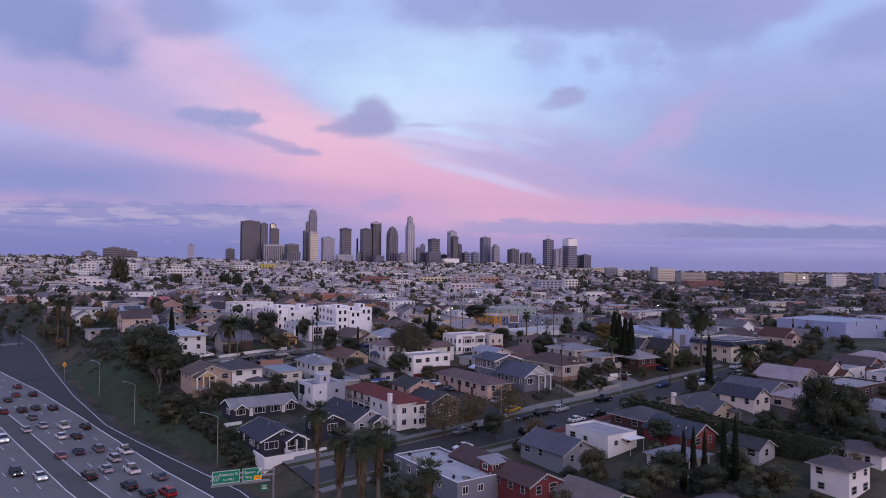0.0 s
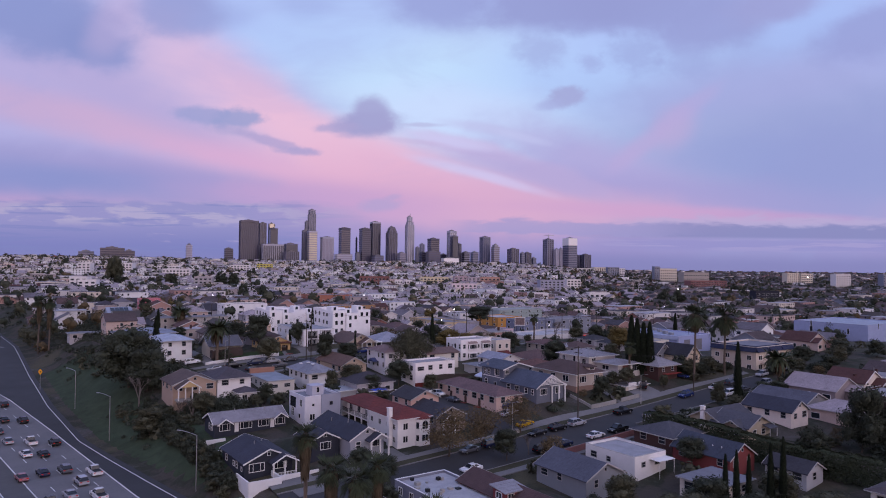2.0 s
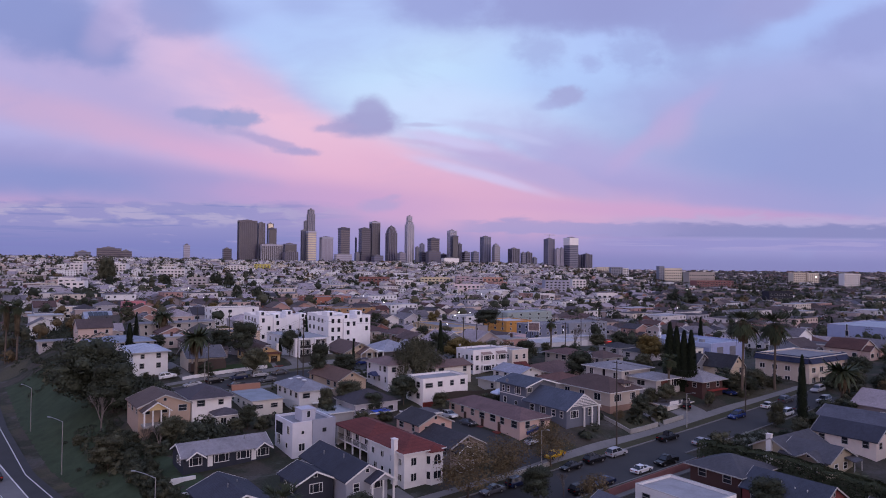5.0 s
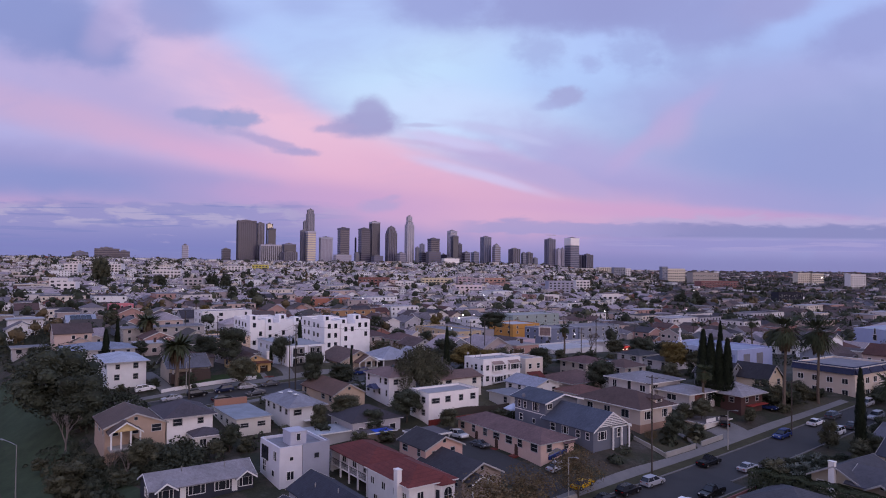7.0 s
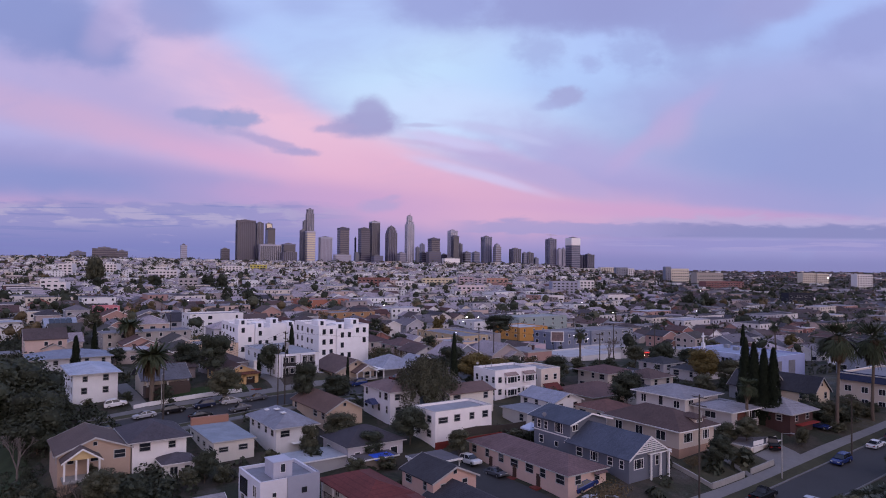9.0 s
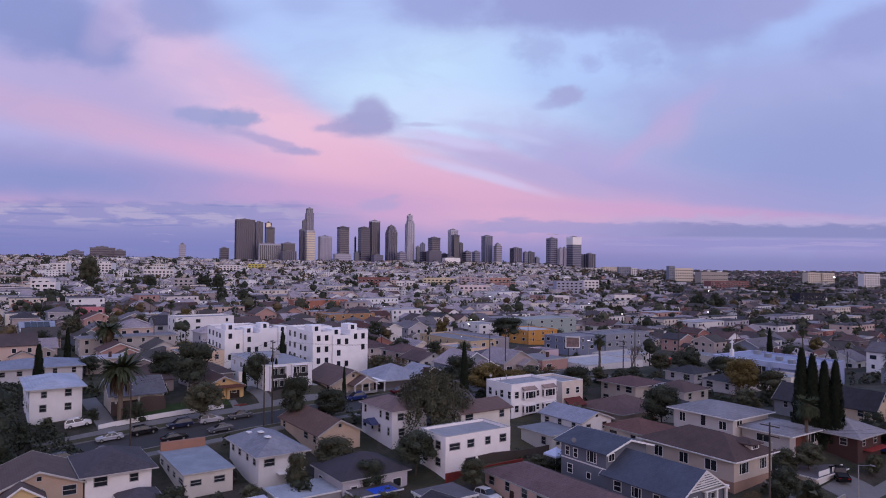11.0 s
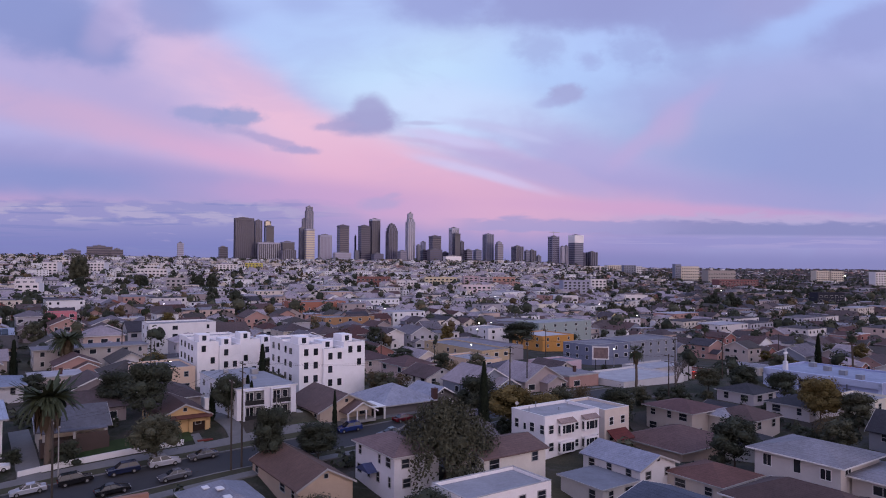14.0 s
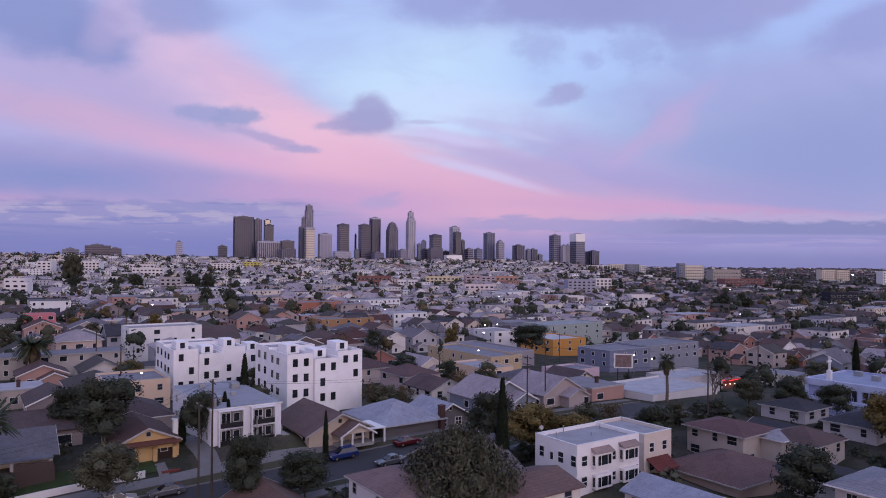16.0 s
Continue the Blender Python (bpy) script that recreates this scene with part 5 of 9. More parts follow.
house, h = simple("house with a pale flat roof and a brick-red rear parapet", -41.7, 210.0, 7.4, 16.0, 0.3, "slab", 0, wall_paint(206, 200, 192), flat_roof(168, 176, 190), over=0.3, size=(1.6, 0.9))
part("rear_parapet", Mesh().box(0, 15.2, h, 7.4, 16, h + 1.6), wall_paint(160, 112, 92), house)
part("balcony", Mesh().box(7.4, 3, h - 3.0, 9.2, 8, h - 2.8).box(9.1, 3, h - 2.8, 9.2, 8, h - 1.8), WOOD_POLE, house)
house, h = simple("white two-storey house with a grey hip roof and outside stairs", -31.6, 214.6, 8.0, 14.4, 1.9, "hip", 2.2, wall_paint(214, 212, 214), roof_cover(128, 130, 142), over=0.7)
stair = Mesh()
for k in range(12):
    stair.box(5.0 + k * 0.28, -1.3, h - 3.2 - k * 0.24, 5.3 + k * 0.28, -0.2, h - 3.1 - k * 0.24)
part("outside_stair", stair, WHITE_TRIM, house)
for s, t in ((3.0, 3.4), (3.1, 7.0), (2.2, 10.0)):
    part("skylight", Mesh().extrude([(t, h + 0.62 * s), (t + 1.2, h + 0.62 * s), (t + 1.2, h + 0.62 * s + 0.15), (t, h + 0.62 * s + 0.15)], s - 0.5, s + 0.4, "x"), WHITE_TRIM, house)
part("landing", Mesh().box(3.0, -1.3, h - 3.15, 5.2, 0, h - 3.0), WHITE_TRIM, house)
house, h = simple("tan stucco house with a brown gable roof", -23.8, 226.4, 8.2, 17.8, 2.5, "gable", 2.2, wall_paint(188, 164, 142), roof_cover(112, 88, 80), faces="wen")
house, h = simple("white clapboard two-storey house with blue awnings", -11.0, 229.0, 7.5, 11.5, 6.0, "hip", 1.6, wall_paint(204, 202, 208), roof_cover(130, 108, 108), every=2.6, size=(0.8, 1.4))
part("blue_awning", Mesh().extrude([(4.5, h - 3.2), (8.5, h - 3.2), (6.5, h - 2.2)], -1.6, 0, "x"), roof_cover(72, 80, 118), house)
house, h = simple("white flat-roofed stucco duplex", -1.8, 214.6, 13.6, 7.6, 5.0, "flat", 0, wall_paint(232, 228, 228), LIGHT_FLAT, every=3.2, size=(1.3, 1.2), faces="swe")
part("brick_plinth", Mesh().box(-0.5, -1.0, -3, 15.6, -0.7, 1.3), surface("red_wall", srgb(112, 44, 38), 0.9, vary=0.3, grain=6.0), house)
carport, cz = lot("open carport with a grey slab roof on white posts", -3.5, 201.5, "carport", foot=(7, 6), name="carport")
part("roof", Mesh().box(-0.3, -0.3, 2.6, 7.3, 6.3, 2.8), flat_roof(120, 118, 126), carport)
part("fascia", Mesh().box(-0.36, -0.36, 2.5, 7.36, -0.3, 2.84).box(-0.36, -0.3, 2.5, -0.3, 6.3, 2.84), WHITE_TRIM, carport)
for s, t in ((0.1, 0.1), (6.9, 0.1), (0.1, 5.9), (6.9, 5.9)):
    part("post", Mesh().box(s - 0.08, t - 0.08, -0.6, s + 0.08, t + 0.08, 2.6).box(s - 0.06, t - 0.3, 2.0, s + 0.06, t + 0.3, 2.6), WHITE_TRIM, carport)
simple("low white house with a brown roof", 1.6, 229.8, 11.7, 9.0, 5.6, "gable", 1.2, wall_paint(214, 206, 196), roof_cover(120, 96, 92), axis="x")


def bay_flats():
    house, z = lot("white stucco flats with tiled window bays and a flat roof", 12.6, 243.4, "apartment building", foot=(15, 9))
    h = 8.4 - z
    block(house, 12.6, 8.2, h, 3, "flat", 0, wall_paint(230, 226, 230), LIGHT_FLAT)
    wall = wall_paint(230, 226, 230)
    for s in (2.9, 8.4):
        for zz in (h - 3.0, h - 5.9):
            m = Mesh().box(s, -0.8, zz - 0.3, s + 3.2, 0, zz + 1.6)
            part("bay", m, wall, house)
            add_window(house, pose(s + 1.6, -0.8, zz), 2.6, 1.3, "triple")
            add_window(house, pose(s, -0.4, zz, 0, 0, -90), 0.5, 1.3, "plain")
        part("bay_roof", Mesh().extrude([(-1.1, h - 1.35), (0, h - 0.8), (0, h - 0.7), (-1.1, h - 1.25)], s - 0.2, s + 3.4, "x"), roof_cover(150, 132, 128), house)
    for zz in (h - 2.9, h - 5.7):
        windows_row(house, "s", 12.6, 8.2, zz, [(1.4, 1.0, 1.3, "sash"), (7.2, 0.8, 1.1, "sash"), (12.0, 0.7, 1.3, "sash")])
        windows_row(house, "w", 12.6, 8.2, zz, [(1.4, 0.9, 1.4, "sash"), (3.4, 0.6, 1.0, "plain"), (5.2, 1.0, 1.4, "sash"), (7.6, 0.9, 1.4, "sash")])
    vent_pipes(house, [(2, 6, h - 0.4, 0.8), (7, 4, h - 0.4, 0.5), (11, 6, h - 0.4, 0.6), (5, 7.6, h - 0.4, 1.0)])
    dish = Mesh().tube((0, 0, 0), (0, 0, 0.6), 0.03, 0.03, 6).tube((0, 0, 0.7), (-0.1, -0.1, 0.75), 0.32, 0.28, 12)
    part("satellite_dish", dish, GALVANISED, house, at=pose(1.0, 8.0, h))
    house, z = lot("cream stucco flats with a red tile entrance canopy", 25.2, 254.2, "apartment building", foot=(7, 10))
    h = 7.2 - z
    block(house, 6.4, 10, h, 3, "flat", 0, wall_paint(212, 198, 186), LIGHT_FLAT)
    for zz in (h - 2.8, h - 5.6):
        windows_row(house, "s", 6.4, 10, zz, [(1.7, 1.0, 1.3, "sash"), (4.7, 1.0, 1.3, "sash")])
        windows_row(house, "w", 6.4, 10, zz, [(2, 0.9, 1.3, "sash"), (5, 0.9, 1.3, "sash"), (8, 0.9, 1.3, "sash")])
    part("canopy", Mesh().extrude([(-2.2, h - 5.2), (0, h - 3.8), (0, h - 3.65), (-2.2, h - 5.05)], 0.5, 5.5, "x"), TILE_ROOF, house)


bay_flats()
simple("low white house with a grey-blue gable roof", 24.0, 230.6, 8.0, 11.0, 3.8, "gable", 1.5, wall_paint(206, 204, 206), roof_cover(140, 144, 160))
simple("lean-to carport with a grey roof beside the white house", 17.5, 226.5, 7.0, 8.0, 2.2, "slab", 0, wall_paint(190, 186, 184), flat_roof(150, 154, 166))
simple("low house with a brown hip roof and cream walls", 34.0, 226.5, 9.5, 9.0, 2.6, "hip", 1.5, wall_paint(196, 184, 172), roof_cover(116, 82, 76))
house, h = simple("two-storey tan house with a brown top and a pale lower roof", 43.9, 262.0, 9.6, 10.5, 4.9, "hip", 1.4, wall_paint(178, 168, 160), roof_cover(106, 78, 78), over=0.7)
at = pose(5.2, -3.6, 0)
block(house, 6.6, 5.0, h - 0.6, 3, "hip", 0.9, wall_paint(188, 180, 174), GREY_ROOF, at=at, over=0.6)
windows_row(house, "s", 6.6, 5, h - 2.6, [(1.6, 1.2, 1.2, "slider"), (4.2, 1.8, 1.2, "slider")], at)
simple("broad low house with a pinkish-brown hip roof", 36.5, 247.5, 15, 13, 1.6, "hip", 2.3, wall_paint(170, 150, 140), roof_cover(116, 90, 88), over=0.8)
simple("dark-roofed house on the back lot", 50.0, 247.0, 9, 10, 2.0, "hip", 1.6, wall_paint(180, 176, 172), DARK_ROOF)

# beyond the second street
house, h = simple("white two-storey stucco house with a pale hip roof", -82.0, 240.5, 9.2, 17, 7.6, "hip", 1.3, wall_paint(228, 226, 230), roof_cover(168, 174, 190), over=0.8, every=4.2)
house, h = simple("craftsman bungalow with a grey gable roof and white porch", -68.3, 245.5, 9.5, 10, 6.0, "gable", 2.4, wall_paint(198, 186, 170), roof_cover(112, 112, 122), axis="x", over=0.9, dz=2.3)
part("porch_shade", Mesh().box(0, -2.6, h - 0.5, 9.5, 0, h - 0.35), roof_cover(112, 112, 122), house)
for s in (0.3, 4.6, 9.2):
    part("post", Mesh().box(s - 0.2, -2.5, -1.5, s + 0.2, -2.1, h - 0.5), PALE_TRIM, house)
part("porch_floor", Mesh().box(-0.2, -2.7, -2.0, 9.7, 0, 0.4), surface("brown_deck", (0.07, 0.05, 0.045), 0.9), house)
part("porch_parapet", Mesh().box(4.8, -2.6, 0.4, 9.5, -2.4, 1.2), surface("brown_deck", (0.07, 0.05, 0.045), 0.9), house)
yellow = wall_paint(206, 166, 108)
house, h = simple("yellow stucco bungalow with a dark roof and arched porch", -52.4, 253.0, 8.8, 13.0, 6.0, "gable", 2.0, yellow, roof_cover(88, 66, 62), over=0.4)
part("front_canopy", Mesh().extrude([(-1.2, h - 0.5), (0, h - 0.1), (0, h + 0.05), (-1.2, h - 0.35)], -0.5, 8.9, "x"), roof_cover(110, 70, 60), house)
part("porch_arch", Mesh().box(5.0, -0.5, 0, 5.6, 0, h - 0.5).box(7.8, -0.5, 0, 8.4, 0, h - 0.5).box(5.0, -0.5, h - 1.2, 8.4, 0, h - 0.5), yellow, house)
# dark sheet that paints the shade inside the porch arch
part("porch_recess", Mesh().box(5.6, -0.06, 0.2, 7.8, -0.02, h - 1.2), surface("arch_shade_paint", (0.03, 0.018, 0.014), 0.9), house)
part("front_steps", Mesh().box(5.4, -4.5, -3, 8.0, -0.5, -0.4).box(5.0, -7.5, -3.5, 8.2, -4.5, -1.4), surface("red_step", srgb(110, 50, 44), 0.8), house)
chimney(house, 8.9, 3.0, 0, h + 2.0, 0.7, 1.0, wall_paint(226, 222, 220))


def white_flats():
    house, z = lot("white three-storey flats with recessed balconies", -40.9, 260.0, "apartment building", foot=(11.4, 24))
    h = 9.5 - z
    wall = wall_paint(224, 222, 228)
    block(house, 11.4, 24, h, 3, "slab", 0, wall, flat_roof(176, 178, 186), over=0.2)
    for k in (0, 1):
        for floor in (0, 1):
            x0, z0 = 1.2 + k * 5.2, h - 3.0 - floor * 2.75
            # shade within the balcony, coloured in as a greyer sheet on the wall
            part("balcony_recess", Mesh().box(x0, -0.04, z0 + 0.2, x0 + 3.6, -0.01, z0 + 2.7), surface("shaded_stucco", (0.20, 0.20, 0.21), 0.9), house)
            part("balcony_frame", Mesh().box(x0 - 0.2, -0.9, z0 - 0.1, x0 + 3.8, 0, z0 + 0.1).box(x0 - 0.2, -0.9, z0 + 0.1, x0, 0, z0 + 2.8).box(x0 + 3.6, -0.9, z0 + 0.1, x0 + 3.8, 0, z0 + 2.8).box(x0 - 0.2, -0.9, z0 + 2.7, x0 + 3.8, 0, z0 + 2.9), wall, house)
            rail = Mesh().box(x0, -0.88, z0 + 1.1, x0 + 3.6, -0.82, z0 + 1.16).box(x0, -0.88, z0 + 0.1, x0 + 3.6, -0.84, z0 + 0.95)
            part("balcony_rail", rail, DARK_METAL, house)
            add_window(house, pose(x0 + 1.1, -0.04, z0 + 0.2), 1.3, 2.1, "slider")
            add_window(house, pose(x0 + 2.8, -0.04, z0 + 0.9), 0.9, 1.3, "plain")
    for k, (u, v, w) in enumerate(((2.5, 5, 1.2), (6, 9, 0.8), (8, 15, 1.4), (3.5, 19, 0.9))):
        part("roof_unit", Mesh().box(u, v, h + 0.2, u + w, v + w, h + 0.2 + 0.7 * w), GALVANISED, house)
    part("entrance_stair", Mesh().box(11.4, -0.6, -1.5, 12.6, 2.4, 0.5).box(11.4, 2.4, -1.5, 12.6, 6.0, 1.4), CONCRETE, house)
    for floor in range(2):
        windows_row(house, "w", 11.4, 24, h - 2.2 - floor * 2.75, [(3, 1.2, 1.2, "slider"), (8, 1.2, 1.2, "slider"), (13, 1.2, 1.2, "slider"), (18, 1.2, 1.2, "slider"), (22, 1.0, 1.2, "slider")])


white_flats()
house, h = simple("craftsman bungalow with a brown roof and layered white gables", -26.3, 263.5, 11, 14, 5.2, "gable", 2.6, wall_paint(196, 176, 158), roof_cover(112, 92, 88), over=0.9)
porch(house, 6.0, 3.2, h - 0.4, wall_paint(206, 190, 174), roof_cover(112, 92, 88), pose(4.2, -3.2, 0), 1.7, 4)
part("side_shelter", Mesh().box(9.5, -2, h - 0.5, 13.2, 4, h - 0.35).box(12.8, -1.9, -2, 13.1, -1.6, h - 0.5), WHITE_TRIM, house)
house, h = simple("shingled house with a broad grey roof and brick chimney", -14.8, 271.5, 12.0, 13.0, 4.4, "hip", 3.0, wall_paint(106, 100, 104), roof_cover(146, 148, 162), over=1.0)
chimney(house, 12.0, -0.4, 0, h + 2.2, 1.0, 1.0)
at = pose(11.0, 1.0, 0)
block(house, 8.0, 9.0, h, 3, "gable", 2.2, wall_paint(106, 100, 104), roof_cover(146, 148, 162), at=at, over=0.8)
windows_row(house, "s", 8, 9, h - 2, [(2.4, 1.4, 1.3, "cross"), (5.8, 1.4, 1.3, "cross")], at)


def terrace_block(label, x, y, a, b, top, wall, bays, floors=3):
    """White modern town houses: stepped cubes with roof decks."""
    house, z = lot(label, x, y, "apartment building", foot=(a, b))
    h = top - z
    rng = random.Random(int(x * 10) + 77)
    wide = a / bays
    for k in range(bays):
        step = 0.9 * (k % 2)
        hh = h - (0 if k % 2 == 0 else 1.1)
        at = pose(k * wide, -step, 0)
        block(house, wide - 0.02, b * 0.55 + step, hh, 3, "flat", 0, wall, LIGHT_FLAT, wall, at)
        for floor in range(floors):
            for s in (0.3, 0.72):
                if rng.random() < 0.85:
                    windows_row(house, "s", wide, b, hh - 2.4 - floor * 3.0, [(wide * s, 0.9, 1.4, "plain")], at, DARK_METAL)
        part("roof_room", Mesh().box(wide * 0.3, b * 0.25, hh - 0.5, wide * 0.8, b * 0.5, hh + 1.3), wall, house, at=at)
        add_window(house, at @ pose(wide * 0.55, b * 0.25, hh - 0.1), 0.9, 1.1, "plain", DARK_METAL)
    at = pose(0, b * 0.55, 0)
    block(house, a * 0.62, b * 0.45, h + 0.4, 3, "flat", 0, wall, LIGHT_FLAT, wall, at)
    for floor in range(floors):
        windows_row(house, "w", a, b * 0.55, h - 2.4 - floor * 3.0, [(2.0, 0.9, 1.4, "plain"), (5.0, 1.2, 1.2, "plain")], None, DARK_METAL)
        windows_row(house, "w", a * 0.62, b * 0.45, h - 2.2 - floor * 3.0, [(2.5, 1.0, 1.4, "plain"), (6, 1.0, 1.4, "plain")], at, DARK_METAL)
    return house


PURE = wall_paint(238, 236, 240)
terrace_block("white modern town houses with dark square windows", -34.5, 287.5, 16.5, 18, 14.4, PURE, 3)
terrace_block("white modern town houses with a blue accent wall and decks", -62.0, 303.0, 21, 17, 13.2, PURE, 4)

# larger buildings farther on
house, h = simple("long white warehouse with a pale flat roof", 43.0, 303.0, 24, 17, 3.6, "flat", 0, wall_paint(206, 204, 206), flat_roof(206, 206, 212))


def blue_school():
    house, z = lot("periwinkle-blue two-storey hall with tall windows and white piers", 104.0, 296.0, "building", foot=(21, 30))
    a, b, h = 21.0, 30.0, 4.7 - z
    blue, pale = wall_paint(150, 160, 204), wall_paint(178, 188, 222)
    block(house, a, b, h, 3, "flat", 0, blue, flat_roof(176, 186, 214), pale)
    # the long front: a frame of pale piers and beams round recessed bays
    for s in (0.0, 8.6, 12.4, 18.4, 29.2):
        part("pier", Mesh().box(-0.5, b - s - 0.8, -1, 0, b - s, h - 0.3), pale, house)
    part("beam", Mesh().box(-0.5, 0, h - 1.6, 0, b, h), pale, house)
    part("beam", Mesh().box(-0.9, 12, h - 5.0, 0, b, h - 4.3), pale, house)
    for s in (3.6, 6.8):
        windows_row(house, "w", a, b, h - 3.9, [(s, 0.9, 1.2, "plain")], None, blue)
    for s in (10.2, 11.5, 14.0, 15.4, 16.8):
        windows_row(house, "w", a, b, h - 4.2, [(s, 1.1, 2.5, "plain")], None, blue)
    for s in (10.4, 14.2, 16.8):
        windows_row(house, "w", a, b, 0.9, [(s, 1.6, 1.8, "slider")], None, blue)
    # the end wall with two grey roll-up doors
    for s in (5.0, 13.0):
        m = Mesh().box(s - 1.9, -0.06, 0, s + 1.9, 0, h - 1.6)
        for k in range(7):
            m.box(s - 1.85, -0.1, 0.1 + k * (h - 1.8) / 7, s + 1.85, -0.06, (k + 0.92) * (h - 1.8) / 7)
        part("roll_up_door", m, GREY_FLAT, house)
    for k in range(4):
        part("roof_unit", Mesh().box(3 + k * 4, 6 + k * 6, h - 0.4, 4.6 + k * 4, 7.6 + k * 6, h + 0.8), GALVANISED, house)
    cross = Mesh().box(-0.16, -0.08, 0, 0.16, 0.08, 3.2).box(-0.9, -0.08, 1.9, 0.9, 0.08, 2.2)
    part("wall_cross", cross, wall_paint(96, 98, 116), house, at=pose(-0.6, 8, h - 4.6, 0, 0, -90))


blue_school()
simple("large blue-grey shed with a pale roof", 214, 345, 44, 36, 5.6, "flat", 0, wall_paint(150, 162, 204), flat_roof(196, 206, 226), every=17, size=(0.9, 2.6), faces="sw")
simple("tan commercial building with a flat roof", 12.4, 356, 12, 34, 4.6, "flat", 0, wall_paint(188, 164, 128), GREY_FLAT, size=(1.0, 1.2))
simple("pink-walled shop with a flat roof", 33, 348, 14, 10, 1.8, "flat", 0, wall_paint(206, 176, 190), GREY_FLAT)
simple("orange-walled market with a white fascia", 45.5, 432, 19, 20, 1.2, "flat", 0, wall_paint(206, 142, 64), flat_roof(214, 214, 220), every=5)
simple("orange-brown workshop with a grey flat roof", -58.5, 501, 30, 18, 3.1, "flat", 0, wall_paint(166, 124, 84), GREY_FLAT, every=5)
simple("brick school building with a grey roof", -88.6, 581, 36, 22, 6.5, "flat", 0, wall_paint(168, 104, 84), flat_roof(150, 150, 160), every=3.2)
simple("grey three-storey flats with a flat roof", 72, 392, 28, 16, 3.6, "flat", 0, wall_paint(132, 136, 152), GREY_FLAT, every=4, style="slider")
simple("white two-storey flats with a flat roof", -98, 366, 22, 12, 11.8, "flat", 0, wall_paint(226, 224, 226), LIGHT_FLAT, every=4)
simple("pink stucco house with a flat roof", -163, 425, 11, 9, 11.0, "flat", 0, wall_paint(206, 112, 124), GREY_FLAT, every=3)
simple("peach stucco flats with a sloped grey roof", -70, 289, 12, 14, 8.6, "flat", 0, wall_paint(214, 184, 158), GREY_FLAT)
simple("long building with a low grey roof", -116, 330, 30, 10, 7.4, "slab", 0, wall_paint(176, 168, 164), flat_roof(140, 138, 146))

simple("blue-grey three-storey loft building with lit windows", 52, 371, 20, 14, 4.6, "flat", 0, wall_paint(112, 120, 146), GREY_FLAT, every=3.6, style="slider")


def neon_shop():
    house, h = simple("low shop with a red roof sign and lit front", 72.0, 340.0, 14, 9, 0.2, "flat", 0, wall_paint(150, 84, 76), flat_roof(150, 110, 104), every=5)
    red = glowing("red_neon", (1.0, 0.06, 0.05, 1), 1.6)
    part("neon_tube", Mesh().box(0.4, -0.2, h - 0.2, 6.0, -0.1, h + 0.0), red, house)
    part("neon_tube", Mesh().box(8.0, -0.2, h - 0.5, 13.4, -0.1, h - 0.3), red, house)
    warm = glowing("warm_bulb", (1.0, 0.82, 0.55, 1), 5.0)
    for k in range(6):
        part("bulb", Mesh().box(1.2 + k * 2.2, -0.5, h - 1.4, 1.45 + k * 2.2, -0.3, h - 1.2), warm, house)
    part("fascia", Mesh().box(0, -0.09, h - 1.1, 14, 0, h - 0.55), surface("red_fascia", srgb(140, 40, 44), 0.6), house)


neon_shop()


def billboard(x, y, base, top, wide):
    ob = new("billboard")
    z = height(x, y)
    ob.matrix_basis = pose(x, y, z, 0, 0, -8)
    tagged(ob, "pale-framed billboard on two posts over flat roofs", "billboard")
    for s in (0.8, wide - 0.8):
        part("post", Mesh().tube((s, 0.2, -0.5), (s, 0.2, top - z), 0.12, 0.12, 7), DARK_METAL, ob)
    part("panel", Mesh().box(0, 0, base - z, wide, 0.12, top - z), surface("poster_brown", (0.16, 0.11, 0.11), 0.6, vary=0.5, grain=1.5, patch=0.8), ob)
    frame_bars = Mesh().box(-0.15, -0.06, base - z - 0.15, wide + 0.15, 0, base - z + 0.15).box(-0.15, -0.06, top - z - 0.15, wide + 0.15, 0, top - z + 0.15)
    frame_bars.box(-0.15, -0.05, base - z, 0.15, 0, top - z).box(wide - 0.15, -0.05, base - z, wide + 0.15, 0, top - z)
    part("surround", frame_bars, WHITE_TRIM, ob)


billboard(41.8, 329, 5.8, 9.2, 4.4)


def roof_cross(x, y, z):
    ob = new("roof_cross")
    ob.matrix_basis = pose(x, y, z, 0, 0, TURN)
    tagged(ob, "white church cross on a slim roof pedestal", "cross")
    part("pedestal", Mesh().box(-0.5, -0.5, 0, 0.5, 0.5, 2.4), WHITE_TRIM, ob)
    part("cross_bars", Mesh().box(-0.2, -0.2, 2.4, 0.2, 0.2, 5.8).box(-1.0, -0.18, 4.4, 1.0, 0.18, 4.8), WHITE_TRIM, ob)


roof_cross(93.0, 320.0, 4.2)

simple("peach-walled shop with a pale flat roof", 8.6, 334.9, 10, 16, 4.4, "flat", 0, wall_paint(222, 190, 160), LIGHT_FLAT, every=5)
simple("long low store with a grey flat roof and lamps", 20.0, 383.0, 13, 34, 2.4, "flat", 0, wall_paint(150, 144, 152), flat_roof(150, 148, 160), every=6)
simple("white-fronted store with a flat roof", 24.3, 459.0, 13, 16, 1.8, "flat", 0, wall_paint(214, 212, 218), LIGHT_FLAT, every=4)
simple("pale green warehouse with a long flat roof", 52.0, 480.0, 38, 18, 2.6, "flat", 0, wall_paint(150, 164, 162), flat_roof(170, 176, 184), every=7)
simple("white-roofed workshop behind the warehouse", 58.0, 326.0, 18, 11, 3.4, "flat", 0, wall_paint(190, 186, 190), flat_roof(200, 200, 208), every=6)
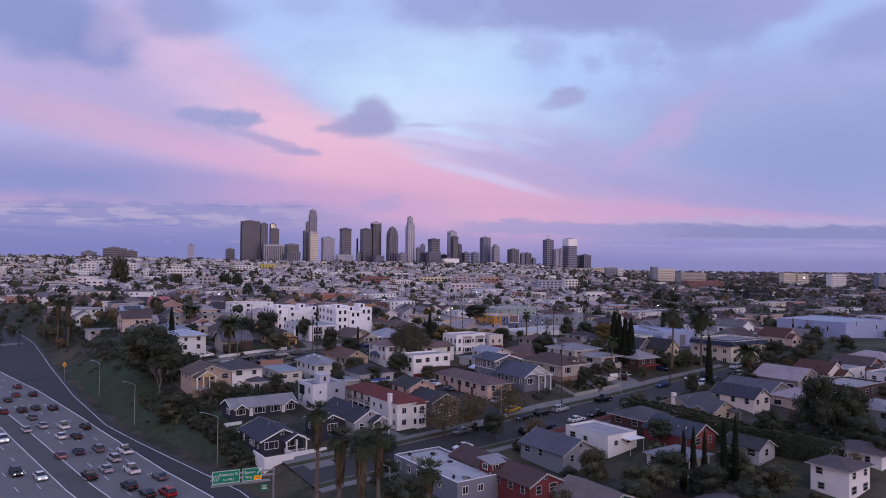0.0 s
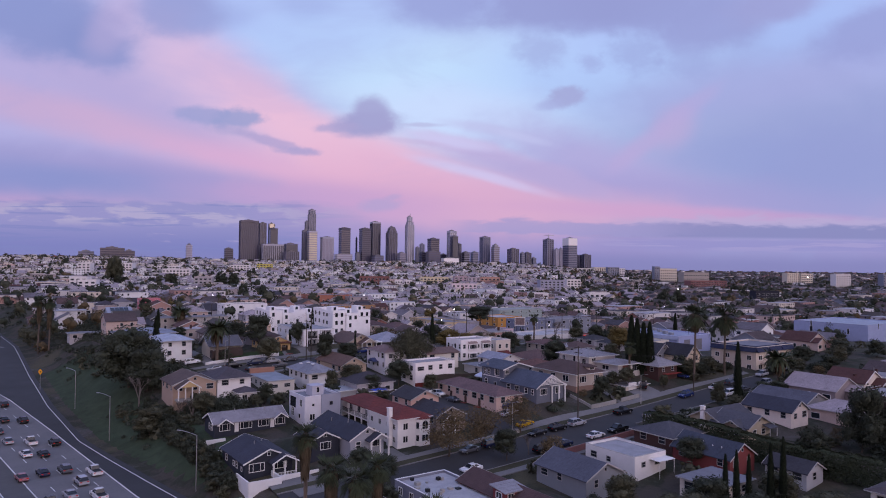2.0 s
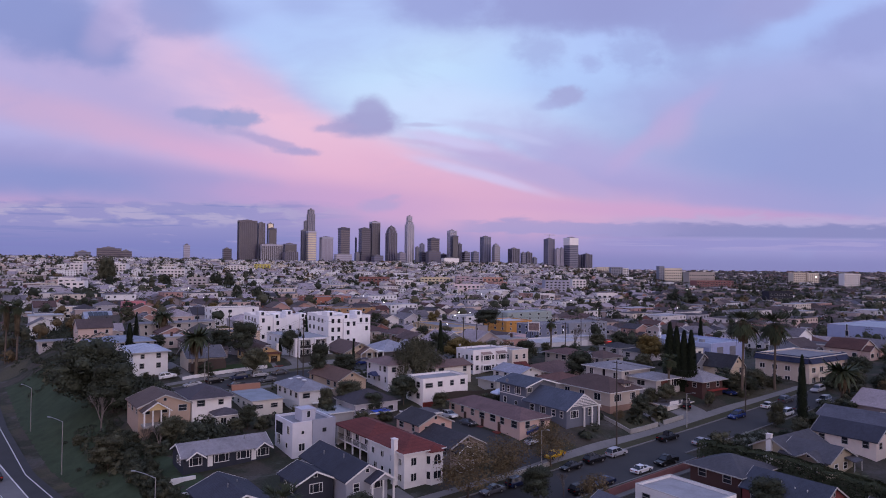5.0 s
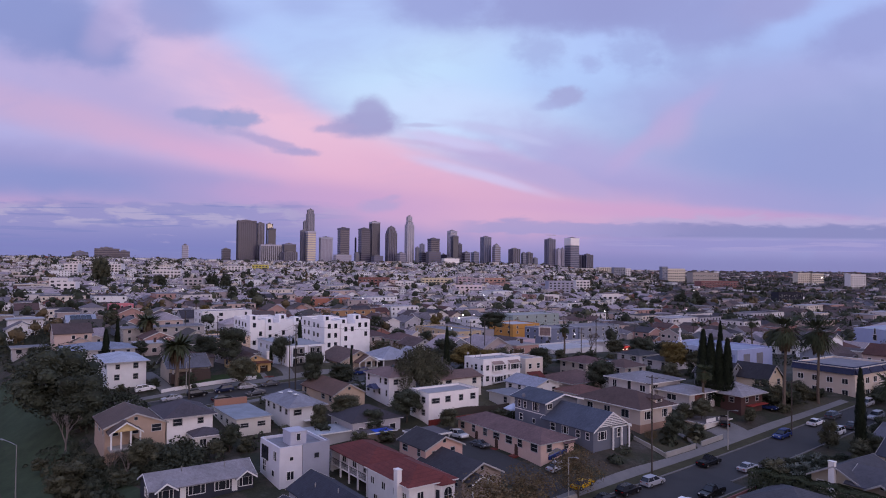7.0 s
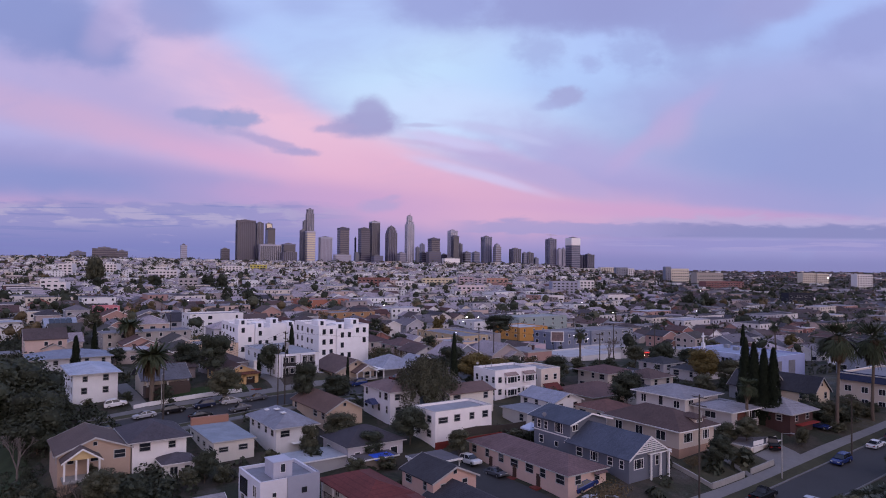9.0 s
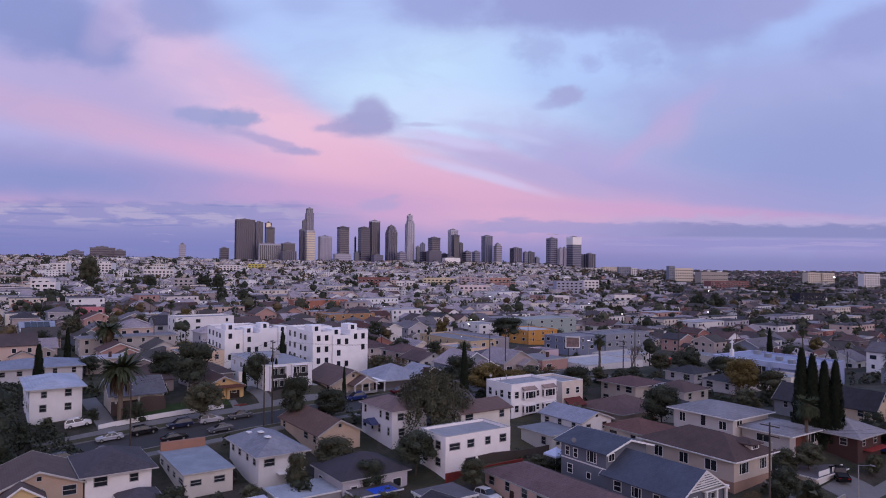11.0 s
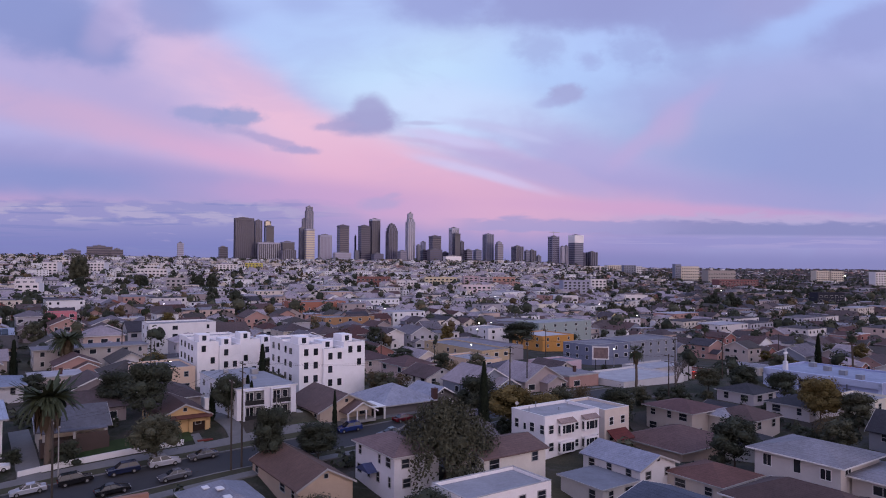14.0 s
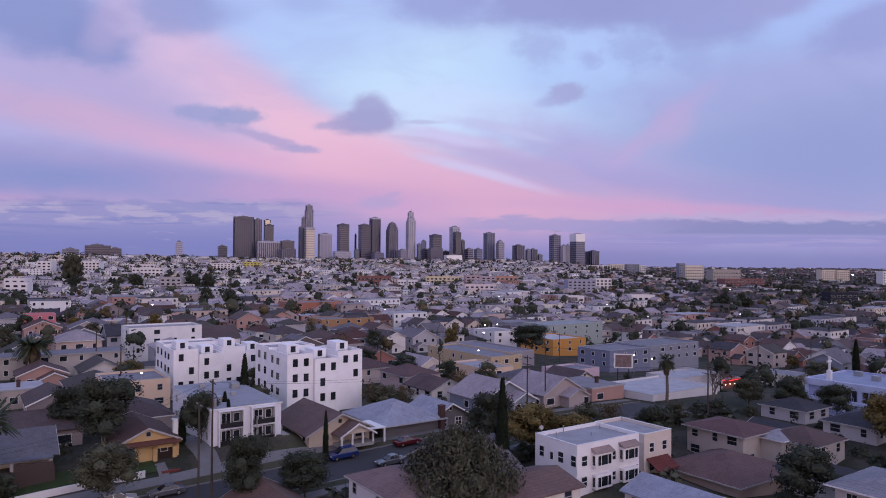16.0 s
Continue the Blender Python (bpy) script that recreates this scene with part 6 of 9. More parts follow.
simple("cream cottage with a grey hip roof beside the shops", 17.0, 318.0, 9, 11, 4.2, "hip", 1.8, wall_paint(206, 196, 186), roof_cover(104, 98, 108))
simple("brown-roofed cottage with cream gables", 30.0, 324.0, 8, 11, 3.2, "gable", 2.2, wall_paint(196, 184, 176), roof_cover(92, 78, 80))
simple("pinkish house with a brown hip roof", -12.0, 316.0, 10, 12, 5.4, "hip", 2.0, wall_paint(198, 170, 164), roof_cover(104, 80, 80))
simple("brown-roofed house among garden trees", -24.0, 330.0, 10, 12, 5.0, "hip", 2.0, wall_paint(190, 172, 168), roof_cover(96, 76, 78))
simple("white bungalow with a brown roof among trees", -6.0, 300.0, 9, 11, 5.2, "gable", 2.0, wall_paint(214, 208, 206), roof_cover(104, 84, 84))
simple("white flat-roofed house raised over car stalls", -180, 366, 13, 10, 7.6, "slab", 0, wall_paint(222, 220, 226), flat_roof(190, 194, 204), over=0.8, every=4)
house, h = simple("pale blue house with dark solar panels on its roof", -154, 364, 11, 12, 7.0, "gable", 2.6, wall_paint(176, 188, 212), roof_cover(150, 158, 178), axis="x")
panel = Mesh()
for k in range(4):
    panel.extrude([(1.2, h + 0.68), (4.8, h + 2.32), (4.8, h + 2.42), (1.2, h + 0.78)], 1.4 + k * 2.1, 3.3 + k * 2.1, "x")
part("solar_panel", panel, GLASS, house)
simple("long low pale house beside the slip road", -145, 309, 16, 8, 2.4, "slab", 0, wall_paint(176, 172, 178), flat_roof(150, 150, 158), over=0.6)
simple("low house with a wide pale blue-grey roof", -110, 274, 20, 14, 6.0, "hip", 1.7, wall_paint(190, 188, 194), roof_cover(124, 132, 150), over=0.7)
HOUSES.append((28, 61, 226, 278))  # the tree-covered top of the bank
HOUSES.append((196, 330, 258, 352))  # the shopping street
HOUSES.append((214, 262, 158, 222))  # kept clear so that no filler house hides the blue hall from the camera
HOUSES.append((300, 400, 118, 176))  # kept clear so that the camera sees the blue shed's walls
simple("long house with a dark roof before the blue hall", 70.0, 268.0, 16, 9, 4.6, "hip", 1.8, wall_paint(186, 180, 182), DARK_ROOF)
simple("cream back house with a flat roof before the blue hall", 86.0, 272.0, 8, 8, 5.4, "flat", 0, wall_paint(214, 206, 190), LIGHT_FLAT)
simple("brown-roofed house between garden trees", 54.0, 258.5, 9, 9, 4.2, "hip", 1.9, wall_paint(182, 172, 168), roof_cover(98, 78, 76))
simple("low shop beside the red sign", 62.0, 342.0, 9, 8, 1.4, "flat", 0, wall_paint(190, 184, 190), flat_roof(170, 168, 176))
simple("low dark-roofed house beside the blue hall", 66, 283, 9, 9, 4.4, "hip", 1.6, wall_paint(178, 172, 178), DARK_ROOF)
simple("small dark-roofed garage behind the tan house", 57, 273, 7, 8, 2.4, "gable", 1.3, wall_paint(168, 160, 158), DARK_ROOF)

# ---- trees and shrubs ----
def leaf_quad(mesh, c, out, size, rng, droop=0.0):
    """A small bent leaf cluster at c that faces roughly outwards."""
    n = Vector(out) + Vector((rng.uniform(-0.8, 0.8), rng.uniform(-0.8, 0.8), rng.uniform(-0.6, 0.8)))
    n.normalize()
    u = n.orthogonal().normalized()
    t = n.cross(u)
    a = rng.uniform(0, math.tau)
    u, t = u * math.cos(a) + t * math.sin(a), t * math.cos(a) - u * math.sin(a)
    s, r = size * rng.uniform(0.6, 1.25), size * rng.uniform(0.45, 0.9)
    c = Vector(c)
    p = [c - u * s - n * 0.15 * s, c - t * r, c + u * s - n * 0.15 * s, c + t * r]
    if droop:
        p[2] = p[2] - Vector((0, 0, droop))
    mesh.add(p, [(0, 1, 2, 3)])


def lump(mesh, c, r, rng):
    """A small uneven ball of inner foliage."""
    ring = []
    for k, (z, w) in enumerate(((-0.9, 0.4), (-0.35, 0.95), (0.35, 0.95), (0.9, 0.4))):
        for j in range(7):
            a = (j + 0.5 * (k % 2)) * math.tau / 7
            q = r * rng.uniform(0.8, 1.1)
            ring.append((c.x + q * w * math.cos(a), c.y + q * w * math.sin(a), c.z + q * z))
    faces = [(7 * k + j, 7 * k + (j + 1) % 7, 7 * k + 7 + (j + 1) % 7, 7 * k + 7 + j) for k in range(3) for j in range(7)]
    mesh.add(ring, faces + [tuple(range(6, -1, -1)), tuple(range(21, 28))])


def crown_data(seed, lobes, leaves, material, size=0.09, flat=0.8, spread=0.62, low=0.15, core=0.56):
    """A crown of radius about 1 made of uneven lobes of leaf clusters, its base at z = 0."""
    rng, m = random.Random(seed), Mesh()
    for k in range(lobes):
        a, r = rng.uniform(0, math.tau), spread * math.sqrt(rng.uniform(0.02, 1))
        z = rng.uniform(low, 1.0)
        r *= 1.15 - 0.75 * abs(z - 0.45)
        c = Vector((r * math.cos(a), r * math.sin(a), z * 2 * flat))
        rad = rng.uniform(0.24, 0.46)
        if core:
            lump(m, c, rad * core, rng)
        for j in range(leaves):
            d = Vector((rng.gauss(0, 1), rng.gauss(0, 1), rng.gauss(0, 1) * 0.8 + 0.15)).normalized()
            q = rng.uniform(0.6, 1.05)
            leaf_quad(m, c + d * rad * q, d, size, rng)
    return m.data("crown", material)


def trunk_data(seed, high, limbs=6, thick=0.05):
    """Tapered trunk with limbs; reaches into a crown that starts at z = 1."""
    rng, m = random.Random(seed), Mesh()
    p, r = Vector((0, 0, -0.25)), thick
    path = [p]
    for k in range(4):
        q = p + Vector((rng.uniform(-0.05, 0.05), rng.uniform(-0.05, 0.05), high / 3))
        m.tube(p, q, r, r * 0.82, 7)
        p, r = q, r * 0.82
        path.append(p)
    for k in range(limbs):
        a = k * math.tau / limbs + rng.uniform(-0.4, 0.4)
        s = path[rng.choice((2, 3))]
        e = s + Vector((math.cos(a) * 0.5, math.sin(a) * 0.5, rng.uniform(0.3, 0.9)))
        m.tube(s, e, r * 0.6, r * 0.2, 5)
        m.tube(e, e + Vector((math.cos(a) * 0.2, math.sin(a) * 0.2, 0.35)), r * 0.25, r * 0.08, 4)
    return m.data("trunk", BARK)


CROWNS = {}


def crown_for(kind, seed, fine=False):
    key = (kind, seed % 4, fine)
    if key not in CROWNS:
        s = 40 + seed % 4
        mat = {"dark": LEAF_DARK, "mid": LEAF_MID, "gold": LEAF_GOLD, "dry": LEAF_DRY}.get(kind, LEAF_DARK)
        if kind == "dry":
            CROWNS[key] = crown_data(s, 34, 100 if fine else 45, mat, 0.034 if fine else 0.055, 0.7, core=0)
        elif fine:
            CROWNS[key] = crown_data(s, 40, 150, mat, 0.044)
        else:
            CROWNS[key] = crown_data(s, 24, 80, mat, 0.062)
    return CROWNS[key]


TRUNKS = [trunk_data(s, 0.9) for s in (1, 2, 3)]


def tree(x, y, tall, radius, kind="dark", label="", seed=0, z=None, bare=0.28, group="", fine=True):
    """A broadleaf tree: tall and radius in metres; bare is the share of clear trunk."""
    z = height(x, y) if z is None else z
    ob = new("tree")
    ob.matrix_basis = pose(x, y, z, 0, 0, (seed * 67) % 360)
    words = {"dark": "dense dark green broadleaf tree", "mid": "olive green leafy tree", "gold": "tree with golden autumn leaves", "dry": "half-bare tree with dry brown leaves"}
    tagged(ob, label or words.get(kind, "leafy garden tree") + " in a yard", "tree", group)
    s = tall * (1 - bare)
    part("trunk", TRUNKS[seed % 3], None, ob, at=Matrix.Diagonal((radius * 0.9, radius * 0.9, max(tall * bare * 1.25, 0.6), 1)))
    part("crown", crown_for(kind, seed, fine), None, ob, at=Matrix.Translation((0, 0, tall * bare)) @ Matrix.Diagonal((radius, radius, s / 1.75, 1)))
    return ob


def bush(x, y, tall, radius, kind="bush", label="low dark green garden shrub", seed=0, z=None):
    z = height(x, y) if z is None else z
    ob = new("shrub", crown_for(kind, seed))
    ob.matrix_basis = Matrix.Translation((x, y, z - 0.15 * tall)) @ Matrix.Diagonal((radius, radius, tall / 1.6, 1))
    return tagged(ob, label, "shrub")


def cypress_data(seed):
    rng, m = random.Random(seed), Mesh()
    for k in range(1500):
        z = rng.uniform(0.02, 1.0)
        r = 0.075 * min(1, z * 9) * (1 - z) ** 0.55 * rng.uniform(0.75, 1.1)
        r *= 1 + 0.25 * noise.noise((z * 9, seed, 0))
        a = rng.uniform(0, math.tau)
        c = Vector((r * math.cos(a), r * math.sin(a), z))
        t = Vector((-math.sin(a), math.cos(a), 0)) * rng.uniform(0.008, 0.016)
        up = Vector((math.cos(a) * 0.012, math.sin(a) * 0.012, rng.uniform(0.03, 0.055)))
        m.add([c - t, c + t, c + up], [(0, 1, 2)])
    m.tube((0, 0, 0.0), (0, 0, 0.9), 0.045, 0.004, 7)
    return m.data("foliage", CYPRESS)


CYPRESSES = [cypress_data(s) for s in (1, 2, 3)]


def cypress(x, y, tall, wide=1.0, seed=0, z=None, label="tall dark columnar cypress tree"):
    z = height(x, y) if z is None else z
    ob = new("cypress_tree")
    ob.matrix_basis = pose(x, y, z, 0, 0, seed * 50)
    tagged(ob, label, "tree", "columnar cypresses")
    part("foliage", CYPRESSES[seed % 3], None, ob, at=Matrix.Diagonal((tall * wide, tall * wide, tall, 1)))
    part("trunk", Mesh().tube((0, 0, -0.5), (0, 0, tall * 0.08), 0.16, 0.12, 7), BARK, ob)
    return ob


def frond(mesh, way, long, drop, width, rng, fan):
    """One palm frond: a fan of blades on a stalk, or a long feather."""
    c, s = math.cos(way), math.sin(way)
    tip = lambda d, z: Vector((c * d, s * d, z))  # noqa: E731
    side = Vector((-s, c, 0))
    if fan:
        a, b = tip(0.15 * long, 0.0), tip(long * 0.55, drop * 0.4)
        mesh.add([a - side * 0.02, a + side * 0.02, b + side * 0.02, b - side * 0.02], [(0, 1, 2, 3)])
        for k in range(7):
            w = (k - 3) / 3.0
            e = b + tip(long * 0.5 * (1 - 0.35 * abs(w)), drop * (0.6 + 0.5 * rng.random())) + side * w * width
            n = side * 0.07 * long
            mesh.add([b, b + (e - b) * 0.5 - n * 0.5, e, b + (e - b) * 0.5 + n * 0.5], [(0, 1, 2, 3)])
    else:
        last = Vector((0, 0, 0))
        rise = rng.uniform(0.25, 0.55)
        for k in range(1, 8):
            f = k / 7
            p = tip(long * f, long * (rise * f - (rise + drop) * f * f))
            w = width * math.sin(math.pi * min(0.15 + f * 0.85, 1.0))
            hang = Vector((0, 0, -0.35 * w))
            for sgn in (-1, 1):
                mesh.add([last, p, p + side * sgn * w + hang, last + side * sgn * w + hang], [(0, 1, 2, 3)])
            last = p


def palm_crown(seed, fan):
    rng, live, dead = random.Random(seed), Mesh(), Mesh()
    for k in range(95 if fan else 150):
        a = rng.uniform(0, math.tau)
        if fan:
            up = rng.uniform(-0.9, 0.75)
            m = Mesh()
            frond(m, a, rng.uniform(0.85, 1.15), up - 0.15, 0.42, rng, True)
            live.add(m.v, m.f)
        else:
            m = Mesh()
            frond(m, a, rng.uniform(0.75, 1.1), rng.uniform(-0.75, 1.0), 0.075, rng, False)
            live.add(m.v, m.f)
    for k in range(220 if fan else 30):
        a, z = rng.uniform(0, math.tau), -rng.uniform(0.2, 1.9 if fan else 0.6)
        r = (0.46 if fan else 0.3) * (1 + z * 0.28) + rng.uniform(-0.08, 0.08)
        c, s = math.cos(a), math.sin(a)
        w = 0.10
        p = Vector((c * r, s * r, z))
        dead.add([Vector((c * 0.1, s * 0.1, z + 0.35)), p + Vector((-s * w, c * w, 0)), p + Vector((c * 0.02, s * 0.02, -0.45)), p + Vector((s * w, -c * w, 0))], [(0, 1, 2, 3)])
    return live.data("fronds", FROND), dead.data("dead_fronds", DEAD_FROND)


PALMS = {(fan, s): palm_crown(s + (10 if fan else 0), fan) for fan in (True, False) for s in (1, 2)}


def palm(x, y, tall, radius, fan=True, seed=1, skirt=1.0, z=None, thick=0.3, label=""):
    z = height(x, y) if z is None else z
    ob = new("palm_tree")
    ob.matrix_basis = pose(x, y, z, 0, 0, seed * 70)
    tagged(ob, label or ("tall fan palm with a skirt of dead fronds" if fan else "date palm with a broad crown of arching fronds"), "palm tree")
    live, dead = PALMS[(fan, 1 + seed % 2)]
    m, p = Mesh(), Vector((0, 0, -0.5))
    rng = random.Random(seed)
    for k in range(8):
        q = Vector((0.15 * math.sin(k * 0.5 + seed), 0.12 * math.cos(k * 0.6), tall * (k + 1) / 8))
        m.tube(p, q, thick * (1.25 - 0.06 * k) + rng.uniform(0, 0.03), thick * (1.15 - 0.06 * k), 9)
        p = q
    part("trunk", m, surface("palm_bark", (0.11, 0.085, 0.068), 0.95, vary=0.4, grain=5.0), ob)
    part("fronds", live, None, ob, at=Matrix.Translation((p.x, p.y, tall)) @ Matrix.Diagonal((radius, radius, radius, 1)))
    if skirt:
        part("dead_fronds", dead, None, ob, at=Matrix.Translation((p.x, p.y, tall)) @ Matrix.Diagonal((radius, radius, radius * skirt, 1)))
    return ob


def bare_data(seed, levels=5):
    rng, m = random.Random(seed), Mesh()

    def grow(p, d, long, r, level):
        q = p + d * long
        m.tube(p, q, r, r * 0.7, 5 if level > 2 else 3)
        if level == 0:
            return
        for k in range(3 if level > 1 else 4):
            e = (d + Vector((rng.uniform(-0.6, 0.6), rng.uniform(-0.6, 0.6), rng.uniform(-0.05, 0.5)))).normalized()
            grow(q, e, long * rng.uniform(0.6, 0.85), r * 0.6, level - 1)

    grow(Vector((0, 0, -0.05)), Vector((0, 0, 1)), 0.22, 0.022, levels)
    return m.data("branches", surface("grey_bark", (0.13, 0.11, 0.10), 0.95, vary=0.3))


BARE = [bare_data(5), bare_data(9)]


def bare_tree(x, y, tall, seed=0, z=None, wide=1.0):
    z = height(x, y) if z is None else z
    ob = new("bare_tree", BARE[seed % 2])
    ob.matrix_basis = pose(x, y, z, 0, 0, seed * 80) @ Matrix.Diagonal((tall * wide, tall * wide, tall, 1))
    return tagged(ob, "leafless grey tree with fine twigs", "tree")


def willow_data(seed):
    """A broad crown with hanging strands."""
    rng, m = random.Random(seed), Mesh()
    for k in range(22):
        a, r = rng.uniform(0, math.tau), 0.7 * math.sqrt(rng.uniform(0, 1))
        lump(m, Vector((r * math.cos(a), r * math.sin(a), rng.uniform(0.4, 1.3 - 0.5 * r))), rng.uniform(0.13, 0.22), rng)
    for k in range(700):
        a, r = rng.uniform(0, math.tau), 0.95 * math.sqrt(rng.uniform(0, 1))
        top = 1.75 * (1 - 0.55 * r * r) + rng.uniform(-0.12, 0.12)
        r *= 1 + 0.15 * noise.noise((math.cos(a) * 2, math.sin(a) * 2, seed))
        long = rng.uniform(0.5, 1.25) * (0.6 + 0.5 * r)
        for j in range(14):
            c = Vector((r * math.cos(a) + rng.uniform(-0.06, 0.06), r * math.sin(a) + rng.uniform(-0.06, 0.06), top - long * j / 14))
            leaf_quad(m, c, (math.cos(a), math.sin(a), 0.3), 0.032, rng, 0.03)
    return m.data("crown", LEAF_MID)


def willow(x, y, tall, radius):
    ob = new("willow_tree")
    ob.matrix_basis = pose(x, y, height(x, y))
    tagged(ob, "large olive pepper tree with hanging foliage", "tree")
    part("trunk", TRUNKS[0], None, ob, at=Matrix.Diagonal((radius, radius, tall * 0.45, 1)))
    part("crown", willow_data(4), None, ob, at=Matrix.Translation((0, 0, tall * 0.08)) @ Matrix.Diagonal((radius, radius, tall * 0.92 / 1.8, 1)))


def hedge(x0, y0, x1, y1, tall, wide, base=0.0):
    rng, m = random.Random(5), Mesh()
    long = math.hypot(x1 - x0, y1 - y0)
    nx, ny = -(y1 - y0) / long, (x1 - x0) / long
    n = int(long / 2)
    for k in range(n + 1):
        x, y = x0 + (x1 - x0) * k / n, y0 + (y1 - y0) * k / n
        z, w = height(x, y) + base, wide * 0.38
        m.v += [(x + nx * w, y + ny * w, z - 0.5), (x + nx * w, y + ny * w, z + tall * 0.86), (x - nx * w, y - ny * w, z + tall * 0.86), (x - nx * w, y - ny * w, z - 0.5)]
    for k in range(n):
        a, b = 4 * k, 4 * k + 4
        m.add([], [(a, a + 1, b + 1, b), (a + 1, a + 2, b + 2, b + 1), (a + 2, a + 3, b + 3, b + 2)])
    for k in range(int(long * 420)):
        f = rng.random()
        x, y = x0 + (x1 - x0) * f, y0 + (y1 - y0) * f
        side, zz = rng.uniform(-1, 1), rng.uniform(0, 1)
        if rng.random() < 0.7:
            if rng.random() < 0.45:
                zz = 1.0
            else:
                side = rng.choice((-1, 1))
        nx, ny = -(y1 - y0) / long, (x1 - x0) / long
        bulge = 1 + 0.12 * noise.noise((f * 30, zz * 2, 0))
        c = Vector((x + nx * side * wide / 2 * bulge, y + ny * side * wide / 2 * bulge, height(x, y) + base + zz * tall * bulge))
        leaf_quad(m, c, (nx * side, ny * side, zz), 0.2, rng)
    ob = part("hedge", m, surface("hedge_green", (0.036, 0.045, 0.026), 0.85, vary=0.3, grain=1.5, patch=0.5, island=0.15, spec=0.15))
    return tagged(ob, "tall clipped dark green hedge", "hedge")


def agave_data(seed):
    rng, m = random.Random(seed), Mesh()
    for k in range(26):
        a, lift = k * 2.4, rng.uniform(0.15, 1.25)
        long, wide = rng.uniform(0.8, 1.1), rng.uniform(0.07, 0.11)
        c, d = math.cos(a), math.sin(a)
        row = []
        for f, w in ((0.05, 0.7), (0.45, 1.0), (0.8, 0.6), (1.0, 0.05)):
            r, z = long * f * math.cos(lift), long * f * math.sin(lift) - 0.22 * f * f
            row += [(r * c - w * wide * d, r * d + w * wide * c, z + 0.03), (r * c, r * d, z), (r * c + w * wide * d, r * d - w * wide * c, z + 0.03)]
        m.add(row, [(3 * i + j, 3 * i + j + 1, 3 * i + j + 4, 3 * i + j + 3) for i in range(3) for j in range(2)])
    return m.data("agave", AGAVE)


AGAVE = surface("agave", (0.15, 0.17, 0.15), 0.6, vary=0.25, grain=2.0, patch=0.4, island=0.4, spec=0.3)
AGAVES = [agave_data(s) for s in (3, 8, 14)]


def agave_bed():
    """Large grey-green agaves in the planted strip between the bungalow and the kerb."""
    rng = random.Random(31)
    for k in range(34):
        x, y = town(rng.uniform(152.5, 172), rng.uniform(120.6, 128.2))
        size = rng.uniform(0.9, 1.7)
        ob = new("agave", AGAVES[k % 3])
        ob.matrix_basis = pose(x, y, height(x, y) + 0.05, 0, 0, rng.uniform(0, 360)) @ Matrix.Diagonal((size, size, size * 1.15, 1))
        tagged(ob, "large grey-green agave rosette in a planted strip", "plant", "agaves beside the street")
    for k in range(20):
        x, y = town(rng.uniform(151, 174), rng.uniform(119.5, 128.4))
        bush(x, y, rng.uniform(0.8, 1.7), rng.uniform(0.8, 1.6), label="low olive shrub among the agaves", seed=k)


agave_bed()
for k, (p, q, tall, radius, kind) in enumerate((
        (178.0, 127.6, 5.6, 2.3, "mid"), (175.5, 120.5, 3.4, 2.6, "mid"), (179, 119.0, 3.6, 2.8, "dark"), (183.5, 122.5, 3.0, 2.4, "dark"),
        (193.5, 124.0, 4.2, 3.0, "dark"), (198, 122.0, 3.6, 2.6, "mid"), (171, 118.4, 3.2, 2.2, "mid"), (207, 124.5, 4.0, 2.8, "dark"),
        (190, 147.5, 4.6, 3.6, "dark"), (196, 145.5, 4.2, 3.4, "dark"), (202, 147, 5.0, 3.6, "mid"), (175.5, 143.2, 3.6, 1.5, "mid"), (163.5, 151.5, 3.6, 2.4, "mid"))):
    x, y = town(p, q)
    tree(x, y, tall, radius, kind, "rounded olive street tree" if kind == "mid" else "dense dark garden tree beside the street", k, bare=0.12)

# trees that stand out along the flight
tree(-86, 226, 17, 10.5, "dark", "huge dark evergreen tree on the freeway bank", 1, bare=0.12)
tree(-78, 219, 12, 7, "dark", "dark evergreen tree on the freeway bank", 3, bare=0.1)
bare_tree(-77, 211, 12, 0)
bare_tree(-60, 193, 8, 1)
bare_tree(-56, 191, 8, 0)
tree(6, 166.5, 10.5, 7.0, "dry", "broad half-bare street tree with brown leaves", 1, bare=0.2)
tree(13.5, 171.5, 9.5, 5.5, "dry", "half-bare street tree with brown leaves", 2, bare=0.2)
tree(23, 181, 9, 5.0, "dry", "half-bare street tree with olive leaves", 3, bare=0.22)
tree(17.8, 164.5, 6.5, 3.4, "dark", seed=2)
tree(-12.0, 157.5, 5.0, 3.0, "dark", seed=1)
tree(-7.0, 153.0, 5.0, 3.2, "dark", seed=3)
tree(-2, 120, 8, 5.5, "dark", seed=1)
tree(-54, 193, 6.0, 3.2, "mid", seed=1)
tree(-66, 190, 7, 4, "mid", seed=2)
tree(-20, 219, 6, 4.0, "mid", seed=3)
tree(-25, 211, 6.5, 2.2, "mid", seed=0)
tree(-14, 212, 5.0, 3.2, "dark", seed=0)
tree(-6.5, 217.0, 7, 4.2, "dark", seed=1)
tree(2.5, 211.2, 5, 2.6, "mid", seed=2)
willow(-3.4, 235.4, 12.4, 8.0)
tree(-49, 243, 8.0, 4.4, "mid", "leafy street tree beside the parked cars", 1)
tree(-56.0, 258, 11.5, 5.4, "dark", seed=2)
tree(-66, 268, 8.5, 4.5, "dark", seed=3)
tree(-43, 262, 8, 3.4, "dark", seed=1)
tree(-30.8, 242.0, 9.5, 3.6, "dark", seed=2)
tree(-24.0, 245.5, 6, 4.0, "dark", seed=3)
tree(9.5, 262, 8, 5.5, "gold", seed=1)
tree(15, 259, 7, 4.5, "gold", seed=2)
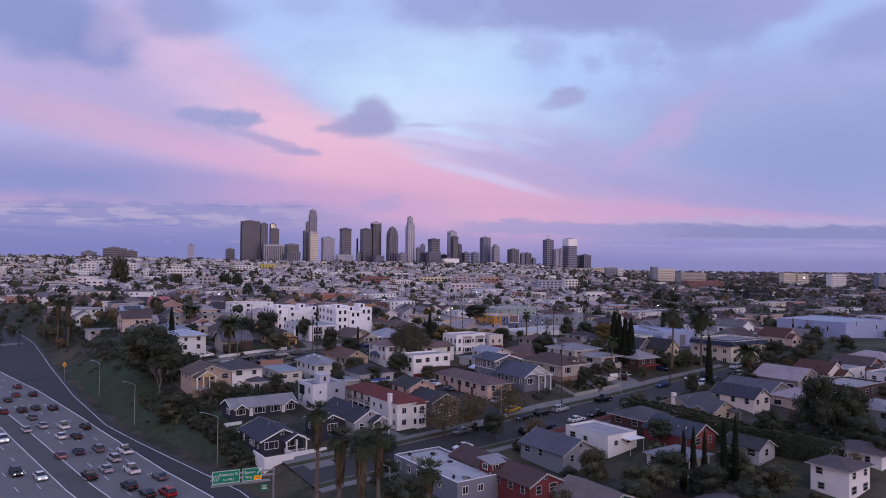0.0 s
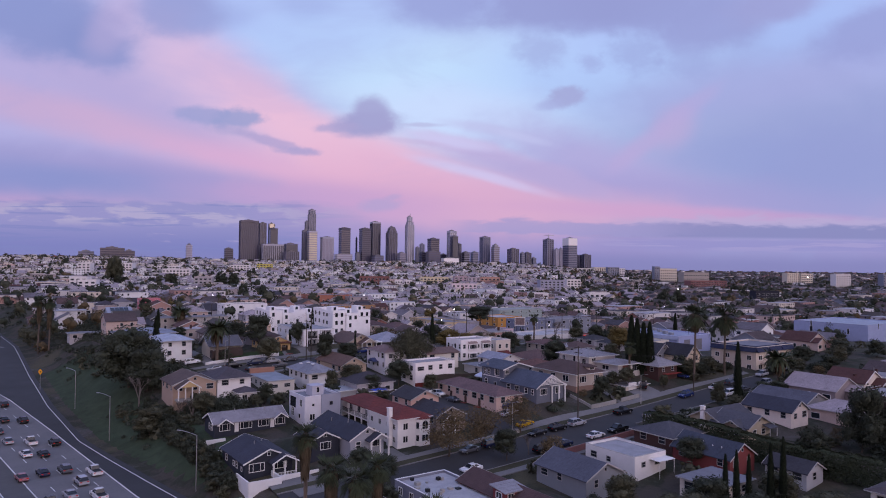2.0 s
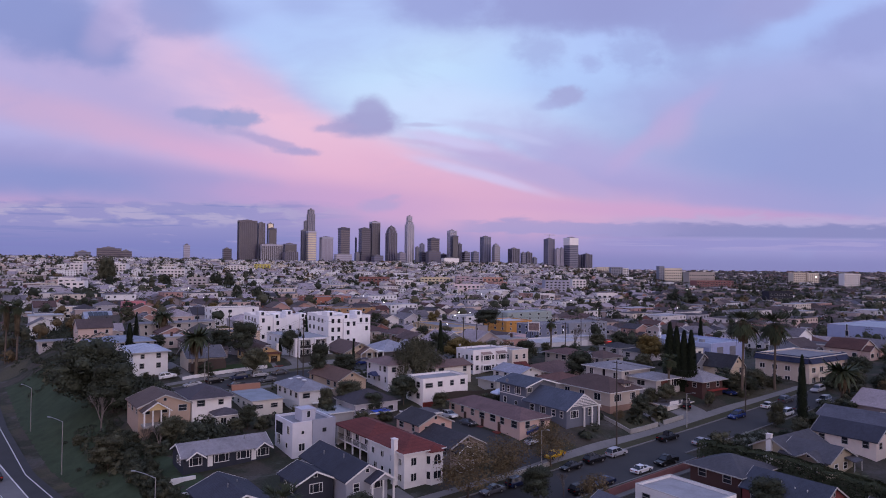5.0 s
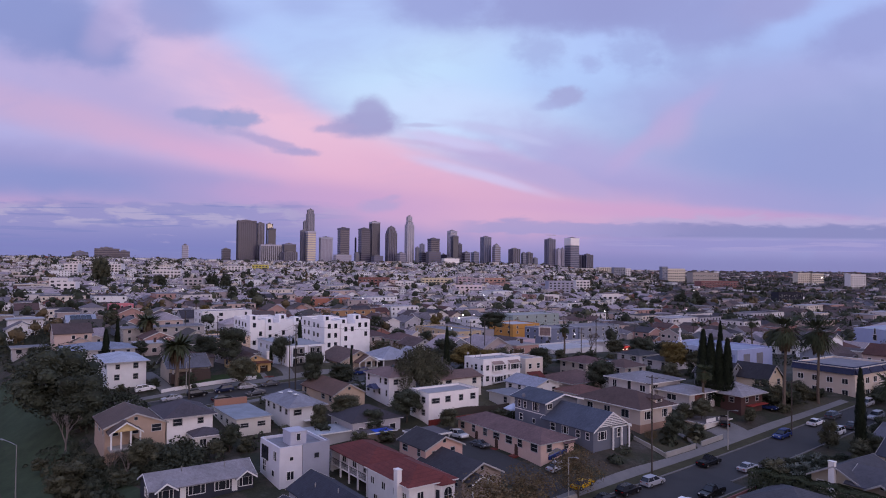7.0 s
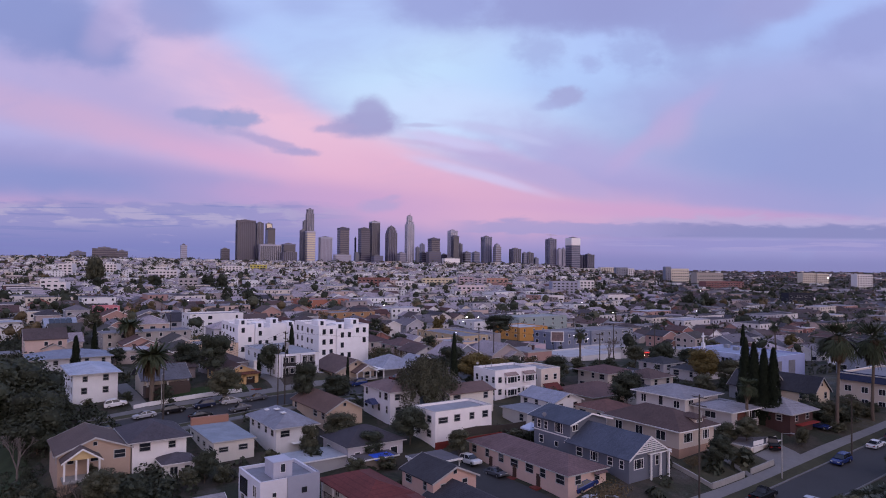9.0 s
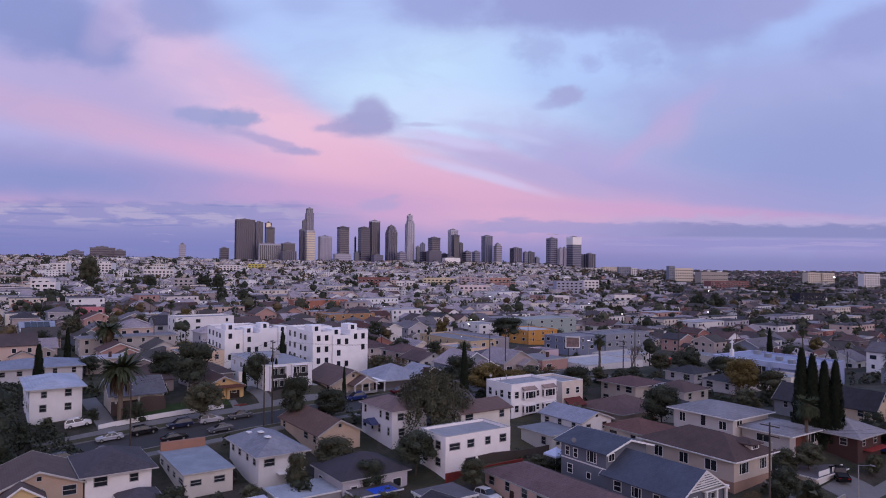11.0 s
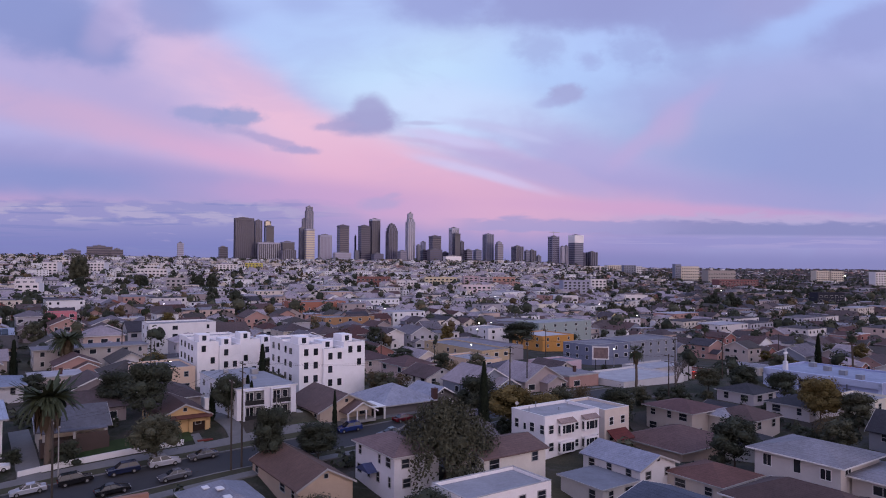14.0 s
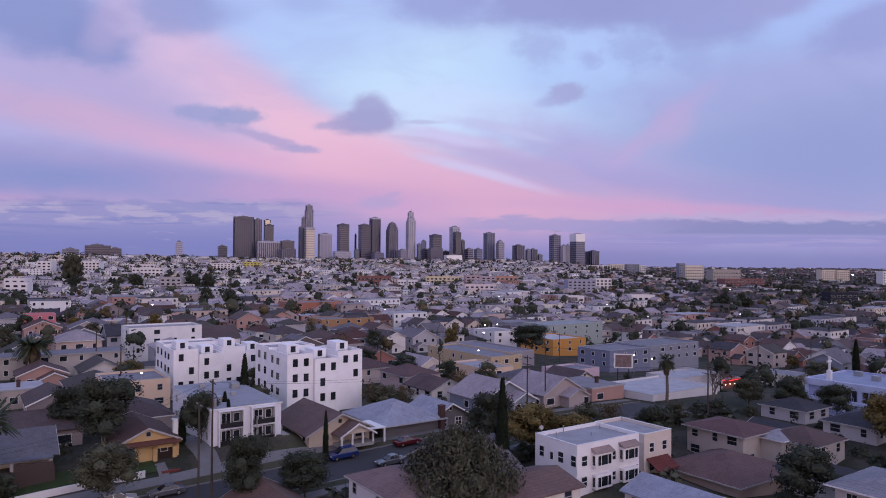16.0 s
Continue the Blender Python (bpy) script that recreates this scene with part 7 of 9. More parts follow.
tree(3, 266, 9, 5, "dark", seed=0)
tree(31, 266, 8, 4.2, "dark", seed=2)
tree(43, 242, 8.2, 5.0, "dark", seed=1)
tree(70, 296, 7.5, 4.2, "dark", seed=1)
tree(77, 291, 7, 4.4, "dark", seed=2)
tree(63, 300, 6, 3.6, "mid", seed=3)
tree(71, 266, 9, 4.8, "gold", seed=3)
tree(76, 262, 7, 4.0, "mid", seed=2)
tree(58.5, 216, 5, 3.0, "mid", seed=1)
tree(48.5, 205.0, 6, 2.8, "dark", seed=1)
tree(32.6, 408, 13, 9, "dark", "dark umbrella-shaped tree above the shops", 2, bare=0.45)
tree(54.5, 158, 5.4, 3.4, "dark", seed=3)
tree(34, 136, 7.5, 3.4, "mid", seed=2)
tree(41, 131, 6, 3.6, "mid", seed=3)
for k, (x, y, tall, r) in enumerate(((93, 163, 13, 5.5), (100, 162, 11, 5), (107, 170, 8, 4.8), (114, 162, 8, 4.8), (97, 152, 6, 4), (106, 152, 5, 4), (95, 142, 5, 3.6))):
    tree(x, y, tall, r, "dark", "dense dark green tree in a thicket of gardens", k, bare=0.12)
for k, (x, y, tall, r) in enumerate(((48, 135, 7.4, 4.6), (44, 130, 6.5, 4.2), (54, 130, 6.5, 4.2), (63, 140, 6, 4), (38, 124, 6, 4), (66, 128, 7, 4.5), (58, 122, 6, 4.5))):
    tree(x, y, tall, r, "mid" if k % 2 else "dark", seed=k)
for k, (x, y, tall) in enumerate(((50.7, 134, 11.5), (52.8, 134.5, 12), (55.4, 135.5, 11), (59.4, 136, 12.5), (62.2, 137.2, 13))):
    cypress(x, y, tall, 0.85, k)
for k, (x, y, tall) in enumerate(((63.2, 226.6, 17.0), (64.6, 225.6, 16.2), (66.3, 224.8, 15.4), (67.9, 224.0, 15.6))):
    cypress(x, y, tall, 1.45, k, label="tall dense dark cypress in a tight row")
cypress(82.2, 197.3, 16.5, 1.0, 1)
cypress(-41.4, 282.0, 12.5, 1.2, 2)
cypress(3.4, 250.5, 14.5, 1.05, 0)
cypress(-23.0, 259.0, 8.0, 0.9, 1)
cypress(-92, 262, 12, 1.6, 2)
for k, (x, y, tall) in enumerate(((-46, 262, 6), (-42.5, 264, 7), (-40.5, 266, 7), (-38.8, 262, 6.5))):
    cypress(x, y, tall, 1.5, k, label="small dark cypress beside the flats")
palm(-16.6, 118.9, 21.9, 2.0, True, 1, 1.5)
palm(-12.0, 111.0, 19.6, 2.1, True, 2, 1.7)
palm(-7.8, 103.0, 20.9, 2.1, True, 3, 1.7)
palm(-5.6, 106.5, 20.6, 1.9, True, 4, 1.6)
palm(1.7, 104.1, 14.6, 2.0, True, 5, 0.8)
palm(81.7, 224.5, 19.8, 4.3, True, 2, 0.6, label="tall fan palm with a round crown")
palm(94.2, 232.1, 18.0, 4.5, True, 1, 0.6, label="tall fan palm with a round crown")
palm(102.2, 215.0, 9.6, 5.4, False, 2, thick=0.42)
palm(-65.0, 241.5, 10.6, 5.6, False, 1, thick=0.45)
palm(46.1, 303.0, 9.2, 1.9, True, 3, 0.8, label="fan palm above the warehouse roofs")
palm(61.0, 221.0, 9.6, 1.9, True, 4, 0.7, label="fan palm with a ragged crown")
palm(-164, 321, 23, 2.8, True, 2, 1.6)
palm(-158, 318, 21, 2.8, True, 3, 1.8)
palm(-107, 330, 9, 5.5, False, 2, thick=0.4)
bare_tree(53.5, 296, 12, 1, wide=1.1)
bare_tree(23, 168, 6, 0)
for k, (p, q, tall, r) in enumerate(((217, 128, 3.5, 3.0), (219, 135, 4, 3.2), (226, 125, 5, 3.6), (228, 133, 4.5, 3.4), (238, 128, 5, 4.0), (240, 137, 6, 4.0), (252, 132, 6, 4.2), (264, 136, 6, 4.4), (276, 130, 6, 4.4), (202, 122, 4, 3.0), (209, 120, 4.5, 3.4), (196, 120, 4, 3.0))):
    x, y = town(p, q)
    tree(x, y, tall, r, "dark" if k % 3 else "mid", "dense dark tree in the thicket at the street's end", k, bare=0.1, fine=k < 6)
hedge(53.0, 181.5, 85.5, 140.0, 5.0, 2.8)
GREEN = random.Random(12)
# scrub on the freeway bank and shrubs in the yards
for k in range(70):
    s = GREEN.random()
    i = 3 + s * 5
    n = int(i)
    ex, ey = EDGE[n][0] + (EDGE[n + 1][0] - EDGE[n][0]) * (i - n), EDGE[n][1] + (EDGE[n + 1][1] - EDGE[n][1]) * (i - n)
    d = GREEN.uniform(14, 27)
    p, q = grid(ex + d * 0.80, ey + d * 0.55)
    if p > 55 and q < 190:
        continue
    bush(ex + d * 0.80, ey + d * 0.55, GREEN.uniform(1.2, 4.0), GREEN.uniform(1.2, 2.8), "dark" if k % 3 else "mid", "dark green scrub on the freeway bank", k)


BELT = random.Random(14)
for k in range(44):
    p, q = 52.5 + BELT.uniform(-1.8, 1.2), 147 + k * 1.45
    x, y = town(p, q)
    bush(x, y, BELT.uniform(2.0, 3.8), BELT.uniform(1.5, 2.4), "dark" if k % 4 else "mid", "dark green shrub in the belt above the bank", k)


def bank_scrub():
    """Dense low scrub over the upper freeway bank."""
    rng, m = random.Random(91), Mesh()
    for k in range(900):
        i = 3.0 + rng.random() * 6.0
        n = int(i)
        ex, ey = EDGE[n][0] + (EDGE[n + 1][0] - EDGE[n][0]) * (i - n), EDGE[n][1] + (EDGE[n + 1][1] - EDGE[n][1]) * (i - n)
        d = 6 + 26 * rng.random() ** 0.6
        x, y = ex + d * 0.78, ey + d * 0.62
        p, q = grid(x, y)
        away = road_side(x, y)[0]
        if away < 6 or (48 < p < 92 and 138 < q < 187) or any(a < p < b and c < q < e for a, b, c, e in HOUSES):
            continue
        f = min(1.0, away / 22)
        r, tall = rng.uniform(0.5, 1.0 + 1.6 * f), rng.uniform(0.3, 0.6 + 2.4 * f)
        z = height(x, y)
        for j in range(70):
            v = Vector((rng.gauss(0, 1), rng.gauss(0, 1), abs(rng.gauss(0, 1)))).normalized()
            leaf_quad(m, Vector((x + v.x * r, y + v.y * r, z + tall * v.z)), v, 0.1 * r + 0.12, rng)
    tagged(part("bank_scrub", m, LEAF_DARK), "dense dark scrub over the freeway bank", "shrubs", kind="stuff")


bank_scrub()

# ---- vehicles ----
CAR_PARTS = {}


def paintwork(r, g, b):
    return surface("car_paint_%d_%d_%d" % (r, g, b), srgb(r, g, b), 0.25, 0.2, vary=0.06, spec=0.6)


RED_LAMP = glowing("tail_lamp", (1.0, 0.05, 0.05, 1), 0.35)
WHITE_LAMP = glowing("head_lamp", (1.0, 0.95, 0.85, 1), 3.0)
RED_GLASS = surface("tail_glass", (0.25, 0.01, 0.01), 0.2)
CLEAR_GLASS = surface("lamp_glass", (0.5, 0.5, 0.5), 0.15)


def car_meshes(kind):
    """Body, glass and wheel meshes of a kind; x forwards, wheels on z = 0."""
    if kind in CAR_PARTS:
        return CAR_PARTS[kind]
    long, wide, deck, top = {"sedan": (4.7, 1.8, 0.95, 1.45), "suv": (4.7, 1.9, 1.08, 1.75), "pickup": (5.5, 1.95, 1.1, 1.85), "hatch": (4.2, 1.75, 0.98, 1.5), "van": (5.2, 2.0, 1.2, 2.1)}[kind]
    h, w = long / 2, wide / 2
    body = Mesh()
    side = [(-h, 0.45), (-h + 0.05, deck - 0.08), (-h + 0.15, deck), (h - 1.15, deck), (h - 0.12, deck - 0.22), (h, 0.55), (h - 0.08, 0.3), (-h + 0.08, 0.3)]
    inset = [(x * 0.98, z) for x, z in side]
    n = len(side)
    body.add([(x, -w + 0.06, z) for x, z in inset] + [(x, -w, min(z, deck - 0.1)) for x, z in side] + [(x, w, min(z, deck - 0.1)) for x, z in side] + [(x, w - 0.06, z) for x, z in inset],
             [tuple(range(n))[::-1], tuple(range(3 * n, 4 * n))] + [(r * n + i, r * n + (i + 1) % n, (r + 1) * n + (i + 1) % n, (r + 1) * n + i) for r in range(3) for i in range(n)])
    if kind == "sedan":
        a, b, c, d = -h + 0.75, -h + 1.45, h - 2.15, h - 1.35
    elif kind == "pickup":
        a, b, c, d = -h + 2.1, -h + 2.35, h - 2.2, h - 1.45
    else:
        a, b, c, d = -h + 0.12, -h + 0.55, h - 2.1, h - 1.3
    t = w - 0.28
    cab = Mesh().add([(a, -w + 0.08, deck), (d, -w + 0.08, deck), (d, w - 0.08, deck), (a, w - 0.08, deck), (b, -t, top - 0.06), (c, -t, top - 0.06), (c, t, top - 0.06), (b, t, top - 0.06)],
                     [(0, 1, 5, 4), (1, 2, 6, 5), (2, 3, 7, 6), (3, 0, 4, 7), (4, 5, 6, 7)])
    roof = Mesh().box(b - 0.03, -t - 0.03, top - 0.06, c + 0.03, t + 0.03, top)
    for x0, x1, s in ((a, b, 0), (d, c, 0), ((a + d) / 2, (b + c) / 2, 0)):
        for sgn in (-1, 1):
            roof.add([(x0 - 0.05, sgn * (w - 0.075), deck), (x0 + 0.05, sgn * (w - 0.075), deck), (x1 + 0.05, sgn * (t + 0.006), top - 0.05), (x1 - 0.05, sgn * (t + 0.006), top - 0.05)], [(0, 1, 2, 3)])
    wheel = Mesh().tube((0, -0.11, 0), (0, 0.11, 0), 0.33, 0.33, 14)
    rim = Mesh().tube((0, -0.125, 0), (0, 0.125, 0), 0.19, 0.19, 10)
    bed = None
    if kind == "pickup":
        bed = Mesh().box(-h + 0.15, -w + 0.2, deck + 0.005, -h + 2.0, w - 0.2, deck + 0.02)
    lamp = Mesh().box(-0.03, -0.2, -0.07, 0.03, 0.2, 0.07)
    CAR_PARTS[kind] = {"long": h, "wide": w, "deck": deck, "body": body, "cab": cab.data("cabin_glass", GLASS), "roof": roof, "wheel": wheel.data("wheel", TYRE), "rim": rim.data("rim", GALVANISED), "lamp": lamp, "bed": bed}
    return CAR_PARTS[kind]


MADE = {}


def car(kind, colour, label, at, lit=False, group="", braking=True):
    key = (kind, colour, lit, label)
    if key in MADE:
        return copy_thing(MADE[key], at)
    c = car_meshes(kind)
    ob = new({"sedan": "sedan_car", "suv": "suv_car", "pickup": "pickup_truck", "hatch": "hatchback_car", "van": "van"}[kind])
    ob.matrix_basis = at
    tagged(ob, label, "car" if kind not in ("pickup", "van") else kind, group)
    coat = paintwork(*colour)
    part("body", c["body"], coat, ob)
    part("cabin_glass", c["cab"], None, ob)
    part("roof", c["roof"], coat, ob)
    if c["bed"]:
        part("load_bed", c["bed"], DARK_METAL, ob)
    for x in (-c["long"] * 0.6, c["long"] * 0.62):
        for y in (-c["wide"] + 0.1, c["wide"] - 0.1):
            wheel = part("wheel", c["wheel"], None, ob, at=pose(x, y, 0.33))
            part("rim", c["rim"], None, wheel)
    for y in (-c["wide"] + 0.3, c["wide"] - 0.3):
        part("tail_light", c["lamp"], RED_LAMP if lit else RED_GLASS, ob, at=pose(-c["long"] + 0.02, y, c["deck"] - 0.22))
        part("headlight", c["lamp"], WHITE_LAMP if lit else CLEAR_GLASS, ob, at=pose(c["long"] - 0.04, y, c["deck"] - 0.32))
    MADE[key] = ob
    return ob


def on_freeway(x, y, back=False):
    """Pose on the carriageway, along the road."""
    best, way = 1e9, (0, 1)
    for (ax, ay), (bx, by) in zip(MAIN, MAIN[1:]):
        d = math.hypot((ax + bx) / 2 - x, (ay + by) / 2 - y)
        if d < best:
            best, way = d, (bx - ax, by - ay)
    turn = math.degrees(math.atan2(way[1], way[0])) + (180 if back else 0)
    return pose(x, y, road_height(x, y) + 0.01, 0, 0, turn)


TINTS = {"silver": (170, 172, 180), "white": (226, 226, 230), "black": (26, 26, 30), "grey": (92, 94, 102), "red": (140, 26, 30), "blue": (40, 56, 110), "tan": (150, 138, 118), "maroon": (90, 24, 34), "yellow": (200, 160, 40), "navy": (30, 38, 66), "rose": (150, 104, 112)}


def drive(kind, tint, x, y, back=False):
    names = {"sedan": "saloon car", "suv": "sport utility car", "pickup": "pickup truck", "hatch": "hatchback", "van": "van"}
    car(kind, TINTS[tint], "%s %s with lights on, driving on the freeway" % (tint, names[kind]), on_freeway(x, y, back), True, "freeway traffic")


for kind, tint, x, y, back in (
        ("sedan", "maroon", -134.9, 239.6, False), ("sedan", "maroon", -128.1, 227.1, False), ("sedan", "black", -126.5, 220.0, False), ("suv", "black", -123.4, 228.2, False),
        ("sedan", "maroon", -119.0, 205.4, False), ("suv", "black", -115.0, 207.4, False), ("sedan", "black", -113.0, 210.9, False), ("suv", "black", -107.8, 210.6, False),
        ("sedan", "grey", -107.6, 199.4, False), ("sedan", "silver", -100.3, 191.1, False), ("pickup", "white", -94.7, 190.9, False), ("suv", "black", -88.9, 190.7, False),
        ("sedan", "silver", -102.1, 186.7, False), ("sedan", "white", -90.3, 181.0, False), ("sedan", "black", -86.5, 181.3, False), ("suv", "white", -102.3, 177.1, True),
        ("suv", "grey", -75.9, 170.0, False), ("pickup", "white", -69.2, 168.9, False), ("sedan", "navy", -79.3, 167.7, False), ("sedan", "rose", -81.8, 164.4, False),
        ("suv", "silver", -68.8, 162.4, False), ("sedan", "silver", -67.1, 154.6, False), ("pickup", "white", -61.5, 154.3, False), ("pickup", "black", -68.3, 149.8, False),
        ("suv", "black", -84.3, 151.5, True), ("sedan", "white", -78.0, 149.1, True), ("sedan", "grey", -53.9, 149.9, False), ("suv", "black", -57.5, 143.6, False),
        ("suv", "red", -48.6, 139.9, False), ("sedan", "black", -52.3, 139.5, False)):
    drive(kind, tint, x, y, back)


def parked(kind, tint, p, q, back=False, lift=0.08, off=0.0):
    x, y = town(p, q)
    names = {"sedan": "saloon car", "suv": "sport utility car", "pickup": "pickup truck", "hatch": "hatchback", "van": "van"}
    e = 2.0
    xa, ya = town(p - e, q)
    xb, yb = town(p + e, q)
    za, zb = height(xa, ya), height(xb, yb)
    tilt = -math.degrees(math.atan2(zb - za, 2 * e))
    at = pose(x, y, (za + zb) / 2 + lift, 0, 0, TURN + off) @ pose(0, 0, 0, 0, tilt, 0)
    if back:
        at = at @ pose(0, 0, 0, 0, 0, 180)
    car(kind, TINTS[tint], "%s %s parked at the kerb" % (tint, names[kind]) if not off else "%s %s parked in a driveway" % (tint, names[kind]), at, False, "parked cars")


for k, (p, kind, tint) in enumerate(((120.5, "sedan", "black"), (127, "suv", "black"), (133.5, "suv", "silver"), (101, "sedan", "grey"), (107, "suv", "navy"), (150, "pickup", "black"), (176, "suv", "blue"), (190, "sedan", "white"), (198, "suv", "grey"), (214, "suv", "silver"), (226, "sedan", "white"))):
    parked(kind, tint, p, 136.2, k % 3 == 0)
for k, (p, kind, tint) in enumerate(((95, "sedan", "white"), (114.5, "suv", "black"), (120.5, "sedan", "navy"), (131, "sedan", "white"), (138.5, "pickup", "black"), (154, "sedan", "silver"), (187.5, "suv", "white"), (195, "sedan", "grey"), (206, "suv", "silver"))):
    parked(kind, tint, p, 127.8 if p < 146 else 130.6, k % 2 == 0)
for k, (p, kind, tint) in enumerate(((74, "sedan", "silver"), (80, "suv", "black"), (86.5, "suv", "navy"), (92.5, "suv", "silver"), (98.5, "sedan", "grey"), (119.5, "sedan", "navy"), (125, "suv", "blue"), (137, "sedan", "maroon"), (150, "suv", "grey"), (163, "sedan", "grey"))):
    parked(kind, tint, p, 230.3, k % 2 == 0)
for k, (p, kind, tint) in enumerate(((66, "suv", "grey"), (71.5, "sedan", "black"), (84, "sedan", "black"), (92.5, "sedan", "grey"), (116, "pickup", "black"), (130, "sedan", "grey"))):
    parked(kind, tint, p, 223.9, k % 2 == 1)
parked("suv", "white", 117.4, 172.6, off=-90)
parked("sedan", "grey", 118.0, 166.2, off=-90)
parked("sedan", "silver", 122.0, 148, off=-3)
parked("suv", "blue", 124.5, 151.5, off=-3)
parked("suv", "white", 70, 240, off=-3)
parked("sedan", "yellow", 121.5, 141.6, off=4)
parked("pickup", "black", 170, 146, off=40)
parked("sedan", "blue", 188, 146.5, off=-80)

# ---- lamps, poles, signs ----
def freeway_lamp(x, y, turn):
    z = height(x, y)
    ob = new("street_lamp")
    ob.matrix_basis = pose(x, y, z, 0, 0, turn)
    tagged(ob, "tall galvanised freeway lamp with a curved arm", "street lamp", "freeway lamps")
    part("pole", Mesh().tube((0, 0, -0.5), (0, 0, 11.2), 0.13, 0.08, 9), GALVANISED, ob)
    arm, p = Mesh(), Vector((0, 0, 11.1))
    for k in range(6):
        q = Vector((0.75 * (k + 1), 0, 11.1 + 0.55 * math.sin((k + 1) / 6 * math.pi * 0.5)))
        arm.tube(p, q, 0.06, 0.055, 7)
        p = q
    part("arm", arm, GALVANISED, ob)
    part("lamp_head", Mesh().box(4.3, -0.16, 11.52, 5.1, 0.16, 11.7), GALVANISED, ob)


freeway_lamp(-77.2, 193.8, 150)
freeway_lamp(-101.5, 226, 145)
freeway_lamp(-44.2, 157.5, 155)


def street_lamp(x, y, turn, tall=8.0):
    ob = new("street_lamp")
    ob.matrix_basis = pose(x, y, height(x, y), 0, 0, turn)
    tagged(ob, "concrete street lamp with a slim metal arm", "street lamp", "street lamps")
    part("pole", Mesh().tube((0, 0, -0.3), (0, 0, tall), 0.12, 0.07, 9), CONCRETE, ob)
    part("arm", Mesh().tube((0, 0, tall - 0.1), (1.8, 0, tall + 0.35), 0.04, 0.035, 6), GALVANISED, ob)
    part("lamp_head", Mesh().box(1.6, -0.13, tall + 0.28, 2.3, 0.13, tall + 0.42), GALVANISED, ob)


street_lamp(*town(115, 138.6), 300)
street_lamp(*town(160, 138.6), 300)
street_lamp(*town(78, 233), 300)
street_lamp(*town(112, 233), 300)
street_lamp(-4.8, 125.0, 150)


def power_pole(x, y, tall, turn=TURN, arms=2):
    ob = new("utility_pole")
    ob.matrix_basis = pose(x, y, height(x, y), 0, 0, turn)
    tagged(ob, "weathered wooden utility pole with crossarms", "utility pole", "utility poles")
    part("pole", Mesh().tube((0, 0, -0.5), (0, 0, tall), 0.17, 0.11, 8), WOOD_POLE, ob)
    for k in range(arms):
        z = tall - 0.5 - k * 1.3
        arm = part("crossarm", Mesh().box(-0.06, -1.3, z, 0.06, 1.3, z + 0.13), WOOD_POLE, ob)
        for s in (-1.2, -0.7, 0.7, 1.2):
            part("insulator", Mesh().tube((0, s, z + 0.13), (0, s, z + 0.3), 0.05, 0.03, 6), CONCRETE, arm)
    if arms > 1:
        part("transformer", Mesh().tube((0.3, 0, tall - 3.6), (0.3, 0, tall - 2.6), 0.25, 0.25, 10), GALVANISED, ob)
    return Vector((x, y, height(x, y) + tall))


tops = [power_pole(-35.5, 242.5, 16.8), power_pole(-36.8, 241.2, 14.2, arms=1)]
tops.append(power_pole(12.3, 285.0, 12.5))
tops.append(power_pole(47.8, 285.0, 11.0))
tops.append(power_pole(38.8, 190.5, 18.5))
tops.append(power_pole(-58.0, 229.5, 12.0, arms=1))
tops.append(power_pole(76, 211, 12.0, arms=1))
for x, y, tall in ((17.8, 296.0, 13.0), (60.0, 314.0, 12.0), (78.0, 326.0, 12.5), (121.0, 377.0, 13.0), (36.0, 372.0, 12.0), (-20.0, 352.0, 12.0), (-72.0, 300.0, 12.5), (-98.0, 345.0, 12.0), (70.0, 420.0, 13.0), (150.0, 330.0, 12.0)):
    tops.append(power_pole(x, y, tall, arms=1))


def wire(a, b, sag=1.2):
    m, last = Mesh(), None
    for k in range(13):
        f = k / 12
        p = a.lerp(b, f) - Vector((0, 0, sag * 4 * f * (1 - f)))
        if last is not None:
            m.tube(last, p, 0.018, 0.018, 4)
        last = p
    tagged(part("overhead_wire", m, DARK_METAL), "thin black overhead power wire between poles", "cable", "overhead wires")


for s in (-1.1, 1.1):
    off = Vector((-SU * s, CU * s, -0.2))
    wire(tops[0] + off, tops[5] + off)
    wire(tops[0] + off, tops[2] + off, 1.8)
    wire(tops[2] + off, tops[3] + off, 1.2)
    wire(tops[4] + off, tops[6] + off, 1.4)
    wire(tops[7] + off, tops[8] + off, 1.2)
    wire(tops[8] + off, tops[9] + off, 0.8)
    wire(tops[9] + off, tops[10] + off, 1.4)


def lettering(words, size, at, parent, material):
    """Built-in font, turned into a thin mesh that lies on a sign."""
    curve = bpy.data.curves.new("lettering", "FONT")
    curve.body, curve.size, curve.extrude = words, size, 0.01
    curve.align_x, curve.align_y = "CENTER", "CENTER"
    made = bpy.data.objects.new("lettering", curve)
    data = bpy.data.meshes.new_from_object(made)
    bpy.data.objects.remove(made)
    data.materials.clear()
    data.materials.append(material)
    return part("lettering", data, None, parent, at=at)


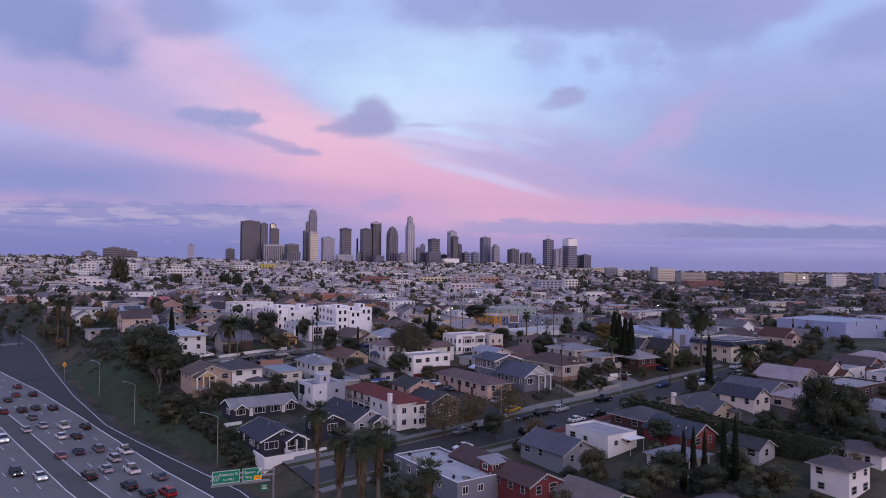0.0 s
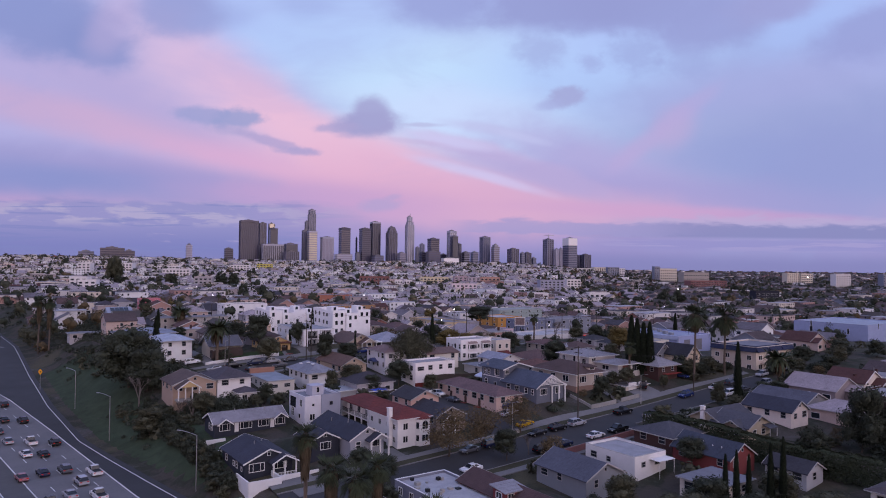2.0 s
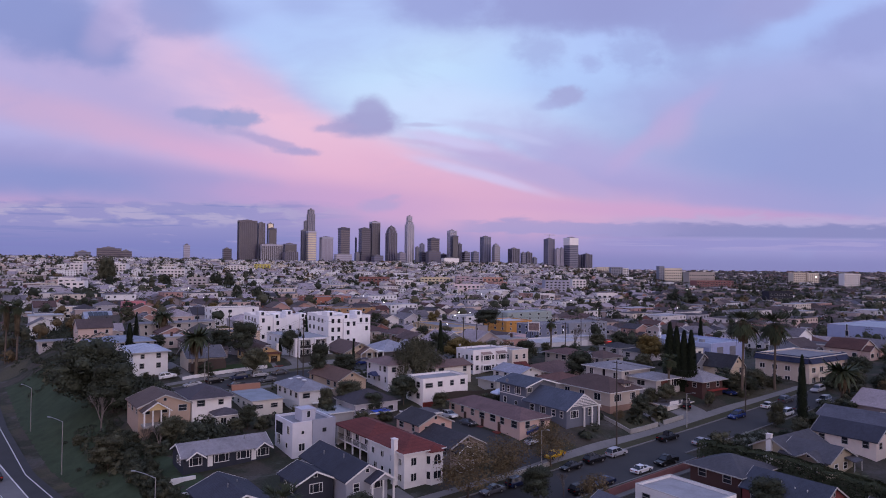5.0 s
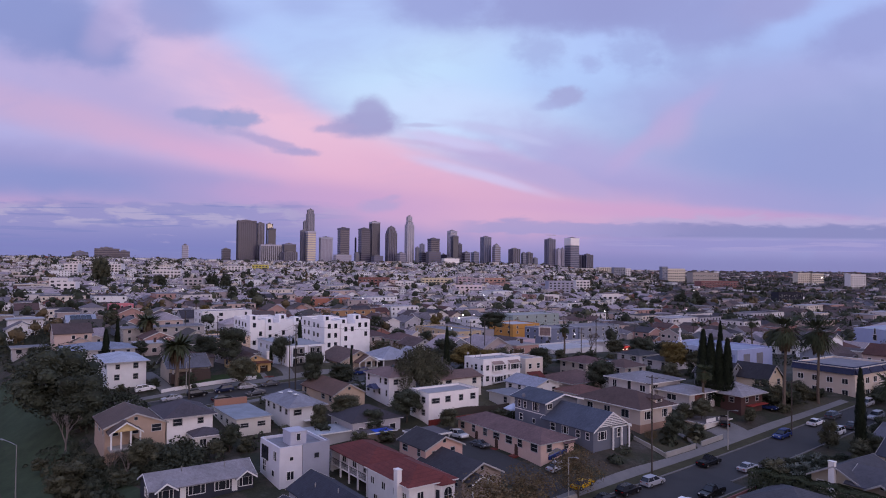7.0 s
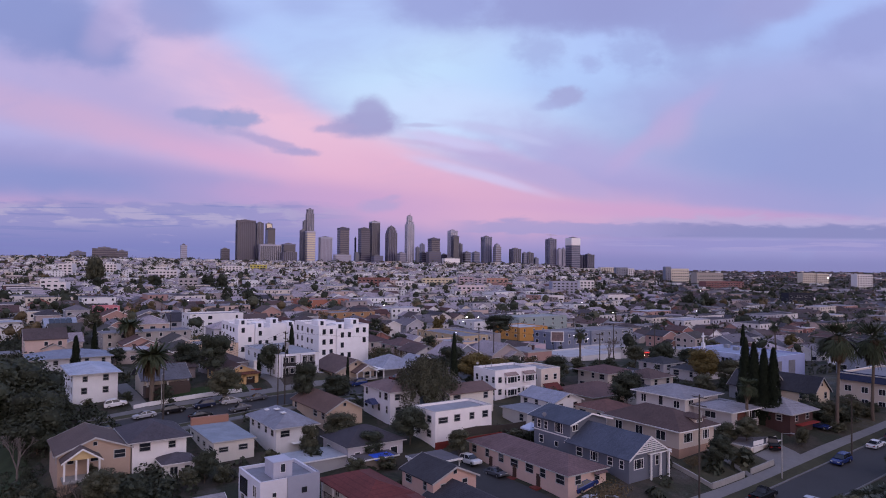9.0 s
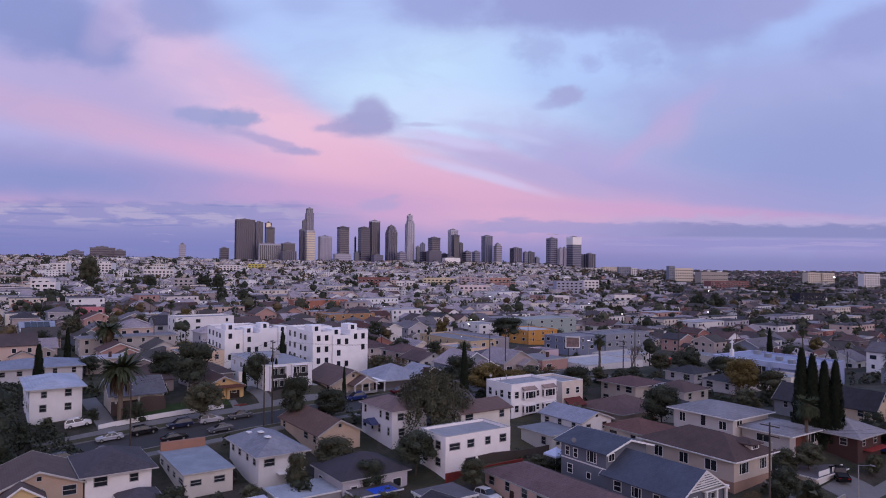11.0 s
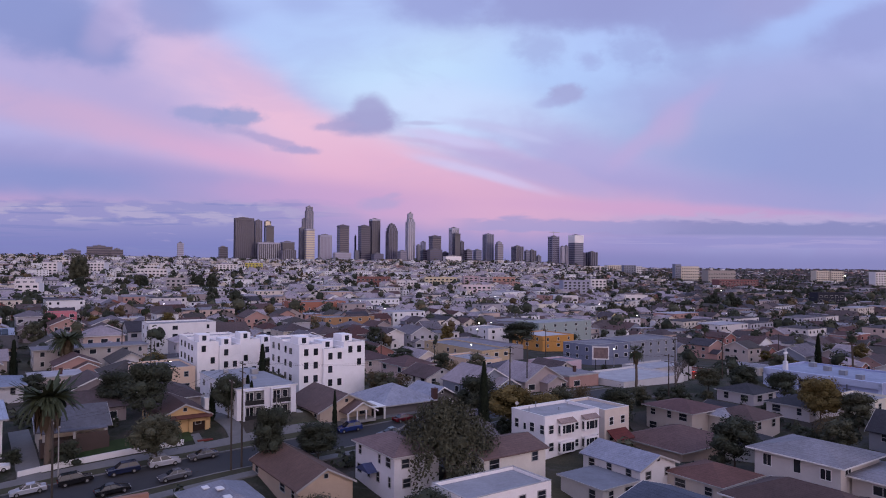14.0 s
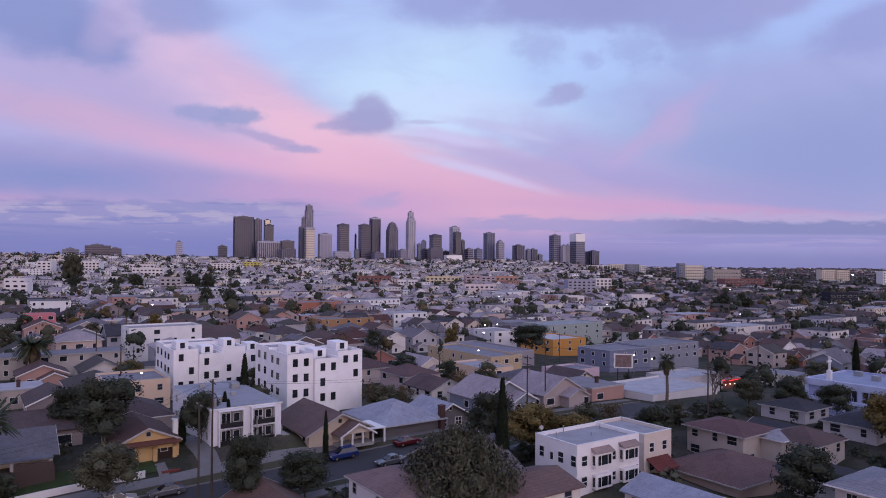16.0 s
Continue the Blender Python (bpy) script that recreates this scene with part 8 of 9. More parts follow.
def overhead_sign():
    green = surface("sign_green", srgb(0, 122, 96), 0.5, vary=0.08)
    x, y = -31.5, 128.5
    ob = new("overhead_sign")
    ob.matrix_basis = pose(x, y, road_height(x, y), 0, 0, 22)
    tagged(ob, "green overhead freeway direction signs on a steel gantry", "road sign")
    zz = 6.6
    part("post", Mesh().tube((5.8, 0.4, -0.5), (5.8, 0.4, zz + 1.0), 0.25, 0.2, 10), GALVANISED, ob)
    part("beam", Mesh().box(-5.2, 0.25, zz + 0.3, 6.0, 0.55, zz + 0.6).box(-5.2, 0.25, zz + 1.2, 6.0, 0.55, zz + 1.4), GALVANISED, ob)
    part("walkway", Mesh().box(-5.2, -1.0, zz - 0.35, 5.0, 0.2, zz - 0.25), GALVANISED, ob)
    flat = pose(0, 0, 0, 90, 0, 0)
    for x0, x1, h in ((-5.0, -0.2, 2.3), (0.2, 3.6, 2.3)):
        board = part("sign_board", Mesh().box(x0, 0, zz - 0.2, x1, 0.12, zz - 0.2 + h), green, ob)
        rim = lattice(Mesh(), [x0 + 0.03, x0 + 0.12, x1 - 0.12, x1 - 0.03], [zz - 0.17, zz - 0.08, zz - 0.2 + h - 0.12, zz - 0.2 + h - 0.03], lambda i, j: i != 1 or j != 1, -0.012, 0.0)
        part("sign_border", rim, WHITE_TRIM, board)
    lettering("Alvarado St", 0.72, pose(-2.2, -0.02, zz + 1.35) @ flat, ob, WHITE_TRIM)
    lettering("1/2 MILE", 0.55, pose(-2.2, -0.02, zz + 0.45) @ flat, ob, WHITE_TRIM)
    lettering("2", 0.5, pose(-4.3, -0.02, zz + 0.9) @ flat, ob, WHITE_TRIM)
    ring = Mesh()
    for k in range(20):
        a0, a1 = k * math.tau / 20, (k + 1) * math.tau / 20
        ring.add([(-4.3 + r * math.cos(a), -0.02, zz + 0.9 + r * math.sin(a)) for r, a in ((0.42, a0), (0.5, a0), (0.5, a1), (0.42, a1))], [(0, 1, 2, 3)])
    part("route_shield", ring, WHITE_TRIM, ob)
    lettering("Benton", 0.66, pose(1.5, -0.02, zz + 1.35) @ flat, ob, WHITE_TRIM)
    lettering("Way", 0.66, pose(1.3, -0.02, zz + 0.5) @ flat, ob, WHITE_TRIM)
    only = part("exit_plate", Mesh().box(2.2, -0.03, zz - 0.05, 3.5, -0.01, zz + 0.65), surface("sign_yellow", srgb(246, 170, 20), 0.5), ob)
    lettering("ONLY", 0.34, pose(2.85, -0.04, zz + 0.3) @ flat, only, DARK_METAL)
    arrow = Mesh().add([(2.75, -0.02, zz + 1.0), (2.9, -0.02, zz + 0.9), (3.35, -0.02, zz + 1.5), (3.5, -0.02, zz + 1.35), (3.5, -0.02, zz + 1.95), (2.9, -0.02, zz + 1.85), (3.15, -0.02, zz + 1.65)], [(0, 1, 2, 6), (3, 4, 5, 6, 2)])
    part("arrow", arrow, WHITE_TRIM, ob)
    part("exit_number_plate", Mesh().box(3.4, -0.1, zz - 2.2, 4.8, 0, zz - 1.0), green, ob)
    part("plate_bar", Mesh().box(3.7, -0.12, zz - 1.45, 4.5, -0.1, zz - 1.25).box(3.7, -0.12, zz - 1.9, 4.5, -0.1, zz - 1.65), WHITE_TRIM, ob)


overhead_sign()


def warning_sign(x, y, tall=3.2):
    ob = new("warning_sign")
    ob.matrix_basis = pose(x, y, height(x, y), 0, 0, -20)
    tagged(ob, "yellow diamond warning sign on a slim post", "road sign", "warning signs")
    part("post", Mesh().tube((0, 0.05, -0.3), (0, 0.05, tall), 0.05, 0.05, 6), GALVANISED, ob)
    part("diamond", Mesh().add([(0, 0, tall - 1.0), (1.0, 0, tall), (0, 0, tall + 1.0), (-1.0, 0, tall), (0, 0.04, tall - 1.0), (1.0, 0.04, tall), (0, 0.04, tall + 1.0), (-1.0, 0.04, tall)], [(0, 1, 2, 3), (7, 6, 5, 4), (0, 4, 5, 1), (1, 5, 6, 2), (2, 6, 7, 3), (3, 7, 4, 0)]), surface("sign_yellow", srgb(246, 170, 20), 0.5), ob)
    part("symbol", Mesh().add([(0, -0.01, tall - 0.35), (0.35, -0.01, tall), (0, -0.01, tall + 0.35), (-0.35, -0.01, tall)], [(0, 1, 2, 3)]), DARK_METAL, ob)


warning_sign(-125.5, 251.5, 6.2)
warning_sign(-156, 246, 5.0)


def garden_wall(p0, q0, p1, q1, tall, material, label, thick=0.25, lift=0.0, level=None):
    """A wall that steps down the slope in short lengths."""
    (x0, y0), (x1, y1) = town(p0, q0), town(p1, q1)
    long = math.hypot(x1 - x0, y1 - y0)
    n = max(1, int(long / 3))
    m = Mesh()
    nx, ny = -(y1 - y0) / long * thick / 2, (x1 - x0) / long * thick / 2
    verts, faces = [], []
    for k in range(n + 1):
        x, y = x0 + (x1 - x0) * k / n, y0 + (y1 - y0) * k / n
        z = height(x, y) + lift
        high = z + tall if level is None else level
        verts += [(x + nx, y + ny, z - 2.5), (x + nx, y + ny, high), (x - nx, y - ny, high), (x - nx, y - ny, z - 2.5)]
    for k in range(n):
        a, b = 4 * k, 4 * k + 4
        faces += [(a, a + 1, b + 1, b), (a + 1, a + 2, b + 2, b + 1), (a + 2, a + 3, b + 3, b + 2)]
    faces += [(3, 2, 1, 0), (4 * n, 4 * n + 1, 4 * n + 2, 4 * n + 3)]
    m.add(verts, faces)
    tagged(part("garden_wall", m, material), label, "wall")


WHITE_WALL = wall_paint(222, 220, 222)
garden_wall(73, 236.5, 97, 236.5, 0.9, WHITE_WALL, "low white retaining wall along the pavement")
garden_wall(54.3, 142, 60.6, 142, 2.8, WHITE_WALL, "tall white stucco terrace wall below the navy bungalow", level=-7.7)
garden_wall(54.3, 142, 54.3, 149, 1.9, WHITE_WALL, "white stucco side wall of the terrace", level=-7.7)
garden_wall(60.6, 142, 60.6, 147, 1.9, WHITE_WALL, "white stucco side wall of the terrace", level=-7.7)
garden_wall(60.9, 143.5, 69, 143.5, 1.8, WHITE_WALL, "white stucco front wall beside a drive", level=-7.9)
garden_wall(53.0, 171, 59, 171, 2.2, WHITE_WALL, "white stucco cross wall between the yards", level=-6.3)
garden_wall(53.0, 165, 59, 165, 1.6, WHITE_WALL, "lower white stucco yard wall", level=-7.2)
garden_wall(145, 142.2, 154.3, 142.2, 1.0, CONCRETE, "low concrete retaining wall below a sloping lawn")
garden_wall(156.3, 142.2, 163.6, 142.2, 1.0, CONCRETE, "low concrete retaining wall below a sloping lawn")
garden_wall(145, 142.2, 145, 150, 0.8, CONCRETE, "low concrete side wall of a lawn")
garden_wall(103, 139.5, 118, 139.5, 1.0, CONCRETE, "low concrete front wall along the pavement")
garden_wall(122, 181, 144, 181, 1.6, WOOD_POLE, "dark wooden back fence")
garden_wall(128, 196, 140, 196, 1.9, surface("red_wall", srgb(112, 44, 38), 0.9, vary=0.3, grain=6.0), "red-brown board fence beside the flats")
garden_wall(113, 123.6, 145, 123.6, 1.5, surface("pink_board", srgb(120, 82, 82), 0.9, vary=0.3), "faded red board fence along the street")


def canopy_tent():
    x, y = 17.0, 219.5
    ob = new("canopy_tent")
    ob.matrix_basis = pose(x, y, height(x, y), 0, 0, TURN)
    tagged(ob, "pale blue pop-up canopy tent in a yard", "tent")
    for px in (0, 3):
        for py in (0, 3):
            part("leg", Mesh().tube((px, py, -0.3), (px, py, 2.2), 0.03, 0.03, 6), GALVANISED, ob)
    part("canopy", Mesh().add([(0, 0, 2.0), (3, 0, 2.0), (3, 3, 2.0), (0, 3, 2.0), (0, 0, 2.3), (3, 0, 2.3), (3, 3, 2.3), (0, 3, 2.3), (1.5, 1.5, 3.4)], [(0, 1, 5, 4), (1, 2, 6, 5), (2, 3, 7, 6), (3, 0, 4, 7), (4, 5, 8), (5, 6, 8), (6, 7, 8), (7, 4, 8)]), wall_paint(196, 206, 232), ob)


canopy_tent()
shed, sz = lot("small shed with a blue tarpaulin on its roof", -14.8, 205.5, "shed", name="shed")
block(shed, 7.0, 5.0, 2.3, 2, "slab", 0, wall_paint(120, 108, 100), flat_roof(110, 104, 108))
part("tarpaulin", Mesh().box(2.4, -0.3, 2.48, 6.4, 2.2, 2.53).box(2.4, -0.36, 2.0, 6.4, -0.3, 2.5), surface("blue_tarp", srgb(40, 80, 190), 0.5), shed)
shed, sz = lot("low garage with a pale flat roof behind trees", -25.5, 203.8, "garage", name="garage")
block(shed, 9.0, 6.5, 2.6, 2, "slab", 0, wall_paint(170, 168, 170), flat_roof(190, 196, 208))


def lawn(p0, q0, p1, q1, label="mown green front lawn", mat=None):
    m = Mesh()
    n = 5
    verts = []
    for j in range(n + 1):
        for i in range(n + 1):
            x, y = town(p0 + (p1 - p0) * i / n, q0 + (q1 - q0) * j / n)
            verts.append((x, y, height(x, y) + 0.09))
    m.add(verts, [(j * (n + 1) + i, j * (n + 1) + i + 1, (j + 1) * (n + 1) + i + 1, (j + 1) * (n + 1) + i) for j in range(n) for i in range(n)])
    tagged(part("lawn", m, mat or LAWN), label, "lawn", kind="structure")


lawn(80, 237, 99, 243)
lawn(117, 232.5, 130, 236)
lawn(145.4, 142.6, 154, 151, "sloping front yard of dry grass", VERGE)
lawn(156.4, 142.6, 163.2, 150, "sloping front yard of dry grass", VERGE)
lawn(150, 138.2, 158, 140.5, "grass verge between kerb and pavement")
lawn(161, 138.2, 169, 140.5, "grass verge between kerb and pavement")
lawn(172, 138.2, 180, 140.5, "grass verge between kerb and pavement")


def paved(p0, q0, p1, q1, wide, label, category="path"):
    drape("paving", [town(p0, q0), town(p1, q1)], wide / 2, wide / 2, SIDEWALK, 0.13, 1.5, label, category)


paved(155.2, 140, 157.6, 152, 1.3, "narrow concrete garden path up to the porch")
paved(168, 138, 168, 146, 8.5, "concrete drive in front of the double garage", "drive")
paved(87, 138, 86.5, 147, 3.0, "concrete drive beside the red-tiled house", "drive")
paved(64, 134, 64, 143, 6.0, "concrete drive in front of the white walls", "drive")
drape("drive", [town(115.4, 139), town(115.4, 178)], 3.6, 3.6, ASPHALT, 0.13, 1.5, "long dark asphalt drive beside the bungalow court", "drive")
paved(99.5, 232, 99.5, 239, 1.4, "straight concrete walk to the arched porch")
paved(106, 232, 106, 250, 3.0, "concrete drive beside the white flats", "drive")
paved(74.5, 232, 74.5, 262, 3.2, "concrete drive beside the white stucco house", "drive")


def far_lamp(x, y, tall, size=0.3):
    """A street lamp already alight at dusk, far off."""
    ob = new("street_lamp")
    ob.matrix_basis = pose(x, y, height(x, y))
    tagged(ob, "lit street lamp on a slim pole far off", "street lamp", "lit street lamps")
    part("pole", Mesh().tube((0, 0, -0.5), (0, 0, tall), 0.12, 0.08, 6), GALVANISED, ob)
    part("bulb", Mesh().tube((0, 0, tall), (0, 0, tall + size), size, size * 0.7, 8), glowing("white_bulb", (1.0, 0.94, 0.9, 1), 9.0), ob)


for x, y, tall, size in ((10, 372, 6, 0.22), (16, 420, 9, 0.3), (21, 470, 9, 0.35), (30, 500, 8, 0.3), (58, 365, 6, 0.2), (64, 366, 5, 0.2), (80, 520, 9, 0.3), (-30, 560, 9, 0.35), (-52, 640, 9, 0.35), (-150, 520, 9, 0.3), (-66, 296, 7, 0.2), (140, 600, 9, 0.35), (220, 640, 9, 0.35), (330, 900, 12, 0.6), (785, 1400, 24, 1.6), (140, 700, 9, 0.4), (60, 760, 9, 0.4), (-220, 700, 9, 0.4)):
    far_lamp(x, y, tall, size)

# ---- the rest of the town ----
PALETTE = [(212, 206, 206), (186, 170, 164), (228, 226, 230), (166, 152, 152), (178, 174, 184), (198, 172, 162), (138, 126, 130), (180, 138, 130), (128, 136, 154), (212, 200, 188), (112, 100, 104), (160, 104, 96)]
ROOFS = [(96, 82, 82), (72, 68, 76), (122, 116, 124), (104, 80, 78), (84, 78, 76), (88, 76, 78), (94, 62, 58), (158, 148, 154)]
WALLS_M = [wall_paint(*c) for c in PALETTE]
ROOFS_M = [roof_cover(*c) for c in ROOFS]
FLATS_M = [flat_roof(160, 156, 164), flat_roof(128, 122, 130), flat_roof(196, 194, 202), flat_roof(92, 86, 92)]
TOWN = random.Random(21)
def town_house(x, y, a, b, rng):
    floors = 1 if rng.random() < (0.9 if y < 340 else 0.62) else 2
    h = 3.0 * floors + rng.uniform(0.1, 0.6)
    kind = rng.choice(("gable", "gable", "gable", "hip", "hip", "flat"))
    i, j = rng.randrange(len(WALLS_M)), rng.randrange(len(ROOFS_M))
    words = {"gable": "gable-roofed", "hip": "hip-roofed", "flat": "flat-roofed"}[kind]
    z = min(height(*town(*c)) for c in ((grid(x, y)[0], grid(x, y)[1]), (grid(x, y)[0] + a, grid(x, y)[1] + b)))
    house, z = lot("%s %s house among close neighbours" % ("two-storey" if floors == 2 else "single-storey", words), x, y, "house", "town houses", foot=(a, b), z=z + 0.3)
    axis = rng.choice("xyy")
    rise = (b if axis == "x" else a) * rng.uniform(0.2, 0.28)
    far = y > 330
    trim = WHITE_TRIM if rng.random() < 0.6 else PALE_TRIM
    shell = walls(a, b, h, 2.5, axis, rise) if kind == "gable" else walls(a, b, h, 2.5)
    # a front wing or porch, lower than the house
    wing = rng.random() < 0.6 and kind != "flat"
    if wing:
        w, d, s = a * rng.uniform(0.4, 0.6), rng.uniform(2.2, 4.0), rng.choice((0.3, a * 0.4))
        w = min(w, a - s)
        hw, rw = h - rng.uniform(0.2, 0.7) if floors == 1 else h - 3.0, w * 0.24
        shell.extrude([(s, -2.5), (s + w, -2.5), (s + w, hw), (s + w / 2, hw + rw - 0.1), (s, hw)], -d, 0, "y")
    slots = [WALLS_M[i]]
    for floor in range(floors):
        for face in "sw":
            long = a if face == "s" else b
            n = max(2, int(long / 3.6))
            for k in range(n):
                if rng.random() < 0.8:
                    at, wide = face_pose(face, a, b, long * (k + 0.5) / n, 0.9 + 3.0 * floor), rng.choice((1.0, 1.4, 2.0))
                    if face == "s" and wing and floor == 0 and s - 0.8 < long * (k + 0.5) / n < s + w + 0.8:
                        at = pose(0, -d, 0) @ at
                    if far:
                        for out, r, slot in ((-0.05, 0.12, 1), (-0.08, 0.0, 2)):
                            shell.add([at @ Vector((u, out, v)) for u, v in ((-wide / 2 - r, -r), (wide / 2 + r, -r), (wide / 2 + r, 1.3 + r), (-wide / 2 - r, 1.3 + r))], [(0, 1, 2, 3)], slot)
                    else:
                        part("window", small_window(wide, 1.3), None, house, at=at)
    part("wall", shell.data("wall", WALLS_M[i], trim, GLASS) if far else shell, WALLS_M[i], house)
    if kind == "flat":
        part("roof", Mesh().box(-0.15, -0.15, h, a + 0.15, b + 0.15, h + 0.25), rng.choice(FLATS_M), house)
        part("coping", Mesh().box(-0.2, -0.2, h + 0.02, a + 0.2, -0.15, h + 0.42).box(-0.2, -0.15, h + 0.02, -0.15, b + 0.15, h + 0.42), trim, house)
    else:
        cover = hip_roof(a, b, h, min(a, b) * 0.24, 0.5) if kind == "hip" else gable_roof(a, b, h, rise, axis)
        edge = barge(a, b, h, rise, axis, 0) if kind == "gable" else Mesh().box(-0.54, -0.54, h - 0.18, a + 0.54, -0.5, h).box(-0.54, -0.5, h - 0.18, -0.5, b + 0.5, h)
        if wing:
            lean = rw / (w / 2) * 0.4
            for p0, p1 in (((s - 0.4, hw - lean), (s + w / 2, hw + rw)), ((s + w / 2, hw + rw), (s + w + 0.4, hw - lean))):
                cover.extrude([(p0[0], p0[1] - 0.15), (p1[0], p1[1] - 0.15), p1, p0], -d - 0.4, 1.0, "y")
                edge.extrude([(p0[0], p0[1] - 0.26), (p1[0], p1[1] - 0.26), (p1[0], p1[1] + 0.03), (p0[0], p0[1] + 0.03)], -d - 0.46, -d - 0.4, "y")
        part("roof", cover, ROOFS_M[j], house)
        part("fascia", edge, trim, house)
    if rng.random() < 0.3:
        chimney(house, a * rng.uniform(0.2, 0.8), b * 0.35, h * 0.6, h + 1.6, 0.7, 0.6)
    if rng.random() < 0.6:
        vent_pipes(house, [(a * rng.uniform(0.25, 0.75), b * rng.uniform(0.3, 0.7), h, rng.uniform(1.2, 2.4))])


def taken(p0, p1, q0, q1):
    return any(p0 < b and p1 > a and q0 < d and q1 > c for a, b, c, d in HOUSES)


def in_view(x, y, margin=25):
    return y > 60 and abs(x + 3) < 0.68 * (y - 0) + margin


GARDENS = []
count = 0
rows = [92, 106, 150, 168, 184, 204, 238, 256, 280, 296, 322, 340, 366, 384, 410, 428, 454, 474]
for q in rows:
    p = -60.0
    while p < 560:
        a, b = TOWN.uniform(8.5, 12.5), TOWN.uniform(10, 14)
        gap = TOWN.uniform(2.0, 5.0)
        x, y = town(p, q)
        xc, yc = town(p + a / 2, q + b / 2)
        away = road_side(xc, yc)[0] if yc < 520 and xc < 60 else 99
        near_ok = yc > 120 and not (yc < 215 and -75 < xc < 95)
        if 195 < p < 290 and 183 < q < 222 or 335 < p < 420 and 140 < q < 210:
            near_ok = False
        if in_view(xc, yc) and near_ok and yc < 520 and away > 16 and count < 235 and not taken(p, p + a, q, q + b):
            if TOWN.random() < 0.9:
                town_house(x, y, a, b, TOWN)
                count += 1
            GARDENS.append((xc + TOWN.uniform(-9, 9), yc - TOWN.uniform(8, 11)))
        p += a + gap

# back-yard fences
for k, (x, y) in enumerate(GARDENS):
    p, q = grid(x, y)
    if k % 3 == 0 and not taken(p - 5, p + 5, q - 1, q + 1) and not (118 < q < 146 or 216 < q < 239):
        garden_wall(p - 5, q, p + 5, q, 1.7, WOOD_POLE if k % 2 else WHITE_WALL, "plain board fence between back yards" if k % 2 else "pale block wall between back yards", 0.12)

# garden trees between them
for k, (x, y) in enumerate(GARDENS):
    p, q = grid(x, y)
    if taken(p - 1, p + 1, q - 1, q + 1) or (210 < p < 290 and 190 < q < 222) or 124 < q < 141 or 221 < q < 233:
        continue
    r = TOWN.random()
    if r < 0.52:
        tree(x, y, TOWN.uniform(5, 10), TOWN.uniform(2.6, 5.0), TOWN.choice(("dark", "dark", "mid", "mid", "gold", "dry")), seed=k, label="garden tree between close-set houses", group="garden trees", fine=False)
    elif r < 0.62:
        cypress(x, y, TOWN.uniform(7, 13), TOWN.uniform(0.9, 1.5), k)
    elif r < 0.68:
        palm(x, y, TOWN.uniform(8, 15), TOWN.uniform(1.5, 2.2), True, k, 0.6, label="fan palm rising over the roofs")


HOUSES.append((109, 119.5, 150, 186))  # the drive stays clear
# shrubs and small trees that fill the back yards
YARD = random.Random(55)
made = 0
for k in range(900):
    p, q = YARD.uniform(44, 250), YARD.uniform(66, 275)
    x, y = town(p, q)
    r = YARD.uniform(1.2, 3.0)
    if made >= 210 or not in_view(x, y) or y < 110 or taken(p - r, p + r, q - r, q + r) or 122 < q < 144 or 219 < q < 237 or (56 < p < 96 and 138 < q < 186) or (210 < p < 290 and 190 < q < 222):
        continue
    if x < 60 and road_side(x, y)[0] < 8:
        continue
    made += 1
    if YARD.random() < 0.42:
        tree(x, y, r * YARD.uniform(2.0, 2.8), r * 1.25, YARD.choice(("dark", "mid", "mid", "dry")), seed=k, label="small leafy tree in a back yard", group="yard trees", fine=False)
    else:
        bush(x, y, r * YARD.uniform(0.8, 1.5), r, YARD.choice(("dark", "mid", "bush", "mid")), "rounded shrub in a back yard", k)


def yard_greenery():
    """Low planting that fills the yards, too dense to count."""
    rng = random.Random(77)
    for name, mat, n in (("yard_greenery", LEAF_DARK, 1700), ("dry_yard_greenery", LEAF_MID, 900)):
        m = Mesh()
        for k in range(n):
            y = rng.uniform(150, 560)
            x = rng.uniform(-0.7, 0.7) * y
            p, q = grid(x, y)
            r, tall = rng.uniform(0.7, 2.4), rng.uniform(0.8, 3.6)
            if taken(p - r, p + r, q - r, q + r) or 122 < q < 143 or 218 < q < 237 or (x < 60 and road_side(x, y)[0] < 9) or (48 < p < 92 and 138 < q < 187) or (210 < p < 290 and 190 < q < 222):
                continue
            z = height(x, y)
            for j in range(32):
                d = Vector((rng.gauss(0, 1), rng.gauss(0, 1), abs(rng.gauss(0, 1)))).normalized()
                s = rng.uniform(0.7, 1.0)
                leaf_quad(m, Vector((x + d.x * r * s, y + d.y * r * s, z + tall * d.z * s)), d, 0.31 * r + 0.1, rng)
        tagged(part(name, m, mat), "low uneven garden planting between the houses", "shrubs", kind="stuff")


yard_greenery()


# ---- far town: joined houses and woods, too small to pick apart ----
def far_town():
    rng = random.Random(31)
    nw, nr = len(WALLS_M), len(ROOFS_M)
    mesh, glass = Mesh(), nw + nr + len(FLATS_M)
    for k in range(9500):
        y = 480 + 2300 * rng.random() ** 1.35
        x = rng.uniform(-0.74, 0.74) * y
        if k > 8200:
            y = rng.uniform(2400, 4700)
            x = rng.uniform(0.16, 0.74) * y
        p, q = grid(x, y)
        p, q = round(p / 15) * 15 + rng.uniform(-2, 2), round(q / 24) * 24 + rng.uniform(-5, 5)
        x, y = town(p, q)
        if y < 505 or height(x, y) < -60:
            continue
        big = rng.random()
        a, b = rng.uniform(8, 13), rng.uniform(9, 15)
        h = rng.choice((3.2, 3.4, 3.6, 6.0)) if y < 700 else rng.choice((3.4, 3.6, 6.2, 6.4))
        flat = rng.random() < 0.22
